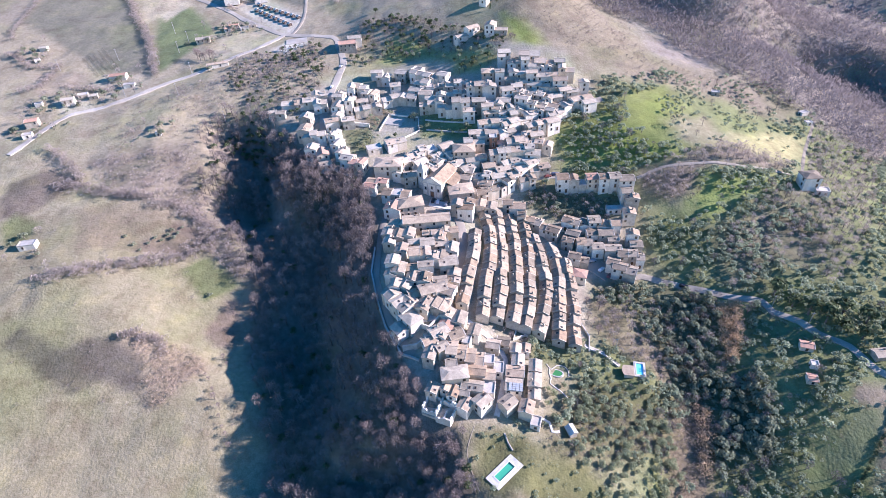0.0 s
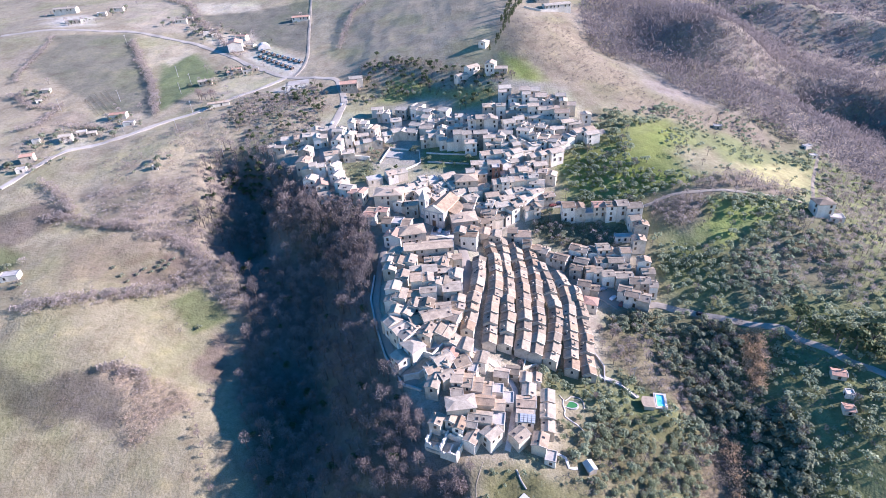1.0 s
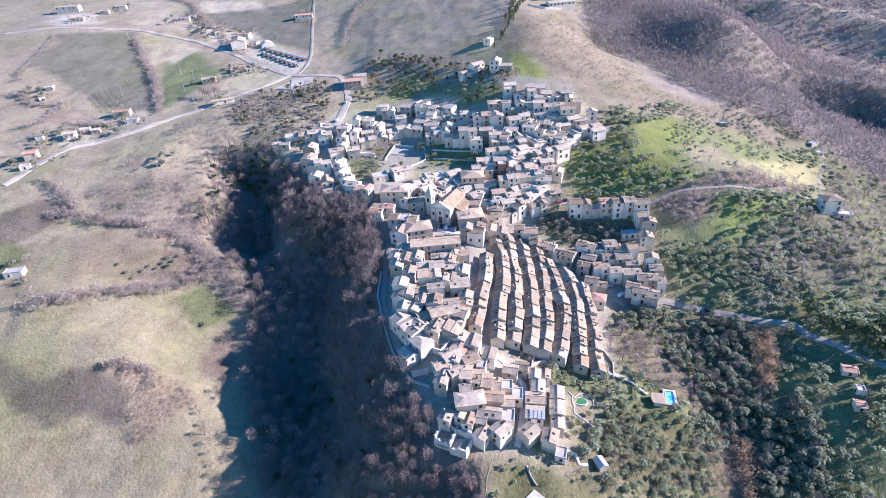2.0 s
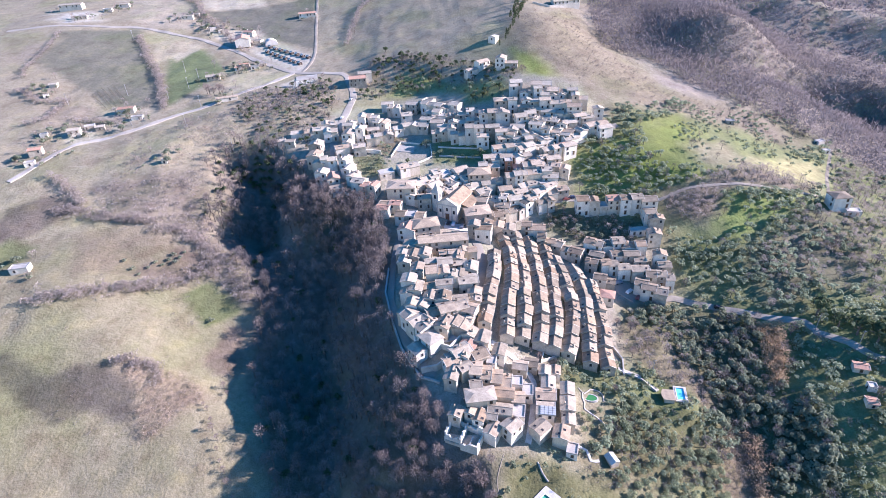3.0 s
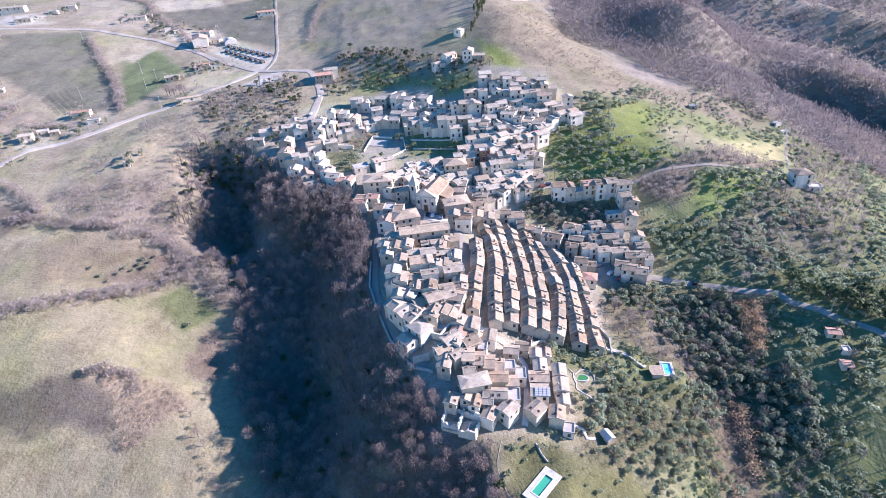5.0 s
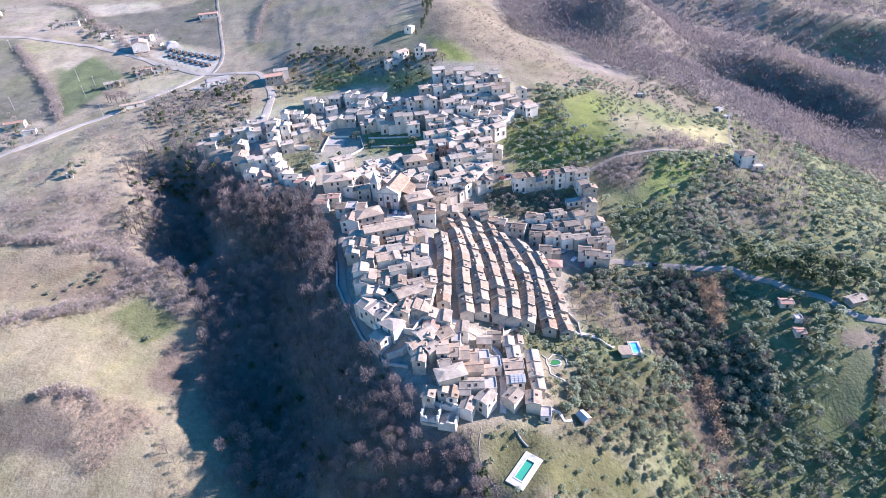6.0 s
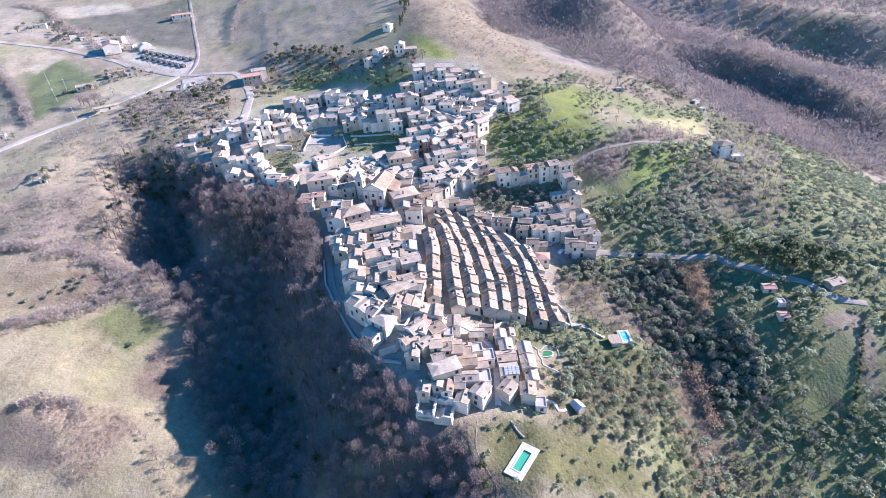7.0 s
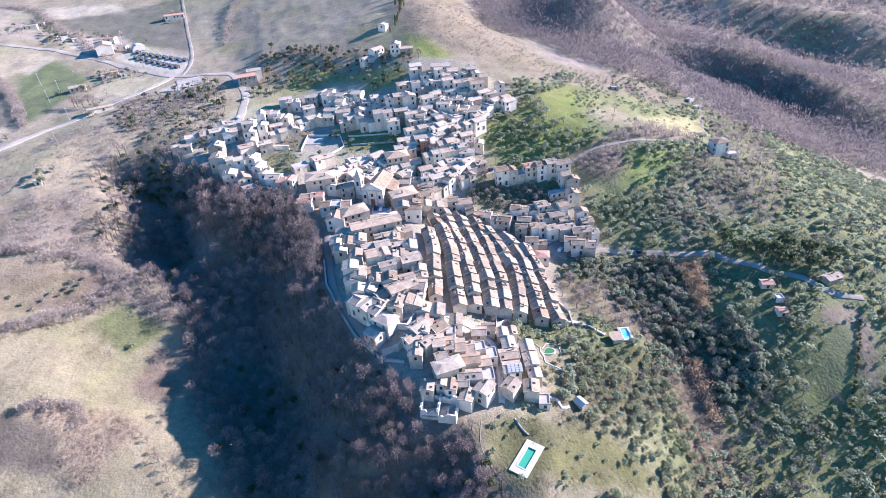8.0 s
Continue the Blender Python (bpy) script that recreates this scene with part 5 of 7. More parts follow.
TERRACES = [
    [(7.8, 222.9), (6.3, 208.1), (3.6, 190.7), (1.3, 180.5), (-0.8, 170.7)],
    [(13.1, 239.7), (14.8, 225.3), (14.4, 211), (12.9, 196.6), (10.3, 183.6), (8.7, 174.5), (7.5, 166.2)],
    [(19.6, 241.1), (20, 224.8), (19.7, 208.3), (18.4, 194.1), (17.3, 183.4), (15.5, 173.1), (14.2, 166.7)],
    [(26.1, 239.1), (27, 220.4), (25.9, 201.4), (24.6, 185.3), (22.6, 173.2), (20.4, 165.3)],
    [(33.3, 239), (33.9, 224), (33.3, 208.7), (31.3, 191), (30, 180.7), (28, 171.6), (25.8, 164)],
    [(37.5, 225.6), (38.9, 212.1), (39.6, 197.4), (38.6, 186.1), (36.6, 176.3), (33.9, 167.4), (31.8, 162.8)],
    [(45.1, 221.1), (47, 208.9), (46.5, 196.9), (44.1, 182.4), (42.5, 173), (41.4, 164.5), (40.5, 159.9)],
    [(51.3, 209.3), (50.7, 193.8), (50.7, 181.9), (49.2, 172.5), (47.8, 163.9), (47.2, 158)],
]


# the terraced rows that run down the spur, house by house
for row in TERRACES:
    pts = [Vector((a, b, 0)) for a, b in row]
    lens = [(q - p).length for p, q in zip(pts, pts[1:])]
    total, count = sum(lens), max(3, round(sum(lens) / 5.4))

    def along_row(s):
        s = min(max(s, 0), total - 1e-3)
        for p, q, n in zip(pts, pts[1:], lens):
            if s <= n:
                return p + (q - p) * (s / n)
            s -= n
        return pts[-1]

    cuts = [0.0]
    for k in range(count):
        cuts.append(cuts[-1] + random.uniform(0.75, 1.25))
    for k in range(count):
        a, b = along_row(cuts[k] / cuts[-1] * total), along_row(cuts[k + 1] / cuts[-1] * total)
        m, d = (a + b) / 2, b - a
        house(m.x + random.uniform(-0.4, 0.4), m.y, d.length - 0.1, random.uniform(5.2, 6.1), math.degrees(math.atan2(d.y, d.x)) + random.uniform(-3, 3), random.uniform(2.7, 4.2), "gs" if random.random() < 0.7 else "gc", "terraced rows", name="terraced_house", pitch=random.uniform(0.41, 0.51))
# ---- the church on the square ----
random.seed(31)


def gabled_block(bm, x0, x1, y0, y1, z0, eave, rise, mat=0):
    """Walls with gables to front and back; the ridge runs along y."""
    m = (x0 + x1) / 2
    solid(bm, [(x0, y0, z0), (x1, y0, z0), (x1, y1, z0), (x0, y1, z0), (x0, y0, eave), (x1, y0, eave), (x1, y1, eave), (x0, y1, eave), (m, y0, eave + rise), (m, y1, eave + rise)],
          ((0, 1, 5, 8, 4), (2, 3, 7, 9, 6), (1, 2, 6, 5), (3, 0, 4, 7), (4, 8, 9, 7), (5, 6, 9, 8), (0, 3, 2, 1)), mat)


def roof_along_y(bm, x0, x1, y0, y1, eave, rise, o=0.4, t=0.25):
    m, w = (x0 + x1) / 2, (x1 - x0) / 2
    d = o * rise / w
    roof_slab(bm, (x0 - o, y0 - 0.2, eave - d + t), (m, y0 - 0.2, eave + rise + t), (m, y1 + 0.2, eave + rise + t), (x0 - o, y1 + 0.2, eave - d + t), t - 0.02)
    roof_slab(bm, (m, y0 - 0.2, eave + rise + t), (x1 + o, y0 - 0.2, eave - d + t), (x1 + o, y1 + 0.2, eave - d + t), (m, y1 + 0.2, eave + rise + t), t - 0.02)


def church():
    c = tagged(new("church"), "pale stone church with pedimented white front and bell tower", "church")
    z = float(ground_z(-13.8, 250.2)) - 0.6
    c.matrix_basis = pose(-14.4, 250.8, z, 0, 0, -27)
    bm = bmesh.new()
    gabled_block(bm, -5.4, 5.4, 0.6, 20, 0, 9.0, 2.4)
    part("nave", bm, WALLS["c"], c)
    bm = bmesh.new()
    roof_along_y(bm, -5.4, 5.4, 0.8, 20, 9.0, 2.4)
    part("nave_roof", bm, ROOFS["t"], c)
    bm = bmesh.new()
    solid(bm, [(-5.9, 0, 0), (5.9, 0, 0), (5.9, 0, 9.4), (0, 0, 12.6), (-5.9, 0, 9.4), (-5.9, 0.8, 0), (5.9, 0.8, 0), (5.9, 0.8, 9.4), (0, 0.8, 12.6), (-5.9, 0.8, 9.4)],
          ((0, 1, 2, 3, 4), (9, 8, 7, 6, 5), (0, 5, 6, 1), (1, 6, 7, 2), (2, 7, 8, 3), (3, 8, 9, 4), (4, 9, 5, 0)))
    front = part("facade", bm, WALLS["w"], c, "white plastered church front with pediment")
    for u in (-5.4, -2.6, 2.6, 5.4):
        bm = bmesh.new()
        box(bm, u - 0.35, u + 0.35, -0.22, 0, 0.1, 8.8)
        part("pilaster", bm, STONE, front)
    bm = bmesh.new()
    box(bm, -6.1, 6.1, -0.4, 0, 8.8, 9.3)
    part("cornice", bm, STONE, front)
    for s in (-1, 1):
        bm = bmesh.new()
        solid(bm, [(s * 6.2, -0.4, 9.3), (s * 6.2, -0.4, 9.7), (0, -0.4, 13.1), (0, -0.4, 12.6), (s * 6.2, 1, 9.3), (s * 6.2, 1, 9.7), (0, 1, 13.1), (0, 1, 12.6)],
              ((0, 1, 2, 3), (7, 6, 5, 4), (0, 4, 5, 1), (1, 5, 6, 2), (2, 6, 7, 3), (3, 7, 4, 0)))
        part("raking_cornice", bm, STONE, front)
    door = piece("door", DOOR_LEAF, front, pose(0, -0.02, 2.3) @ Matrix.Diagonal((1.9, 1, 1.75, 1)))
    for u, w in ((-3.9, 5.6), (3.9, 5.6), (0, 6.6)):
        piece("window", WINDOW, front, pose(u, -0.02, w) @ Matrix.Diagonal((1.1, 1, 1.2, 1)))
    for s in (-1, 1):
        bm = bmesh.new()
        x0, x1 = (-9.2, -5.4) if s < 0 else (5.4, 10.0)
        box(bm, x0, x1, 6, 18, 0, 6.2)
        part("aisle", bm, WALLS["c"], c)
        bm = bmesh.new()
        a, b = (6.3, 8.0) if s < 0 else (8.0, 6.3)
        roof_slab(bm, (x0 - 0.3, 5.8, a + 0.2), (x1 + 0.3, 5.8, b + 0.2), (x1 + 0.3, 18.2, b + 0.2), (x0 - 0.3, 18.2, a + 0.2), 0.25)
        part("aisle_roof", bm, ROOFS["t"], c)
    bm = bmesh.new()
    box(bm, -10.0, -6.2, 2.6, 6.4, 0, 13.5)
    tower = part("bell_tower", bm, WALLS["w"], c, "slender pale bell tower with pointed cap")
    for h in (4.6, 9.2, 13.4):
        bm = bmesh.new()
        box(bm, -10.2, -6.0, 2.4, 6.6, h, h + 0.3)
        part("string_course", bm, STONE, tower)
    bm = bmesh.new()
    solid(bm, [(-10.2, 2.4, 13.7), (-6.0, 2.4, 13.7), (-6.0, 6.6, 13.7), (-10.2, 6.6, 13.7), (-8.1, 4.5, 18.6)], ((3, 2, 1, 0), (0, 1, 4), (1, 2, 4), (2, 3, 4), (3, 0, 4)))
    part("spire", bm, STONE, tower)
    for turn in (0, 90, -90):
        piece("belfry_opening", WINDOW, tower, Matrix.Translation((-8.1, 4.5, 11.4)) @ pose(0, 0, 0, 0, 0, turn) @ pose(0, -1.93, 0) @ Matrix.Diagonal((1.2, 1, 1.5, 1)))


church()
house(1.2, 249.5, 13, 10, 6, 8, "hp", "church square", name="palazzo")

# ---- walls ----


def wall_run(name, path, height, thick, material, label, below=1.0, category="wall"):
    """A wall that follows the ground along a path, with a coping."""
    pts = [Vector((x, y, 0)) for x, y in path]
    fine = [pts[0]]
    for p, q in zip(pts, pts[1:]):
        n = max(1, int((q - p).length / 4))
        fine += [p + (q - p) * ((k + 1) / n) for k in range(n)]
    v, f = [], []
    for k, p in enumerate(fine):
        d = (fine[min(k + 1, len(fine) - 1)] - fine[max(k - 1, 0)]).normalized()
        s = Vector((-d.y, d.x, 0)) * thick / 2
        z = float(ground_z(p.x, p.y))
        v += [(p + s)[:2] + (z - below,), (p - s)[:2] + (z - below,), (p - s)[:2] + (z + height,), (p + s)[:2] + (z + height,)]
        if k:
            a = 4 * (k - 1)
            f += [(a + i, a + (i + 1) % 4, a + 4 + (i + 1) % 4, a + 4 + i) for i in range(4)]
    e = len(v) - 4
    f += [(0, 3, 2, 1), (e, e + 1, e + 2, e + 3)]
    return tagged(new(name, mesh_of(name, v, f, [material])), label, category, kind="structure")


wall_run("rim_wall", [(-42.6, 212), (-43, 196), (-39.4, 181), (-34.6, 166), (-26.6, 150.5), (-19, 146)], 1.0, 0.7, STONE, "pale stone retaining wall above the ravine", below=6)
wall_run("street_parapet", [(-92, 283), (-88.6, 280.4), (-81, 276), (-74.9, 273.3), (-66.8, 267.7), (-59.4, 263.2)], 1.3, 0.6, WALLS["w"], "white parapet along the western rim street", below=4)
wall_run("garden_wall", [(-26, 152), (-20, 151.5), (-15, 155)], 3.2, 0.6, STONE, "pale stone wall round a small garden")
wall_run("terrace_parapet", [(-60.7, 330.8), (-46.9, 339.7), (-32.1, 341.1), (-21.7, 336.5)], 1.1, 0.45, WALLS["w"], "white parapet along the terrace road", below=3)
wall_run("court_wall", [(-47.2, 306.7), (-42.2, 324.7), (-23.5, 319.1), (-22.5, 304.9), (-31.8, 298.5)], 1.0, 0.4, WALLS["w"], "white wall round a paved court", below=3)
wall_run("garden_terrace_wall", [(-18.9, 315.5), (-6.7, 311.8), (6.2, 308.3)], 0.9, 0.45, STONE, "pale dry-stone garden terrace wall", below=1.5)
wall_run("garden_terrace_wall", [(-18.1, 305.5), (-6.9, 302.6), (6.4, 299.8)], 0.9, 0.45, STONE, "pale dry-stone garden terrace wall", below=1.5)
wall_run("street_wall", [(-75.7, 314.0), (-68.9, 315.3), (-53.4, 311.2)], 2.4, 0.45, WALLS["w"], "tall white wall beside the western street", below=3)
wall_run("roadside_wall", [(79.5, 316.6), (64.8, 310.4), (59.3, 305.9)], 1, 0.45, STONE, "pale stone wall below the eastern road", below=2)
wall_run("field_wall", [(22.5, 164.4), (20.9, 160.2), (26.5, 163.1), (29.6, 161.8)], 1.2, 0.45, WALLS["w"], "white wall of a small yard", below=1.5)
wall_run("orchard_wall", [(52.6, 160.6), (60.5, 157), (66, 153.4)], 0.7, 0.6, STONE, "low pale stone wall along a path")
wall_run("orchard_wall", [(54, 158.5), (55.5, 166), (53, 173)], 0.9, 0.5, STONE, "low pale stone wall round an orchard")
wall_run("churchyard_wall", [(93, 505), (78, 500), (64, 503)], 1.6, 0.5, WALLS["w"], "white wall beside the hilltop lane")

wall_run("palace_wall", [(-31.2, 173.2), (-27.2, 162.3), (-21.8, 162.8), (-15.0, 159.5), (-8.9, 166.9)], 3.0, 0.6, WALLS["w"], "white plastered retaining wall of the palace court", below=4)

# ---- paths ----
ribbon("path", [(27.2, 126), (31.5, 124.4), (32.2, 120.9), (35.2, 121.1)], 1.1, DECK, "pale paved garden path", lift=0.2, category="path")
ribbon("path", [(13.5, 118.5), (14.6, 115.5), (16.2, 112.6)], 0.6, GRAVEL, "pale paved steps to the swimming pool", lift=0.25, category="path")
ribbon("path", [(2.2, 120.7), (-0.4, 114), (-0.8, 109.7), (1, 103), (2.9, 98.3), (8, 90)], 0.45, EARTH, "pale trodden garden path", lift=0.0, category="path")
ribbon("path", [(52.6, 161.8), (60.5, 158.2), (67, 154)], 1.4, GRAVEL, "pale gravel path", lift=0.1, category="path")
ribbon("path", [(34.2, 151.1), (36.0, 148.9), (38.5, 150.8), (41.4, 150.9), (43.2, 149.1), (43.0, 146.1)], 0.45, GRAVEL, "pale kerb round a garden pool", lift=0.2, category="path")
ribbon("path", [(35.4, 149.2), (34.9, 146.9), (35.2, 144.4), (34.7, 141.8), (38.5, 138.8), (42.7, 133.9)], 0.55, DECK, "pale paved garden path", lift=0.2, category="path")
ribbon("car_park", [(-45, 319), (-40, 317), (-33, 315)], 8, GRAVEL, "pale gravel car park", lift=0.3, category="car park")
ribbon("square", [(58, 214), (66, 210), (73, 203)], 9, ASPHALT, "grey asphalt village square", lift=0.35, category="square")
ribbon("street", [(1.5, 166), (7.6, 161.7), (12.5, 157.5), (16.6, 150.5), (15.2, 140.4), (13.2, 132.4), (11.0, 124.8)], 2.4, DECK, "pale paved village street between houses", category="street")
ribbon("church_square", [(-16, 245.5), (-8, 244), (2, 241)], 6, DECK, "pale paved church square", lift=0.3, category="square")
ribbon("sports_ground", [(-128, 427), (-112, 430)], 9, GRAVEL, "pale gravel sports ground", lift=0.3, category="ground")

ribbon("palace_court", [(-26.6, 165.2), (-18.5, 166.1), (-9.3, 167.7)], 5, DECK, "white paved court before the palace", lift=0.4, category="court")

# ---- swimming pools ----


def pool(name, x, y, z, angle, along, across, deck_w, deck_l, water, label):
    p = tagged(new(name), label, "swimming pool")
    BUILT.append((x, y, along * 0.7))
    p.matrix_basis = pose(x, y, z, 0, 0, angle)
    a, b = along / 2, across / 2
    bm = bmesh.new()
    for q in ((-a - deck_l, a + deck_l, -b - deck_w, -b), (-a - deck_l, a + deck_l, b, b + deck_w), (-a - deck_l, -a, -b, b), (a, a + deck_l, -b, b)):
        box(bm, *q, -3.0, 0.25)
    part("deck", bm, DECK, p, "pale paved pool surround")
    bm = bmesh.new()
    for q in ((-a - 0.3, a + 0.3, -b - 0.3, -b + 0.05), (-a - 0.3, a + 0.3, b - 0.05, b + 0.3), (-a - 0.3, -a + 0.05, -b, b), (a - 0.05, a + 0.3, -b, b)):
        box(bm, *q, 0.255, 0.36)
    part("coping", bm, WALLS["w"], p)
    bm = bmesh.new()
    box(bm, -a, a, -b, b, -1.5, 0.02)
    part("water", bm, water, p, "still clear pool water")
    return p


pool("swimming_pool", 12.4, 104.4, float(ground_z(12.4, 104.4)) + 0.1, 43, 8.2, 2.9, 1.7, 2.6, GREENWATER, "rectangular green swimming pool with pale paved surround")
pool("swimming_pool", 74.6, 151.4, float(ground_z(74.6, 151.4)) + 0.3, 78, 6.2, 3.0, 0.9, 0.9, WATER, "small bright blue swimming pool beside a pavilion")


OVALWATER, _nt, _b = shader("dark_green_water", 0.1)
_b.inputs["Base Color"].default_value = (0.05, 0.20, 0.07, 1)


def oval_pool():
    p = tagged(new("garden_pool"), "small oval garden pool with green water and white rim", "pool")
    p.matrix_basis = pose(38.0, 147.2, float(ground_z(38.0, 147.2)) + 0.25, 0, 0, -12)
    bm = bmesh.new()
    ring = []
    for r, z in ((1.0, -1.5), (1.0, 0.12), (0.84, 0.12), (0.82, 0.0)):
        ring.append([bm.verts.new((3.0 * r * math.cos(k * math.pi / 14), 1.9 * r * math.sin(k * math.pi / 14), z)) for k in range(28)])
    for a, b in zip(ring, ring[1:]):
        for k in range(28):
            bm.faces.new((a[k], a[(k + 1) % 28], b[(k + 1) % 28], b[k]))
    part("rim", bm, DECK, p)
    bm = bmesh.new()
    bm.faces.new([bm.verts.new((2.45 * math.cos(k * math.pi / 14), 1.55 * math.sin(k * math.pi / 14), 0.05)) for k in range(28)])
    part("water", bm, OVALWATER, p, "green pool water")


oval_pool()


def pavilion(x, y, angle):
    p = tagged(new("pool_pavilion"), "low pale pool house with curved dark side", "pavilion")
    p.matrix_basis = pose(x, y, float(ground_z(x, y)) - 1.2, 0, 0, angle) @ Matrix.Scale(0.78, 4)
    bm = bmesh.new()
    box(bm, -2.2, 2.6, -3.2, 3.2, 0, 4.0)
    part("wall", bm, WALLS["c"], p)
    bm = bmesh.new()
    outline = [(2.9, -3.5), (2.9, 3.5)] + [(-2.6 - 0.9 * math.cos(k * math.pi / 8 - math.pi / 2), 3.5 - 7.0 * k / 8) for k in range(9)]
    v = [[bm.verts.new((a, b, z)) for a, b in outline] for z in (4.0, 4.25)]
    n = len(outline)
    bm.faces.new(v[1])
    bm.faces.new(list(reversed(v[0])))
    for k in range(n):
        bm.faces.new((v[0][k], v[0][(k + 1) % n], v[1][(k + 1) % n], v[1][k]))
    part("roof", bm, ROOFS["p"], p)


pavilion(69.2, 149.8, -10)


def garden_hut(x, y, angle):
    p = tagged(new("garden_hut"), "small garden hut with slatted grey roof", "hut")
    p.matrix_basis = pose(x, y, float(ground_z(x, y)) - 0.6, 0, 0, angle) @ Matrix.Scale(0.8, 4)
    bm = bmesh.new()
    gabled_block(bm, -1.9, 1.9, -2.6, 2.6, 0, 3.0, 0.9)
    part("wall", bm, WALLS["s"], p)
    bm = bmesh.new()
    roof_along_y(bm, -1.9, 1.9, -2.6, 2.6, 3.0, 0.9)
    roof = part("roof", bm, ROOFS["f"], p, "pale grey panelled roof")
    for k in range(5):
        bm = bmesh.new()
        box(bm, 0.1, 2.0, -2.3 + k * 1.1, -2.18 + k * 1.1, 0, 0.07)
        ob = part("slat", bm, METAL, roof)
        ob.matrix_basis = pose(0, 0, 4.18) @ pose(0, 0, 0, 0, math.degrees(math.atan2(0.9, 1.9)), 0)


garden_hut(39.6, 121.4, 20)

# ---- the roofless house at the tip of the village ----


def ruin():
    r = tagged(new("ruined_house"), "roofless white-walled ruined house at the cliff edge", "ruin")
    z = float(ground_z(-10.5, 127)) - 1.5
    r.matrix_basis = pose(-10.6, 126.6, z, 0, 0, -24)
    for x0, x1, y0, y1, h in ((-6.5, -0.6, -3.4, -2.8, 4.6), (-6.5, -5.9, -2.8, 3.0, 6.6), (-6.5, -0.6, 3.0, 3.6, 7.0), (-0.6, 0.0, -3.8, 3.6, 6.4), (0.0, 6.2, -4.6, -4.0, 5.2),
                              (5.6, 6.2, -4.0, 2.4, 6.2), (0.0, 6.2, 2.4, 3.0, 6.8), (2.8, 3.3, -4.0, 0.2, 4.4)):
        bm = bmesh.new()
        n = max(2, int(max(x1 - x0, y1 - y0) / 0.9))
        longx = x1 - x0 > y1 - y0
        lows, tops = [], []
        for k in range(n + 1):
            s = k / n
            jag = h * 0.72 + random.uniform(-1.5, 0.8)
            a = [(x0 + (x1 - x0) * s, y0), (x0 + (x1 - x0) * s, y1)] if longx else [(x0, y0 + (y1 - y0) * s), (x1, y0 + (y1 - y0) * s)]
            lows.append([bm.verts.new((*q, 0)) for q in a])
            tops.append([bm.verts.new((*q, jag + random.uniform(-0.1, 0.1))) for q in a])
        for k in range(n):
            for i in (0, 1):
                bm.faces.new((lows[k][i], lows[k + 1][i], tops[k + 1][i], tops[k][i]))
            bm.faces.new((tops[k][0], tops[k + 1][0], tops[k + 1][1], tops[k][1]))
        for k in (0, n):
            bm.faces.new((lows[k][0], lows[k][1], tops[k][1], tops[k][0]))
        bmesh.ops.recalc_face_normals(bm, faces=bm.faces)
        part("wall", bm, WALLS["w"], r)
    bm = bmesh.new()
    box(bm, -6, 6, -3.9, 2.8, 0.3, 1.6)
    part("rubble_floor", bm, WALLS["s"], r, "grey rubble floor")


ruin()

# ---- a house with solar panels ----
solar_house, solar_top, solar_rise = house(18.6, 135.6, 6.4, 5.6, -10, 5.0, "gw", "lower town south", pitch=0.36)
array = tagged(new("solar_array"), "grid of blue-grey solar panels on a roof", "solar panels")
array.matrix_basis = solar_house.matrix_basis @ pose(0.9, -1.5, solar_top + solar_rise * 0.46 + 0.42, math.degrees(math.atan2(solar_rise, 2.8)), 0, 0)
panel = mesh_of("panel", [(a, b, c) for c in (-0.03, 0.03) for a, b in ((-0.75, -0.48), (0.75, -0.48), (0.75, 0.48), (-0.75, 0.48))],
                [(4, 5, 6, 7), (3, 2, 1, 0), (0, 1, 5, 4), (1, 2, 6, 5), (2, 3, 7, 6), (3, 0, 4, 7)], [SOLAR])
for i in range(4):
    for j in range(4):
        piece("panel", panel, array, pose(-2.1 + 1.4 * i, -1.2 + 0.8 * j, 0) @ Matrix.Diagonal((0.8, 0.72, 1, 1)))

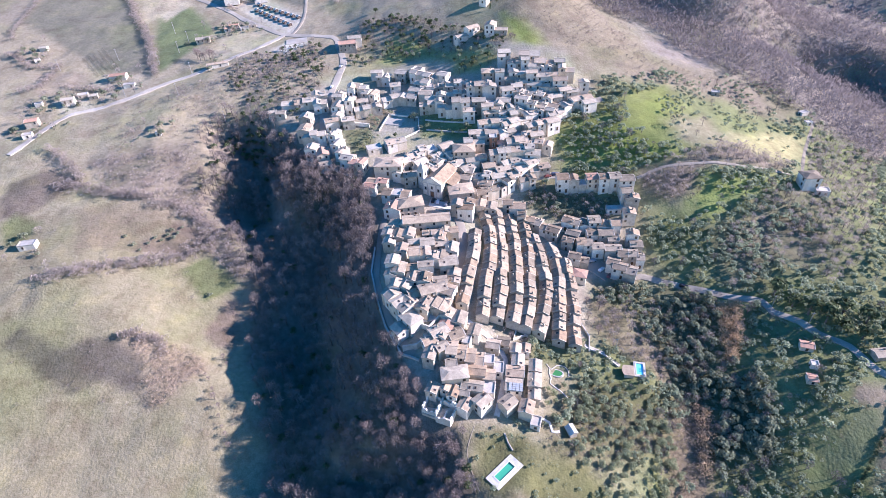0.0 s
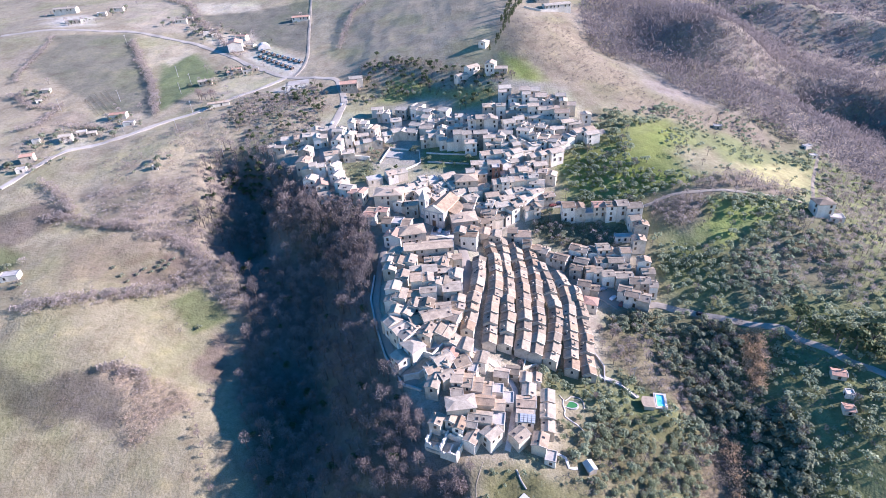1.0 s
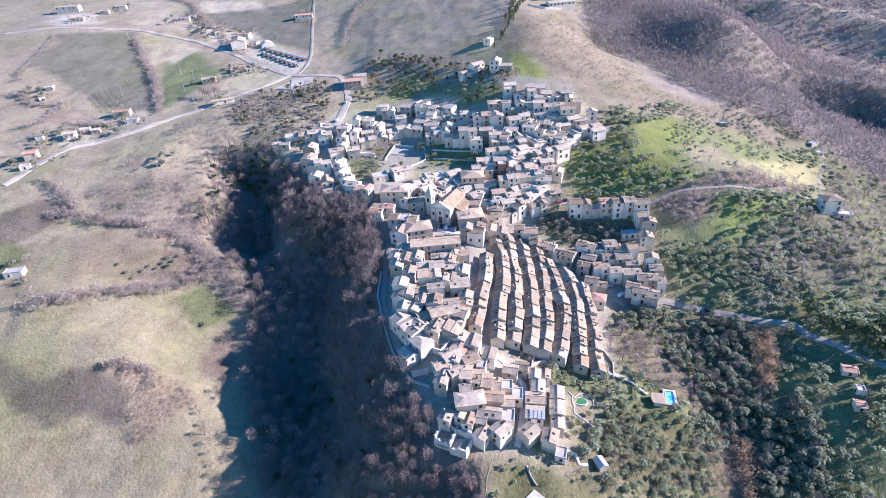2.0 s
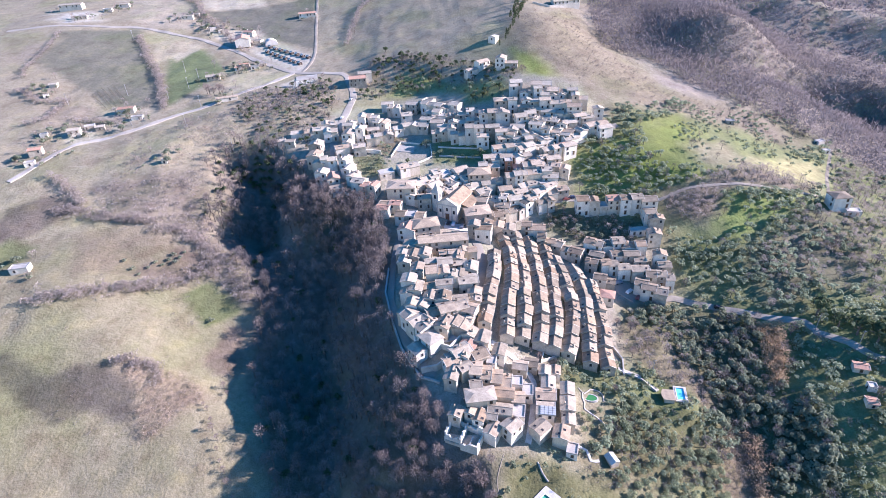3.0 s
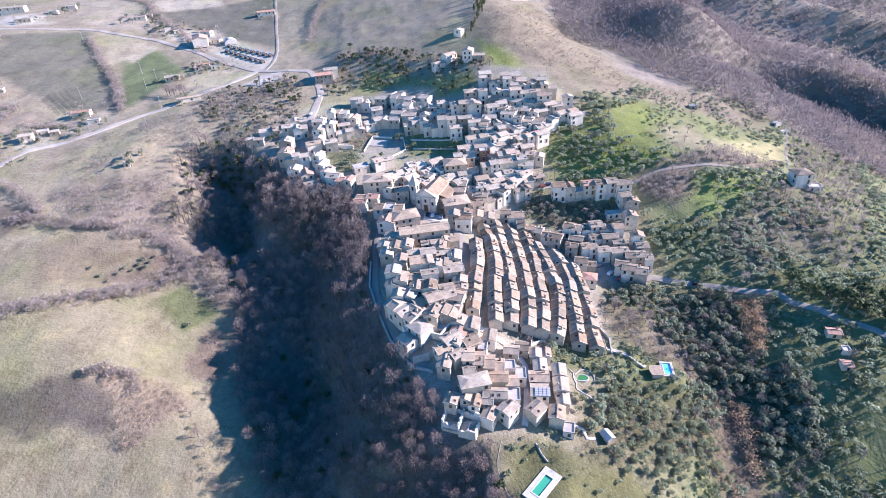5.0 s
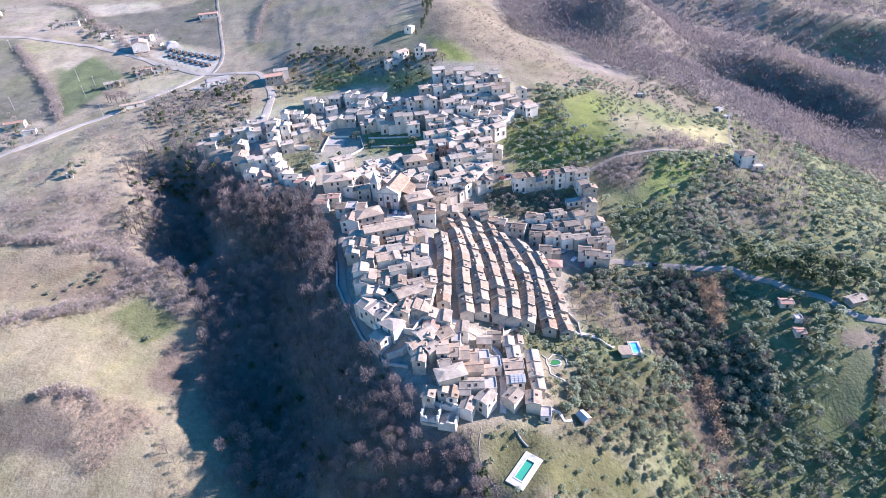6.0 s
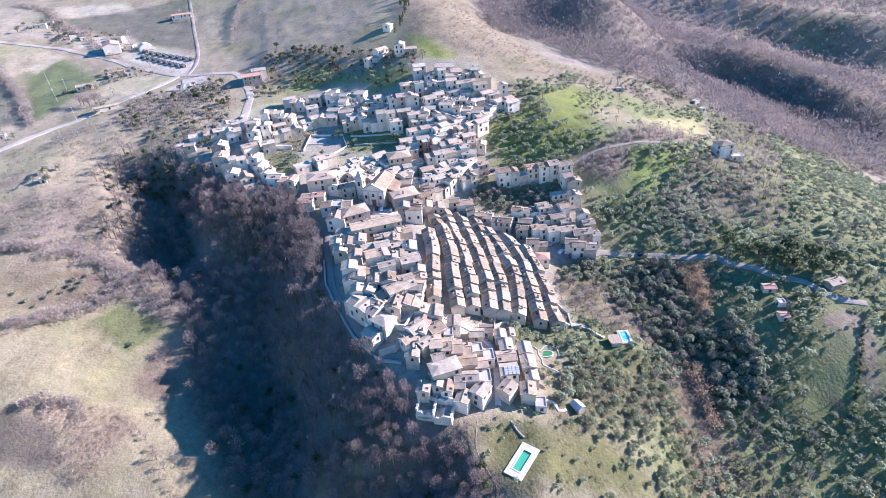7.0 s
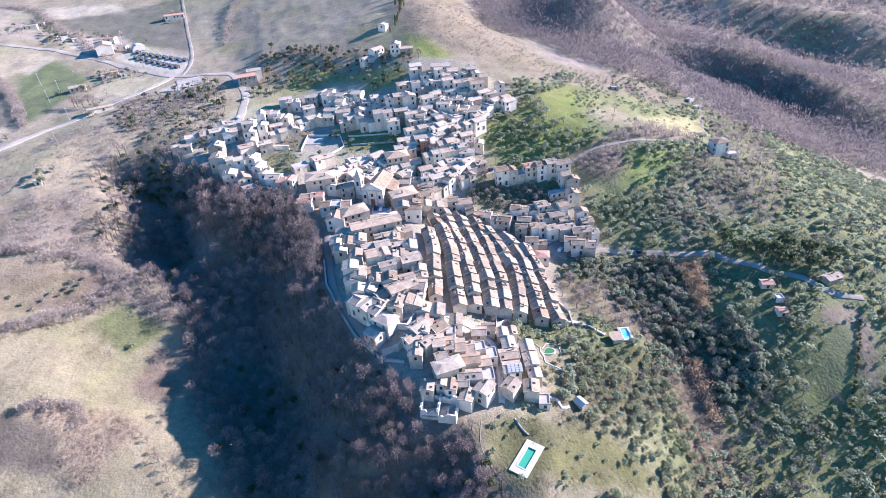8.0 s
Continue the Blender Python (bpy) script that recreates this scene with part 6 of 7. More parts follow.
# ---- farms, barns and huts in the fields ----
FARMS = [(-394.4, 610.1, 24, 9, 6, 6, "gw"), (-364.7, 568.6, 16, 4, 8, 3, "fw"), (-353.1, 600.5, 9, 5, 8, 3, "fw"), (-344.4, 619, 10, 5, 8, 4, "gw"), (-264.5, 577.7, 12, 5, 8, 3.5, "gw"), (-258.1, 585, 6, 4, 8, 3, "fs"),
         (-194.3, 434.2, 11, 6, 15, 3.5, "gc"), (-170.3, 391.1, 16, 4, 18, 3, "gs"), (-180.7, 453.4, 5, 4, 15, 2.6, "gr"), (-176.7, 459, 8, 4, 12, 2.8, "gr"), (-166.9, 454.1, 7, 3, 15, 2.6, "fw"), (-161.8, 459.6, 6, 3, 15, 2.6, "fs"),
         (-230.4, 547.6, 6, 4, 20, 2.6, "fs"), (-221.2, 542, 5, 3, 20, 2.6, "gw"), (-240.7, 556.3, 4, 3, 10, 2.5, "fs"), (-230.1, 556.8, 5, 3, 0, 2.5, "gs"), (-253.6, 356.7, 7, 4, 20, 2.8, "fs"), (-245.3, 354.7, 6, 4, 15, 2.6, "gs"),
         (-238.9, 380.5, 12, 6, 8, 4, "gr"), (-226.1, 368.1, 8, 4, 10, 2.6, "fw"), (-258.7, 347.4, 8, 6, 20, 4.5, "gw"), (-277.4, 344.7, 5, 3, 15, 2.5, "fw"), (-311.1, 419.7, 6, 4, 10, 2.6, "gw"), (-308.3, 403.4, 4, 3, 30, 2.4, "fw"),
         (-269.6, 321.8, 8, 6, 20, 4.5, "gr"), (-266.7, 309.5, 6, 4, 20, 2.6, "fw"), (-185.1, 310.3, 3.5, 3, 10, 2.4, "fs"), (-221.5, 219.8, 9, 5, 10, 3, "fw"), (-179.3, 513.6, 10, 5, -25, 3.5, "gw"), (-192.9, 535.7, 11, 6, -20, 4, "gr"), (-146, 578, 18, 7, 8, 3.8, "gr")]
HILLSIDE = [(-78, 411, 13, 9, 8, 7, "gr"), (-73, 417, 10, 8, 8, 7, "gw"), (27, 395, 9, 7, 75, 8, "gw"), (34, 392, 9, 6, -10, 4, "gs"), (6, 396, 9, 6, 30, 5, "gw"), (14, 402, 10, 6, 35, 5, "gw"),
            (25, 433, 7, 6, 60, 4, "gw"), (93, 510, 24, 8, 12, 5, "gw"), (82, 522, 12, 7, 12, 4, "gs"), (190, 254.6, 9, 8, 0, 8, "hw"), (196, 250, 7, 5, -15, 3, "fw")]
SHEDS = [(147, 158, 7, 5, -20, 3.2, "gr"), (146, 149, 4, 4, -15, 2.8, "fw"), (142.5, 143, 5, 5, -15, 2.8, "gr"), (174.7, 151.5, 11, 6, 5, 3.2, "gs"), (236, 347, 8, 5, 20, 3, "fw"), (235, 337, 6, 4, 10, 3, "fw"),
         (173, 348, 7, 5, -15, 3, "fs"), ]
for district, houses, name in (("western farms", FARMS, "farmhouse"), ("hillside houses", HILLSIDE, "hillside_house"), ("sheds and huts", SHEDS, "shed")):
    for row in houses:
        x, y, a, b, angle, h, style = row
        k = 0.92 if houses is FARMS else 0.98 if houses is HILLSIDE else 0.74
        house(x, y, a * k, b * k, angle, h * (0.1 + 0.8 * k), style, district, name)


def barn():
    b = tagged(new("barn"), "large barn with blue end wall and red roof", "barn")
    z = float(ground_z(-192, 511)) - 0.5
    b.matrix_basis = pose(-192, 511, z, 0, 0, 15)
    bm = bmesh.new()
    gabled_block(bm, -6, 6, -9, 9, 0, 6.5, 1.8)
    part("wall", bm, WALLS["w"], b)
    bm = bmesh.new()
    box(bm, -6.1, -6.02, -8.8, 8.8, 0.3, 6.4)
    part("cladding", bm, BLUE, b, "faded blue cladding")
    bm = bmesh.new()
    roof_along_y(bm, -6, 6, -9, 9, 6.5, 1.8)
    part("roof", bm, ROOFS["r"], b)


barn()


def tent(x, y):
    t = tagged(new("tent"), "large domed white storage tent", "tent")
    t.matrix_basis = pose(x, y, float(ground_z(x, y)) - 0.3, 0, 0, 20)
    bm = bmesh.new()
    rows = [[bm.verts.new((5.5 * math.cos(a), yy, 4.6 * math.sin(a))) for a in [k * math.pi / 10 for k in range(11)]] for yy in (-5.5, -2, 2, 5.5)]
    for a, b in zip(rows, rows[1:]):
        for k in range(10):
            bm.faces.new((a[k], a[k + 1], b[k + 1], b[k]))
    bm.faces.new(rows[0])
    bm.faces.new(list(reversed(rows[-1])))
    part("canopy", bm, DECK, t)


tent(-167, 511)


def timber_hut(x, y, angle):
    h = tagged(new("timber_hut"), "small dark timber holiday hut with a pale grey roof", "hut", "timber huts in rows")
    h.matrix_basis = pose(x, y, float(ground_z(x, y)) - 0.5, 0, 0, angle)
    bm = bmesh.new()
    gabled_block(bm, -2.4, 2.4, -3.2, 3.2, 0, 3.1, 1.2)
    part("wall", bm, DARKWOOD, h)
    bm = bmesh.new()
    roof_along_y(bm, -2.4, 2.4, -3.2, 3.2, 3.1, 1.2, 0.5)
    part("roof", bm, ROOFS["f"], h, "pale grey roof")
    piece("door", DOOR_LEAF, h, pose(0, -3.22, 1.7) @ Matrix.Diagonal((0.8, 1, 0.9, 1)))
    return h


hut = timber_hut(-165.5, 501.1, 35)
hut.scale = (0.62, 0.62, 0.62)
for (x0, y0), (x1, y1) in (((-165.5, 501.1), (-126.5, 471.6)), ((-165.3, 490.2), (-131.2, 458.4))):
    for k in range(8):
        if (x0, k) != (-165.5, 0):
            x, y = x0 + (x1 - x0) * k / 7, y0 + (y1 - y0) * k / 7
            copy_thing(hut, pose(x, y, float(ground_z(x, y)) - 0.4, 0, 0, 35))

# ---- utility poles ----


def utility_pole(x, y):
    p = tagged(new("utility_pole"), "grey timber utility pole with cross-arm", "utility pole", "utility poles in the fields")
    p.matrix_basis = pose(x, y, float(ground_z(x, y)) - 0.5, 0, 0, random.uniform(0, 90))
    v, f = stick(np.array([0, 0, 0.0]), np.array([0, 0, 9.5]), 0.17, 0.11, 8)
    new("pole", mesh_of("pole", v, f, [METAL])).parent = p
    bm = bmesh.new()
    box(bm, -0.9, 0.9, -0.06, 0.06, 8.8, 8.95)
    part("cross_arm", bm, METAL, p)


for x, y in ((-222.6, 451), (-208, 417.5), (-187, 383), (-290.6, 515), (-250, 407), (-216.6, 399.5), (-285.8, 391), (-224.3, 355.5), (-186, 352), (-206.5, 435.5), (-150, 330), (152, 168), (141, 179), (66, 160)):
    utility_pole(x, y)

# ---- parked cars ----


def car(x, y, angle, paint, label):
    c = tagged(new("car"), label, "car", "parked cars")
    c.matrix_basis = pose(x, y, float(ground_z(x, y)) + 0.38, 0, 0, angle)
    bm = bmesh.new()
    side = [(-2.05, 0.35), (2.05, 0.35), (2.1, 0.7), (1.9, 0.88), (1.0, 0.98), (0.45, 1.45), (-1.2, 1.48), (-1.9, 1.0), (-2.1, 0.75)]
    v = [[bm.verts.new((a, s * 0.82 * (0.84 if b > 1.2 else 1), b)) for a, b in side] for s in (-1, 1)]
    n = len(side)
    bm.faces.new(v[0])
    bm.faces.new(list(reversed(v[1])))
    for k in range(n):
        bm.faces.new((v[0][k], v[1][k], v[1][(k + 1) % n], v[0][(k + 1) % n]))
    bmesh.ops.recalc_face_normals(bm, faces=bm.faces)
    part("body", bm, paint, c)
    bm = bmesh.new()
    solid(bm, [(0.93, -0.7, 1.03), (0.93, 0.7, 1.03), (0.5, 0.62, 1.44), (0.5, -0.62, 1.44)], ((0, 1, 2, 3),))
    part("windscreen", bm, GLASS, c)
    for a in (-1.3, 1.3):
        for b in (-0.78, 0.78):
            bm = bmesh.new()
            bmesh.ops.create_cone(bm, cap_ends=True, segments=14, radius1=0.33, radius2=0.33, depth=0.2, matrix=pose(a, b, 0.33, 90))
            part("wheel", bm, RUBBER, c)


for k, (x, y, a) in enumerate(((69.7, 206.5, 40), (66, 212, 20), (62, 214.5, 15), (73, 203, 50), (-14, 246.5, 80), (-11.4, 246, 80), (-7, 244.6, 75), (54.5, 267.4, 5), (50.5, 266.2, 15), 
                             (107, 195.5, -20), (-83.5, 360, 85), (-80.4, 385, 80))):
    paint = PAINTS[k % len(PAINTS)]
    car(x, y, a, paint, ("silver", "grey", "dark blue", "red", "black")[k % 5] + " parked hatchback car")
# ---- trees, bushes and woods ----
random.seed(21)
np.random.seed(21)


def slivers(points, ways, lengths, widths):
    """Thin three-cornered twigs or leaves, as quads with a pointed end."""
    n = len(points)
    side = np.cross(ways, np.random.normal(size=(n, 3)))
    side /= np.linalg.norm(side, axis=1)[:, None]
    tip = points + ways * lengths[:, None]
    mid = points + ways * lengths[:, None] * 0.45
    v = np.stack([points, mid - side * widths[:, None], tip, mid + side * widths[:, None]], 1).reshape(-1, 3)
    return v, np.arange(4 * n).reshape(n, 4)


def bare_tree(height, spread, limbs, twigs, width=0.10):
    """A leafless tree: trunk and limbs, and a crown of many fine twigs with gaps between them."""
    wood, tips = [], []
    fork = height * random.uniform(0.22, 0.34)
    top = np.array([random.uniform(-0.4, 0.4), random.uniform(-0.4, 0.4), height * 0.62])
    wood.append(stick(np.array([0, 0, -0.5]), np.array([0, 0, fork]), 0.030 * height, 0.022 * height, 5))
    wood.append(stick(np.array([0, 0, fork]), top, 0.022 * height, 0.008 * height, 4))
    tips.append(top)
    for k in range(limbs):
        a = k * 2.4 + random.uniform(-0.4, 0.4)
        s = np.array([0, 0, fork * random.uniform(0.8, 1.5)])
        e = np.array([math.cos(a) * spread * random.uniform(0.5, 0.8), math.sin(a) * spread * random.uniform(0.5, 0.8), height * random.uniform(0.5, 0.78)])
        wood.append(stick(s, e, 0.009 * height, 0.003 * height, 3))
        tips += [e, s * 0.35 + e * 0.65]
    d = np.random.normal(size=(twigs, 3))
    d /= np.linalg.norm(d, axis=1)[:, None]
    d[:, 2] = np.where(d[:, 2] < -0.5, -d[:, 2], d[:, 2])
    lobes = np.array(tips)[np.random.randint(0, len(tips), twigs)]
    centre = np.array([0, 0, height * 0.57])
    reach = np.array([spread, spread, height * 0.40]) * np.random.uniform(0.35, 1.0, (twigs, 1)) ** 0.7
    base = (centre + d * reach) * 0.66 + lobes * 0.34
    ways = 0.7 * d + np.random.normal(size=(twigs, 3)) * 0.5 + np.array([0, 0, 0.35])
    ways /= np.linalg.norm(ways, axis=1)[:, None]
    crown = slivers(base, ways, np.random.uniform(0.5, 1.2, twigs) * spread * 0.32, np.random.uniform(0.6, 1.4, twigs) * width)
    return joined(wood), crown


def puff(hub, r, n, size, flat, loose=0.28):
    """A lobe of a crown: small leaf clumps that lie over one another round a hub, with an uneven outline."""
    d = np.random.normal(size=(n, 3))
    d /= np.linalg.norm(d, axis=1)[:, None]
    d[:, 2] = np.where(d[:, 2] < -0.35, -d[:, 2], d[:, 2])
    p = hub + d * r * np.random.uniform(1.0 - loose, 1.08, (n, 1)) * np.array([1, 1, flat])
    normal = d + np.random.normal(size=(n, 3)) * loose
    a = np.cross(normal, np.random.normal(size=(n, 3)))
    a /= np.linalg.norm(a, axis=1)[:, None]
    b = np.cross(normal, a)
    b /= np.linalg.norm(b, axis=1)[:, None]
    u, w = np.random.uniform(0.6, 1.25, (n, 1)) * size, np.random.uniform(0.4, 0.8, (n, 1)) * size
    v = np.stack([p + a * u, p + b * w, p - a * u, p - b * w], 1).reshape(-1, 3)
    return v, np.arange(4 * n).reshape(n, 4)


def leafy_tree(height, spread, lobes, leaves, size, flat=0.85, low=0.32):
    """An olive or an oak: a short trunk with limbs under overlapping lobes of leaf clumps."""
    wood, clumps = [], []
    fork = height * 0.25
    wood.append(stick(np.array([0, 0, -0.4]), np.array([0.1, 0.05, fork]), 0.05 * height, 0.035 * height, 5))
    for k in range(lobes):
        a, r = k * 2.4 + random.uniform(-0.5, 0.5), spread * (random.uniform(0.35, 0.66) if k else 0.0)
        hub = np.array([math.cos(a) * r, math.sin(a) * r, height * (random.uniform(low + 0.12, 0.68) if k else 0.66)])
        clumps.append(puff(hub, spread * random.uniform(0.38, 0.56), leaves // lobes, size, flat))
        if k < 4:
            wood.append(stick(np.array([0.1, 0.05, fork * 0.9]), hub, 0.022 * height, 0.008 * height, 3))
    return joined(wood), joined(clumps)


def far_tree(height, spread, leaves, size):
    """A leafless tree of a far wood: a thin stem and upright boughs with gaps."""
    wood = [stick(np.array([0, 0, -0.5]), np.array([0, 0, height * 0.6]), 0.02 * height, 0.01 * height, 3)]
    d = np.random.normal(size=(leaves, 3))
    d /= np.linalg.norm(d, axis=1)[:, None]
    p = np.array([0, 0, height * 0.5]) + d * np.array([spread, spread, height * 0.34]) * np.random.uniform(0.3, 1, (leaves, 1)) ** 0.5
    ways = 0.6 * d + np.random.normal(size=(leaves, 3)) * 0.55 + np.array([0, 0, 0.6])
    ways /= np.linalg.norm(ways, axis=1)[:, None]
    return joined(wood), slivers(p, ways, np.random.uniform(0.25, 0.45, leaves) * height, np.random.uniform(0.7, 1.3, leaves) * size)


def spots_in(corners, gap, jitter=0.45, keep=1.0):
    """Places on a loose grid inside a polygon."""
    xs, ys = [p[0] for p in corners], [p[1] for p in corners]
    gx, gy = np.meshgrid(np.arange(min(xs), max(xs), gap), np.arange(min(ys), max(ys), gap))
    gx, gy = (gx + np.random.uniform(-jitter, jitter, gx.shape) * gap).ravel(), (gy + np.random.uniform(-jitter, jitter, gy.shape) * gap).ravel()
    ok = (inside(gx, gy, corners, 0.5) > 0.5) & (np.random.rand(gx.size) < keep)
    return np.stack([gx[ok], gy[ok]], 1)


def spots_along(path, gap, wide):
    out = []
    for (x0, y0), (x1, y1) in zip(path, path[1:]):
        n = max(1, int(math.hypot(x1 - x0, y1 - y0) / gap))
        for k in range(n):
            s = (k + random.random()) / n
            out.append((x0 + (x1 - x0) * s + random.gauss(0, wide), y0 + (y1 - y0) * s + random.gauss(0, wide)))
    return np.array(out)


def clear_of(places, *polygons):
    ok = np.ones(len(places), bool)
    for c in polygons:
        ok &= inside(places[:, 0], places[:, 1], c, 0.5) < 0.5
    return places[ok]


def free(places, margin=2.2):
    """Which places stand clear of roads and houses."""
    ok = np.ones(len(places), bool)
    for x, y, r in BUILT:
        ok &= (places[:, 0] - x) ** 2 + (places[:, 1] - y) ** 2 > (r + margin) ** 2
    return ok


def scatter(name, kinds, places, scales, materials, label, category, margin=1.2):
    """Many trees as one piece of stuff: each kind's wood and crown, turned and scaled at its places."""
    ok = free(places, margin)
    places, scales = places[ok], scales[ok]
    verts, faces, index, n = [], [], [], 0
    pick = np.random.randint(0, len(kinds), len(places))
    turn = np.random.uniform(0, 2 * np.pi, len(places))
    z = ground_z(places[:, 0], places[:, 1])
    for k, kind in enumerate(kinds):
        who = np.nonzero(pick == k)[0]
        if not len(who):
            continue
        for mat, (v, f) in enumerate(kind):
            c, s, g = np.cos(turn[who])[:, None], np.sin(turn[who])[:, None], scales[who][:, None]
            x, y, h = v[None, :, 0] * g, v[None, :, 1] * g, v[None, :, 2] * g * np.random.uniform(0.85, 1.15, (len(who), 1))
            p = np.stack([x * c - y * s + places[who, 0][:, None], x * s + y * c + places[who, 1][:, None], h + z[who][:, None] - 0.1], 2)
            verts.append(p.reshape(-1, 3))
            ff = f[None] + (np.arange(len(who)) * len(v))[:, None, None] + n
            faces.append(ff.reshape(-1, f.shape[1]))
            index.append(np.full(len(who) * len(f), mat))
            n += len(who) * len(v)
    ob = new(name, mesh_of(name, np.concatenate(verts), np.concatenate(faces), materials, np.concatenate(index)))
    return tagged(ob, label, category, kind="stuff")


def planted(name, kinds, places, scales, materials, label, category, group):
    """Single trees, each with its own trunk and crown."""
    ok = free(places)
    places, scales = places[ok], scales[:len(ok)][ok]
    meshes = [(mesh_of("trunk", *kind[0], [materials[0]]), mesh_of("crown", *kind[1], [materials[1]])) for kind in kinds]
    for (x, y), s in zip(places, scales):
        trunk, crown = random.choice(meshes)
        t = tagged(new(name), label, category, group)
        t.matrix_basis = pose(x, y, float(ground_z(x, y)) - 0.1, 0, 0, random.uniform(0, 360)) @ Matrix.Diagonal((s, s, s * random.uniform(0.88, 1.12), 1))
        new("trunk", trunk).parent = t
        new("crown", crown).parent = t


BARE_NEAR = [bare_tree(9.0, 2.9, 7, 460, 0.058) for _ in range(5)]
BARE_TALL = [bare_tree(10.5, 3.2, 5, 255, 0.085) for _ in range(6)]
BARE_MID = [bare_tree(7.0, 2.8, 3, 125, 0.095) for _ in range(5)]
BARE_FAR = [far_tree(6.4, 2.5, 27, 0.22) for _ in range(8)]
BARE_DISTANT = [far_tree(7.0, 2.7, 16, 0.5) for _ in range(6)]
BUSH = [bare_tree(2.4, 1.6, 2, 38, 0.085) for _ in range(5)]
OLIVE_NEAR = [leafy_tree(3.3, 1.85, 9, 360, 0.24) for _ in range(6)]
OLIVE_MID = [leafy_tree(3.3, 1.85, 7, 77, 0.44) for _ in range(6)]
OAK_MID = [leafy_tree(5.6, 2.3, 8, 136, 0.54, flat=1.0) for _ in range(5)]


def sizes(n, a, b):
    return np.random.uniform(a, b, n)


# the wooded ravine under the village, and the spur's own trees
SPUR_WOOD = [(-62, 80), (-20, 76), (2, 84), (-2, 100), (-2, 118), (-14, 128), (-20, 142), (-30, 142), (-52, 125)]
p = spots_in(SPUR_WOOD, 3.8)
np.random.shuffle(p)
planted("tree", BARE_NEAR, p[:290], sizes(len(p), 0.55, 1.1), [BARK, TWIGS], "leafless grey-brown tree on the wooded spur", "tree", "trees of the spur")
p = clear_of(spots_in(RAVINE, 4.6), SPUR_WOOD, VILLAGE)
thin = np.array([noise.noise((x / 20, y / 20, 6)) for x, y in p]) + np.clip((p[:, 0] + 75) / 60, -0.5, 0.5) + np.random.uniform(-0.3, 0.3, len(p))
p = p[thin > -0.68]
scatter("ravine_wood", BARE_TALL, p, sizes(len(p), 0.5, 1.15), [BARK, TWIGS_MID], "dense leafless grey-brown wood filling the ravine", "wood")
# rim crowns take a lighter twig colour than the ravine's, to look sunlit
p = clear_of(spots_in([(-108, 290), (-96, 292), (-80, 276), (-62, 266), (-50, 258), (-44, 236), (-42, 206), (-50, 204), (-60, 226), (-78, 238), (-100, 256), (-112, 276)], 4.4, keep=0.9), VILLAGE)
scatter("rim_wood", BARE_TALL, p, sizes(len(p), 0.7, 1.1), [BARK, TWIGS], "tall leafless grey-brown trees along the ravine's rim", "wood", margin=0.6)
p = clear_of(spots_in(RAVINE, 11.0, keep=0.6), VILLAGE)
scatter("ravine_evergreens", OAK_MID, p, sizes(len(p), 0.5, 0.9), [BARK, EVERGREEN], "dark evergreen oaks among the bare trees", "wood")

# hedges and scrub between the western fields
HEDGE_NORTH = [(-228.7, 265.1), (-205.4, 262.0), (-189.9, 259.3), (-161.8, 256.8), (-152.7, 251.4), (-143.0, 244.5), (-135.7, 237.4)]
HEDGE_SOUTH = [(-205, 199), (-188, 203), (-175.3, 210.0), (-163.2, 213.4), (-158.4, 217.7), (-151.1, 219.5), (-143.4, 224.1), (-138.0, 229.9), (-135.0, 232.4)]
HEDGE_BARE = [(-157, 170), (-150, 172), (-141, 171.5), (-137, 165)]
HEDGE_FAR = [(-307.9, 663.6), (-273.9, 632.7), (-249.3, 583.7), (-225.2, 551.0), (-201.8, 515.4), (-185.2, 490.3)]
for path, gap, wide in ((HEDGE1, 0.5, 1.6), (HEDGE_NORTH, 0.26, 2.4), (HEDGE_SOUTH, 0.26, 2.6), (HEDGE_BARE, 0.3, 1.2), (HEDGE4, 0.4, 1.9), (HEDGE_FAR, 0.5, 2.2), (HEDGE6, 0.8, 1.0), (HEDGE8, 0.8, 1.2), (HEDGE9, 0.8, 1.2), (HEDGE10, 0.8, 0.9)):
    p = spots_along(path, gap, wide)
    scatter("hedge", BUSH, p, sizes(len(p), 0.7, 1.7), [BARK, SCRUB_TWIGS], "leafless grey-brown hedge along a field edge", "hedge")
for path in (HEDGE1, HEDGE_NORTH, HEDGE_SOUTH, HEDGE4, HEDGE_FAR, HEDGE8, HEDGE9):
    p = spots_along(path, 3.4, 1.6)
    scatter("hedge_trees", BARE_MID, p, sizes(len(p), 0.35, 0.8), [BARK, SCRUB_TWIGS], "leafless trees standing in a field hedge", "hedge")
p = np.concatenate([spots_in(SCRUB1, 3.6, keep=0.7), spots_in(SCRUB2, 3.0, keep=0.8), spots_in(SCRUB3, 4.0, keep=0.5), spots_in(SCRUB_NORTH, 1.9, keep=0.9), spots_in(SCRUB_WEDGE, 1.7, keep=0.9)])
scatter("scrub", BUSH, p, sizes(len(p), 0.6, 1.5), [BARK, SCRUB_TWIGS], "leafless grey-brown scrub on the western slope", "scrub")
p = spots_in(SCRUB_WEDGE, 4.6, keep=0.8)
scatter("scrub_trees", BARE_MID, p, sizes(len(p), 0.5, 0.95), [BARK, SCRUB_TWIGS], "pale leafless trees at the ravine's western edge", "wood")
p = spots_in(TAN_SCRUB, 1.5, keep=0.9)
scatter("tan_scrub", BUSH, p, sizes(len(p), 0.35, 0.95), [BARK, TAN_TWIGS], "dry tan scrub beside a bare plot", "scrub")
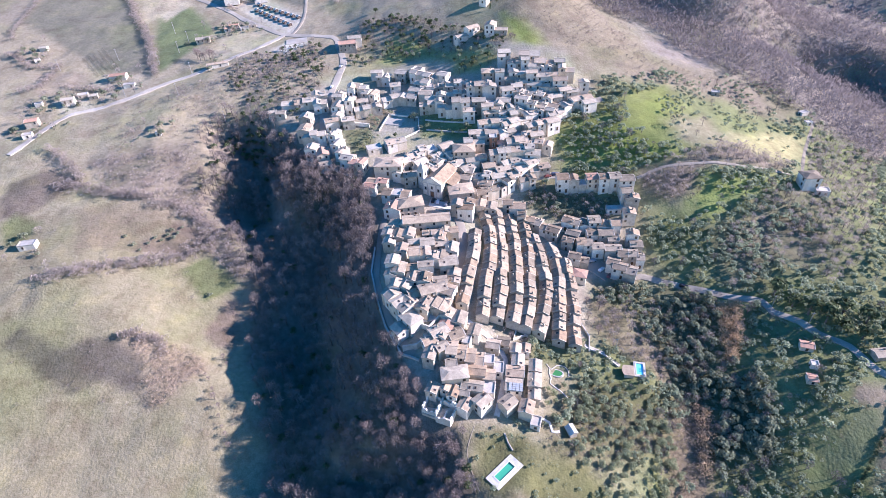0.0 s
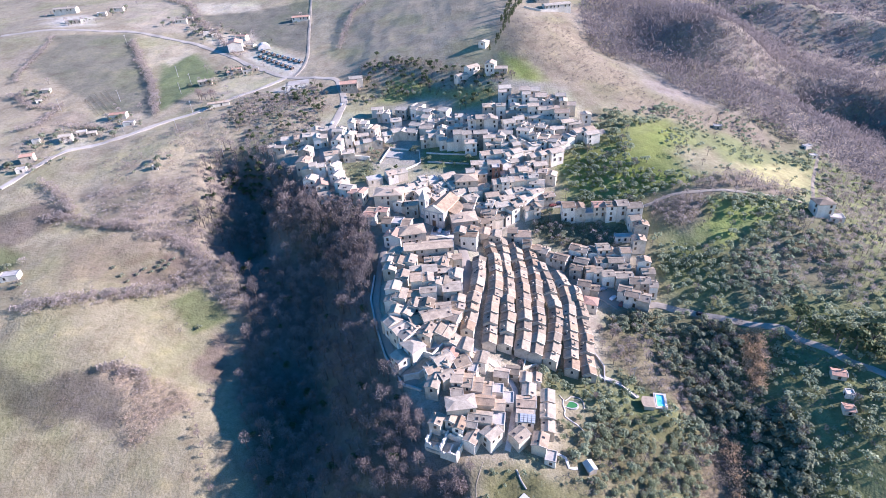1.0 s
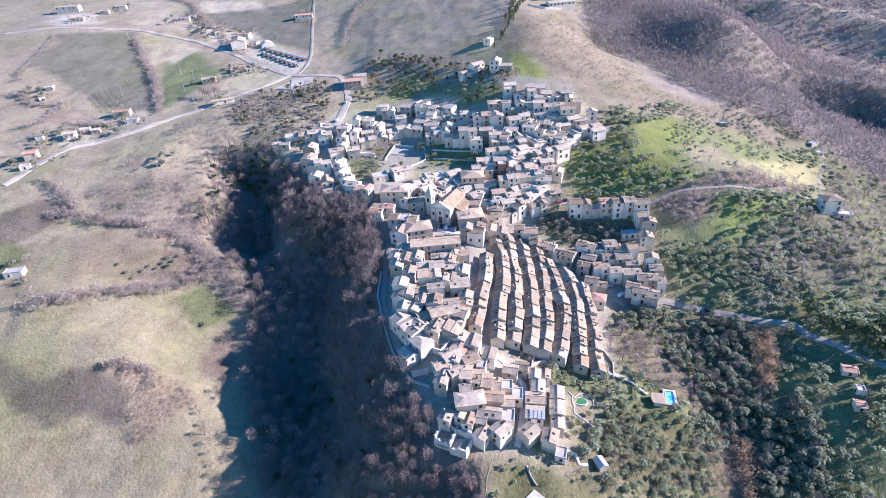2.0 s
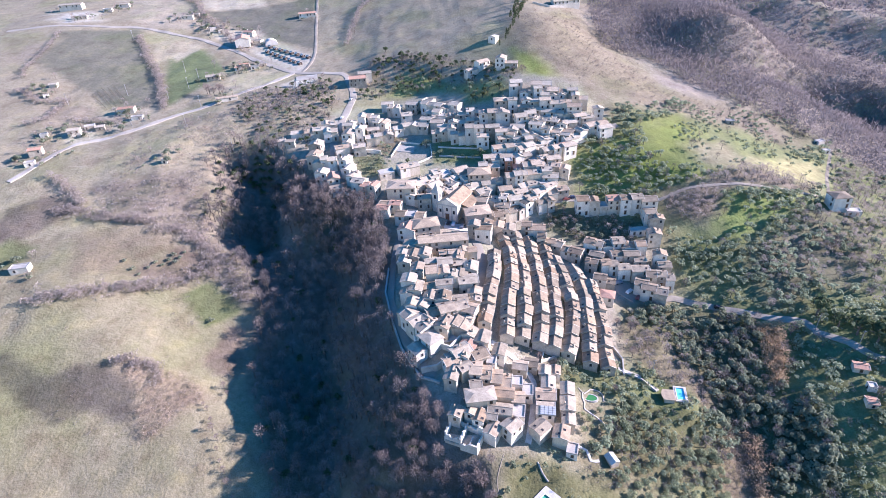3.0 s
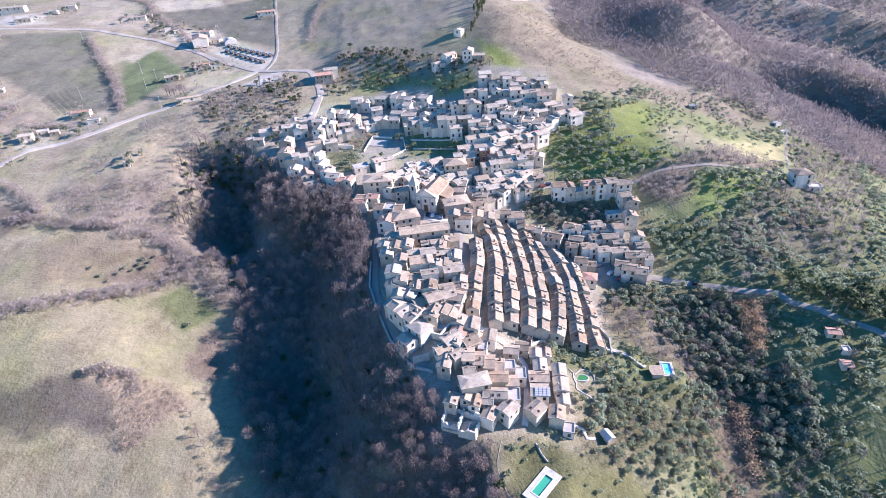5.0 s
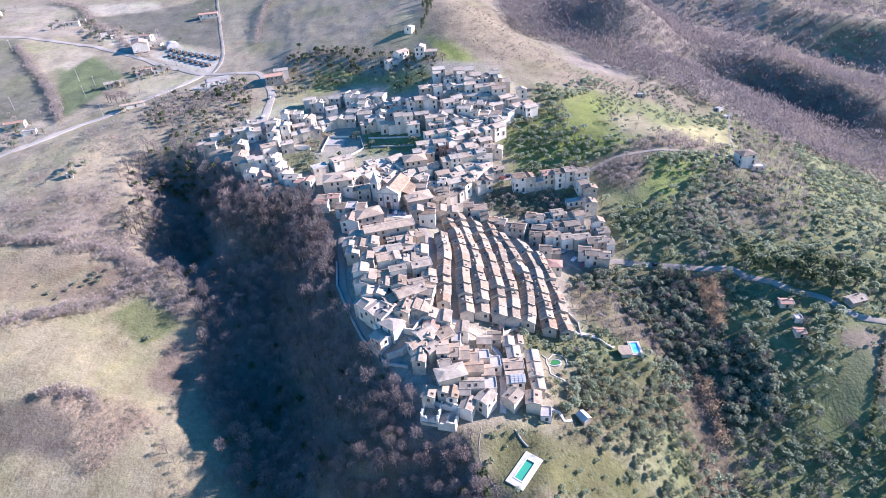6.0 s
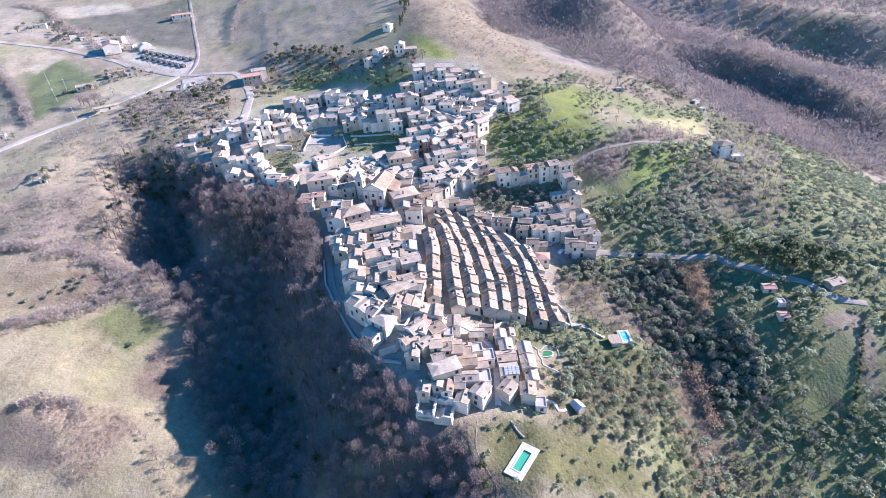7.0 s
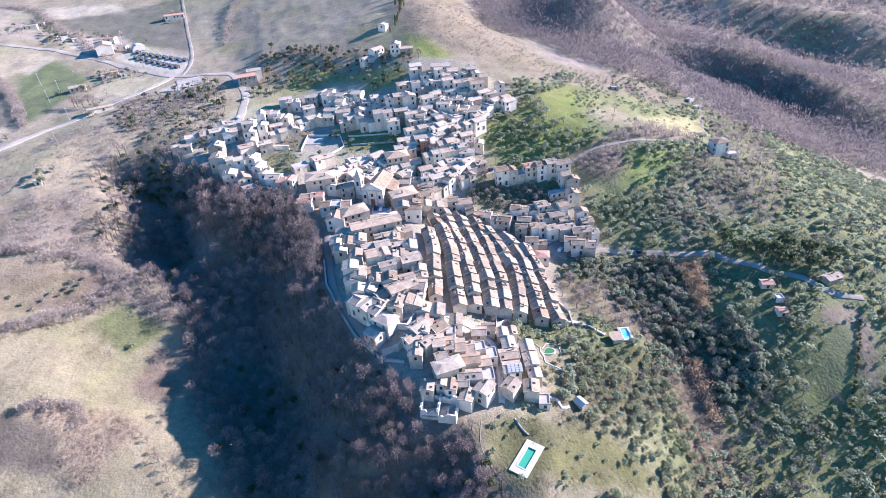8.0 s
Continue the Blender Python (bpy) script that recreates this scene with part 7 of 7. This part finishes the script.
p = np.array([(-167.8, 222.7), (-165.5, 228.0), (-163.5, 232.0), (-159.9, 231.4), (-157.8, 235.0), (-154.0, 233.3), (-156.6, 238.5), (-152.8, 236.7), (-152.0, 240.9), (-127.6, 201.0), (-172, 226), (-178, 231)])
planted("bush", [leafy_tree(1.7, 1.5, 5, 120, 0.26) for _ in range(3)], p, sizes(len(p), 0.8, 1.2), [BARK, OAKLEAF], "low dark green bush in a tilled plot", "bush", "bushes in the tilled plot")
p = np.array([(-187, 403), (-183, 401), (-190, 406), (-180, 404), (-176, 400)])
planted("tree", BARE_NEAR, p, sizes(len(p), 0.9, 1.2), [BARK, TWIGS], "leafless brown tree beside the lane", "tree", "trees beside the lane")
p = np.array([(-118, 158), (-116, 156), (-113, 151), (-111, 147), (-108, 143), (-107, 139), (-105, 135), (-113, 168), (-111, 165), (-101, 128), (-103, 132), (-98, 124)])
planted("tree", BARE_NEAR, p, sizes(len(p), 0.3, 0.6), [BARK, TWIGS], "small leafless tree at the ravine's western edge", "tree", "trees along the ravine's western edge")

# the eastern slopes: olive groves with bare trees in the gullies
GULLY = [(78, 60), (100, 60), (112, 110), (108, 135), (118, 150), (132, 178), (118, 196), (100, 192), (92, 178), (86, 158), (96, 140), (88, 110)]
OPEN_EAST = [GREEN3, YELLOW, GARDEN, TILLED8]
OLIVE_YARD = [(22, 84), (66, 84), (84, 110), (82, 140), (62, 150), (30, 142), (34, 120), (46, 104)]
p = clear_of(spots_in(OLIVE_YARD, 3.5, keep=0.72), GARDEN)
np.random.shuffle(p)
planted("olive_tree", OLIVE_NEAR, p[:290], sizes(len(p), 0.6, 1.15), [BARK, OLIVE], "grey-green olive tree on the grassy slope", "olive tree", "olive trees below the village")
p = clear_of(spots_in(EAST_SLOPE, 3.2, keep=0.8), OLIVE_YARD, VILLAGE, GULLY, ROW_BANK, RIDGE_GROVE, RIGHT_SLOPE, BARE_EAST, GRASS_EAST, PLOT_EAST, SOIL_EAST, *OPEN_EAST)
thin = np.array([noise.noise((x / 26, y / 26, 2)) for x, y in p]) + np.random.uniform(-0.25, 0.25, len(p))
scatter("olive_grove", OLIVE_MID, p[thin > -0.16], sizes((thin > -0.16).sum(), 0.65, 1.35), [BARK, OLIVE_FAR], "grey-green olive grove over the eastern slopes", "olive grove")
p = clear_of(spots_in(EAST_SLOPE, 9.0, keep=0.3), VILLAGE, *OPEN_EAST)
scatter("slope_wood", BARE_MID, p, sizes(len(p), 0.6, 1.05), [BARK, TWIGS_MID], "leafless trees scattered among the olives", "wood")
p = clear_of(spots_in(GULLY, 4.0, keep=0.5), REEDS, BROWN_BANK)
scatter("gully_wood", BARE_MID, p, sizes(len(p), 0.5, 0.95), [BARK, TWIGS_MID], "leafless wood in the eastern gully", "wood")
p = clear_of(spots_in(GULLY, 3.4, keep=0.7), REEDS, BROWN_BANK, ROW_BANK)
scatter("gully_evergreens", OAK_MID + OLIVE_MID, p, sizes(len(p), 0.5, 1.0), [BARK, OAKLEAF], "dark evergreens in the eastern gully", "wood")
p = spots_in(ROW_BANK, 3.6, keep=0.7)
scatter("bank_trees", BARE_MID, p, sizes(len(p), 0.4, 0.75), [BARK, SCRUB_TWIGS], "small leafless trees on the bank below the lowest row", "trees")
p = np.concatenate([spots_in(BROWN_BANK, 1.7, keep=0.8), spots_in(ROW_BANK, 2.4, keep=0.5)])
scatter("bank_scrub", BUSH, p, sizes(len(p), 0.45, 1.2), [BARK, TAN_TWIGS], "dry tan scrub on the gully's bank", "scrub")
p = np.concatenate([spots_in(REEDS, 1.1), spots_along([(99, 140), (96, 128), (92, 112)], 0.6, 1.5)])
scatter("reed_bed", BUSH, p, sizes(len(p), 1.1, 1.9), [DRY, DRY], "dry golden reeds in the gully", "reeds")
p = spots_along([(169.9, 130.6), (163.1, 123.1), (149.7, 109.1), (139.4, 99.2)], 0.7, 0.25)
scatter("field_hedge", OLIVE_MID, p, sizes(len(p), 0.3, 0.5), [BARK, EVERGREEN], "narrow dark hedge beside a small field", "hedge")
p = spots_in(COPSE, 3.6, keep=0.6)
scatter("copse_bare_trees", BARE_MID, p, sizes(len(p), 0.5, 0.85), [BARK, SCRUB_TWIGS], "leafless trees on the slope below the terrace", "copse", margin=0.4)
p = spots_in(COPSE, 2.6, keep=0.75)
scatter("village_copse", OAK_MID[:3] + OLIVE_MID, p, sizes(len(p), 0.4, 0.8), [BARK, OAKLEAF], "evergreen trees and shrubs on the slope below the terrace", "copse", margin=0.4)

p = clear_of(spots_in(GULLY_WEST, 3.0, keep=0.75), REEDS, ROW_BANK)
scatter("gully_bank_evergreens", OAK_MID + OLIVE_MID[:2], p, sizes(len(p), 0.5, 1.0), [BARK, OAKLEAF], "dense dark evergreens on the gully's bank", "wood")
p = np.concatenate([spots_in(GULLY_WEST, 4.4, keep=0.5), spots_in(BARE_EAST, 2.7, keep=0.9), spots_in(BARE_SLOPE, 3.8, keep=0.6), spots_in(RIGHT_SLOPE, 3.5, keep=0.85)])
scatter("eastern_bare_wood", BARE_MID, p, sizes(len(p), 0.45, 0.85), [BARK, SCRUB_TWIGS], "leafless grey-brown wood on the eastern slope", "wood")
# the trees in the hollow are added to make its deep shade
p = np.concatenate([clear_of(spots_in(SHADED_HOLLOW, 2.9, keep=0.85), BROWN_BANK), spots_in(RIGHT_SLOPE, 8.0, keep=0.5)])
scatter("hollow_evergreens", OAK_MID, p, sizes(len(p), 0.6, 1.1), [BARK, OAKLEAF], "dense dark evergreens added to fill a hollow that lies in deep shade", "wood")
p = clear_of(spots_in(RIDGE_GROVE, 3.6, keep=0.7), YELLOW, GRASS_EAST)
thin = np.array([noise.noise((x / 18, y / 18, 3)) for x, y in p]) + np.random.uniform(-0.2, 0.2, len(p))
p = np.concatenate([p[thin > -0.05], spots_in(GRASS_EAST, 7.0, keep=0.5), spots_in(GREEN4, 5.0, keep=0.4), spots_in(YELLOW, 9.0, keep=0.5)])
scatter("ridge_olive_grove", OLIVE_MID, p, sizes(len(p), 0.45, 0.95), [BARK, OLIVE_FAR], "grey-green olive grove under the ridge", "olive grove")
p = spots_in(LOW_SLOPE, 2.3, keep=0.6)
scatter("low_slope_scrub", BUSH, p, sizes(len(p), 0.5, 1.3), [BARK, TWIGS_MID], "dense leafless scrub below the gardens", "scrub")
p = clear_of(spots_in(LOW_SLOPE, 4.2, keep=0.6), BROWN_BANK)
scatter("low_slope_evergreens", OLIVE_MID + OAK_MID[:1], p, sizes(len(p), 0.5, 1.0), [BARK, OLIVE_FAR], "grey-green evergreens below the gardens", "wood")
p = np.concatenate([spots_in(EASTBELOW, 2.8, keep=0.8), spots_in([(40, 132), (56, 136), (60, 146), (46, 148), (42, 140)], 3.0, keep=0.6)])
scatter("garden_evergreens", OLIVE_MID + OAK_MID[:2], p, sizes(len(p), 0.5, 0.95), [BARK, OLIVE_FAR], "grey-green trees below the lowest row", "trees")
p = np.concatenate([spots_in(ROWFOOT, 2.6, keep=0.6), spots_in(SQUAREYARD, 3.0, keep=0.6)])
scatter("yard_trees", BARE_MID[:3], p, sizes(len(p), 0.35, 0.6), [BARK, TWIGS_MID], "leafless trees in a yard between houses", "trees")
p = np.concatenate([spots_in(UPSLOPE, 4.5, keep=0.55), spots_in(PLAZAGARDEN, 3.2, keep=0.5)])
scatter("upper_garden_trees", OAK_MID[:3] + BARE_MID[:1] + OLIVE_MID[:2], p, sizes(len(p), 0.4, 0.8), [BARK, OLIVE_FAR], "green trees and shrubs in the upper gardens", "trees")
p = np.concatenate([spots_in(CREST2, 3.6, keep=0.45), spots_in(CREST, 4.0, keep=0.4)])
scatter("crest_scrub", BUSH, p, sizes(len(p), 0.35, 1.0), [BARK, TWIGS_MID], "low leafless scrub on the crest", "scrub")
p = spots_in(WEST_SLOPE, 2.6, keep=0.8)
thin = np.array([noise.noise((x / 15, y / 9, 4)) for x, y in p]) + np.random.uniform(-0.2, 0.2, len(p))
scatter("west_slope_scrub", BUSH, p[thin > 0.05], sizes((thin > 0.05).sum(), 0.4, 1.2), [BARK, TWIGS_MID], "leafless scrub in clumps on the western slope", "scrub")
p = spots_in(WEST_MEADOW, 3.2, keep=0.8)
thin = np.array([noise.noise((x / 22, y / 14, 8)) for x, y in p]) + np.random.uniform(-0.15, 0.15, len(p))
scatter("meadow_scrub", BUSH[:2], p[thin > 0.33], sizes((thin > 0.33).sum(), 0.25, 0.7), [BARK, TWIGS_MID], "low dry scrub in the western meadow", "scrub")
for row in (((-277.6, 408.6), (-255.7, 385.4)), ((-276.5, 414.3), (-253.3, 388.0)), ((-274.5, 418.2), (-250.8, 390.7)), ((-272.5, 422.2), (-248.3, 393.3)), ((-270.0, 425.3), (-245.8, 396.0))):
    p = spots_along(row, 0.9, 0.15)
    scatter("vineyard_row", BUSH[:2], p, sizes(len(p), 0.35, 0.5), [BARK, HEDGE], "row of leafless vines in the vineyard", "vines")

NEAR_EAST = [(24, 84), (200, 84), (200, 170), (150, 190), (100, 190), (64, 175), (30, 142), (36, 116)]
p = clear_of(spots_in(NEAR_EAST, 2.8, keep=0.38), GARDEN, PLOT_EAST, SOIL_EAST, [(64, 143), (80, 143), (80, 158), (64, 158)])
scatter("slope_scrub", BUSH, p, sizes(len(p), 0.35, 0.95), [BARK, TWIGS_MID], "dry leafless scrub between the olive trees", "scrub")
p = clear_of(spots_in(NEAR_EAST, 3.6, keep=0.5), GARDEN, PLOT_EAST, SOIL_EAST, BROWN_BANK, ROW_BANK, [(64, 143), (80, 143), (80, 158), (64, 158)])
scatter("slope_shrubs", OLIVE_MID, p, sizes(len(p), 0.3, 0.7), [BARK, OLIVE_FAR], "low grey-green shrubs on the slope", "shrub")
p = spots_in([(0, 112), (12, 112), (30, 122), (40, 118), (30, 126), (10, 126)], 2.4, keep=0.5)
scatter("garden_shrubs", OLIVE_MID[:2] + BUSH[:2], p, sizes(len(p), 0.3, 0.6), [BARK, OLIVE_FAR], "garden shrubs below the lowest houses", "shrub")

# gardens round the farms: shrubs, hedges and a few trees
p = np.array([(x + random.gauss(0, 7), y + random.gauss(0, 6)) for x, y, *_ in FARMS for _k in range(7)])
scatter("farm_garden_shrubs", OAK_MID[:2] + OLIVE_MID, p, sizes(len(p), 0.6, 1.1), [BARK, OAKLEAF], "dark green shrubs and trees round the farmhouses", "shrub", margin=0.6)
p = np.array([(x + random.gauss(0, 9), y + random.gauss(0, 8)) for x, y, *_ in FARMS for _k in range(8)])
scatter("farm_garden_trees", BARE_MID + BUSH, p, sizes(len(p), 0.6, 1.0), [BARK, SCRUB_TWIGS], "leafless trees and bushes round the farmhouses", "trees", margin=0.6)

# the woods of the far hillside
FAR_WOOD = [(112, 452), (150, 440), (165, 405), (215, 360), (260, 330), (330, 250), (520, 150), (760, 420), (620, 720), (380, 760), (190, 640), (115, 520)]
p = spots_in(FAR_WOOD, 3.6, keep=0.95)
far = np.hypot(p[:, 0], p[:, 1]) > 610
far_half = far & (np.random.rand(len(p)) < 0.45)
scatter("hill_wood", BARE_FAR, p[~far], sizes((~far).sum(), 0.6, 1.15), [BARK, TWIGS_FAR], "leafless mauve-brown wood on the far hillside, tinted for haze", "wood")
scatter("distant_wood", BARE_DISTANT, p[far_half], sizes(far_half.sum(), 0.5, 0.95), [BARK, TWIGS_FAR], "distant leafless mauve-brown wood, tinted for haze", "wood")

p = spots_in(GARDEN, 2.6, keep=0.35)
scatter("garden_bushes", BUSH + OLIVE_MID[:2], p, sizes(len(p), 0.3, 0.85), [BARK, OLIVE_FAR], "small bushes and saplings on the lawn", "bush")

# gardens, and the belt of trees behind the village
BEHIND = [(-74, 384), (-20, 396), (30, 374), (44, 384), (20, 402), (-20, 428), (-60, 446), (-80, 430)]
ROADSIDE = [(-128, 330), (-98, 318), (-90, 345), (-90, 400), (-104, 424), (-150, 400), (-165, 370)]
p = np.concatenate([spots_in(BEHIND, 4.2, keep=0.6), spots_in(ROADSIDE, 4.0, keep=0.65)])
scatter("village_edge_wood", BARE_MID[:3], p, sizes(len(p), 0.4, 0.8), [BARK, TWIGS_MID], "leafless trees behind the village", "wood")
p = np.concatenate([spots_in(BEHIND, 4.6, keep=0.55), spots_in(ROADSIDE, 5.0, keep=0.55)])
scatter("village_edge_evergreens", OAK_MID + OLIVE_MID[:2], p, sizes(len(p), 0.4, 0.85), [BARK, EVERGREEN], "dark evergreens and shrubs behind the village", "wood")
p = np.concatenate([spots_in(TOWNGARDEN, 3.6, keep=0.5), spots_in(TERRACEGARDEN, 3.2, keep=0.6), spots_in([(-58, 296), (-46, 300), (-44, 312), (-56, 312)], 3.2, keep=0.6), spots_in([(-60, 318), (-48, 320), (-36, 330), (-56, 330)], 3.5, keep=0.6)])
scatter("garden_trees", BARE_MID[:2] + OLIVE_MID[:2] + OAK_MID[:1], p, sizes(len(p), 0.35, 0.65), [BARK, OLIVE], "small trees and shrubs in village gardens", "trees")
p = np.array([(14, 158), (17, 157), (20, 160), (11, 154), (48, 150), (26, 146), (20, 130), (8, 158), (60, 168), (57, 176), (63, 182), (58, 185), (-24, 345), (40, 380), (-6, 352), (22, 352), (-92, 340)])
planted("tree", BARE_NEAR, p, sizes(len(p), 0.5, 0.8), [BARK, TWIGS], "leafless grey-brown tree among the houses", "tree", "trees in the village")

p = np.array([(150, 179), (155, 174), (160, 169), (165, 165), (171, 160), (177, 168), (145, 186), (182, 160), (168, 172)])
planted("oak", OAK_MID, p, sizes(len(p), 1.5, 2.1), [BARK, EVERGREEN], "tall dark evergreen oak beside the lane", "tree", "tall oaks beside the lane")
planted("pine", OAK_MID, np.array([(-25.9, 316.8), (-51.2, 295.0), (-24.7, 156.5), (5.1, 312.7), (6.0, 303.5), (-55.7, 290.1), (-21.0, 154.1)]), np.array([1.25, 1.0, 0.7, 1.0, 0.9, 0.8, 0.6]), [BARK, OAKLEAF], "bright green broad-crowned tree beside a terrace", "tree", "green trees in the gardens")

# evergreens round the upper village and single bushes in the fields
p = np.concatenate([spots_in([(-156.0, 322.9), (-126.3, 327.8), (-117.8, 306.1), (-140.7, 303.0)], 4.0, keep=0.7), spots_along([(-150, 314), (-120, 305), (-108, 300)], 3.0, 4), spots_along([(-120, 405), (-95, 380)], 4.0, 6), spots_along([(-64, 440), (-30, 428), (-20, 400)], 2.6, 6),
                    spots_along([(0, 372), (25, 366)], 3.0, 4), np.array([(-29, 319), (-37, 300), (-25, 157), (-23, 155), (11, 299), (15, 386), (8, 390), (30, 300)])])
scatter("evergreen_trees", OAK_MID, p, sizes(len(p), 0.5, 1.0), [BARK, EVERGREEN], "dark evergreen trees round the upper village", "trees")
p = np.concatenate([spots_in([(-300, 120), (-110, 120), (-150, 330), (-300, 330)], 16.0, keep=0.35), spots_in([(-60, 440), (60, 460), (40, 600), (-110, 600)], 13.0, keep=0.4),
                    spots_in([(-125, 330), (-90, 330), (-90, 400), (-150, 400)], 6.0, keep=0.7), spots_in([(60, 400), (110, 330), (160, 350), (140, 440), (80, 450)], 9.0, keep=0.5)])
scatter("bushes", BUSH, p, sizes(len(p), 0.4, 1.0), [BARK, TWIGS_MID], "leafless bushes dotted over the grass", "bush")
p = np.concatenate([spots_in(MOUND, 5.0, keep=0.5) for MOUND in ([(-130, 345), (-90, 345), (-92, 410), (-140, 400)],)])
scatter("shrubs", OLIVE_MID, p, sizes(len(p), 0.4, 0.8), [BARK, OLIVE_FAR], "grey-green shrubs beside the road", "shrub")


def cypress(height):
    n = 150
    z = np.random.uniform(0.08, 1.0, n)
    a = np.random.uniform(0, 2 * np.pi, n)
    r = 0.12 * height * np.sin(np.clip(z, 0, 1) ** 0.6 * np.pi) ** 0.6 * np.random.uniform(0.7, 1.1, n)
    q = np.stack([np.cos(a) * r, np.sin(a) * r, z * height], 1)
    w = np.stack([np.cos(a) * 0.3, np.sin(a) * 0.3, np.ones(n)], 1) + np.random.normal(size=(n, 3)) * 0.25
    w /= np.linalg.norm(w, axis=1)[:, None]
    return stick(np.array([0, 0, -0.4]), np.array([0, 0, height * 0.9]), 0.2, 0.04, 5), slivers(q, w, np.random.uniform(0.8, 1.5, n), np.random.uniform(0.25, 0.4, n))


CYPRESS = [cypress(9.0) for _ in range(3)]
p = np.concatenate([spots_along([(66, 530), (55, 494), (46, 465), (40, 445), (34, 431), (27, 424)], 4.2, 0.8), spots_along([(60, 530), (49, 494), (40, 465)], 5.5, 0.8)])
planted("cypress", CYPRESS, p, sizes(len(p), 0.45, 0.8), [BARK, EVERGREEN], "tall dark cypress beside the hilltop lane", "cypress", "cypresses of the hilltop lane")
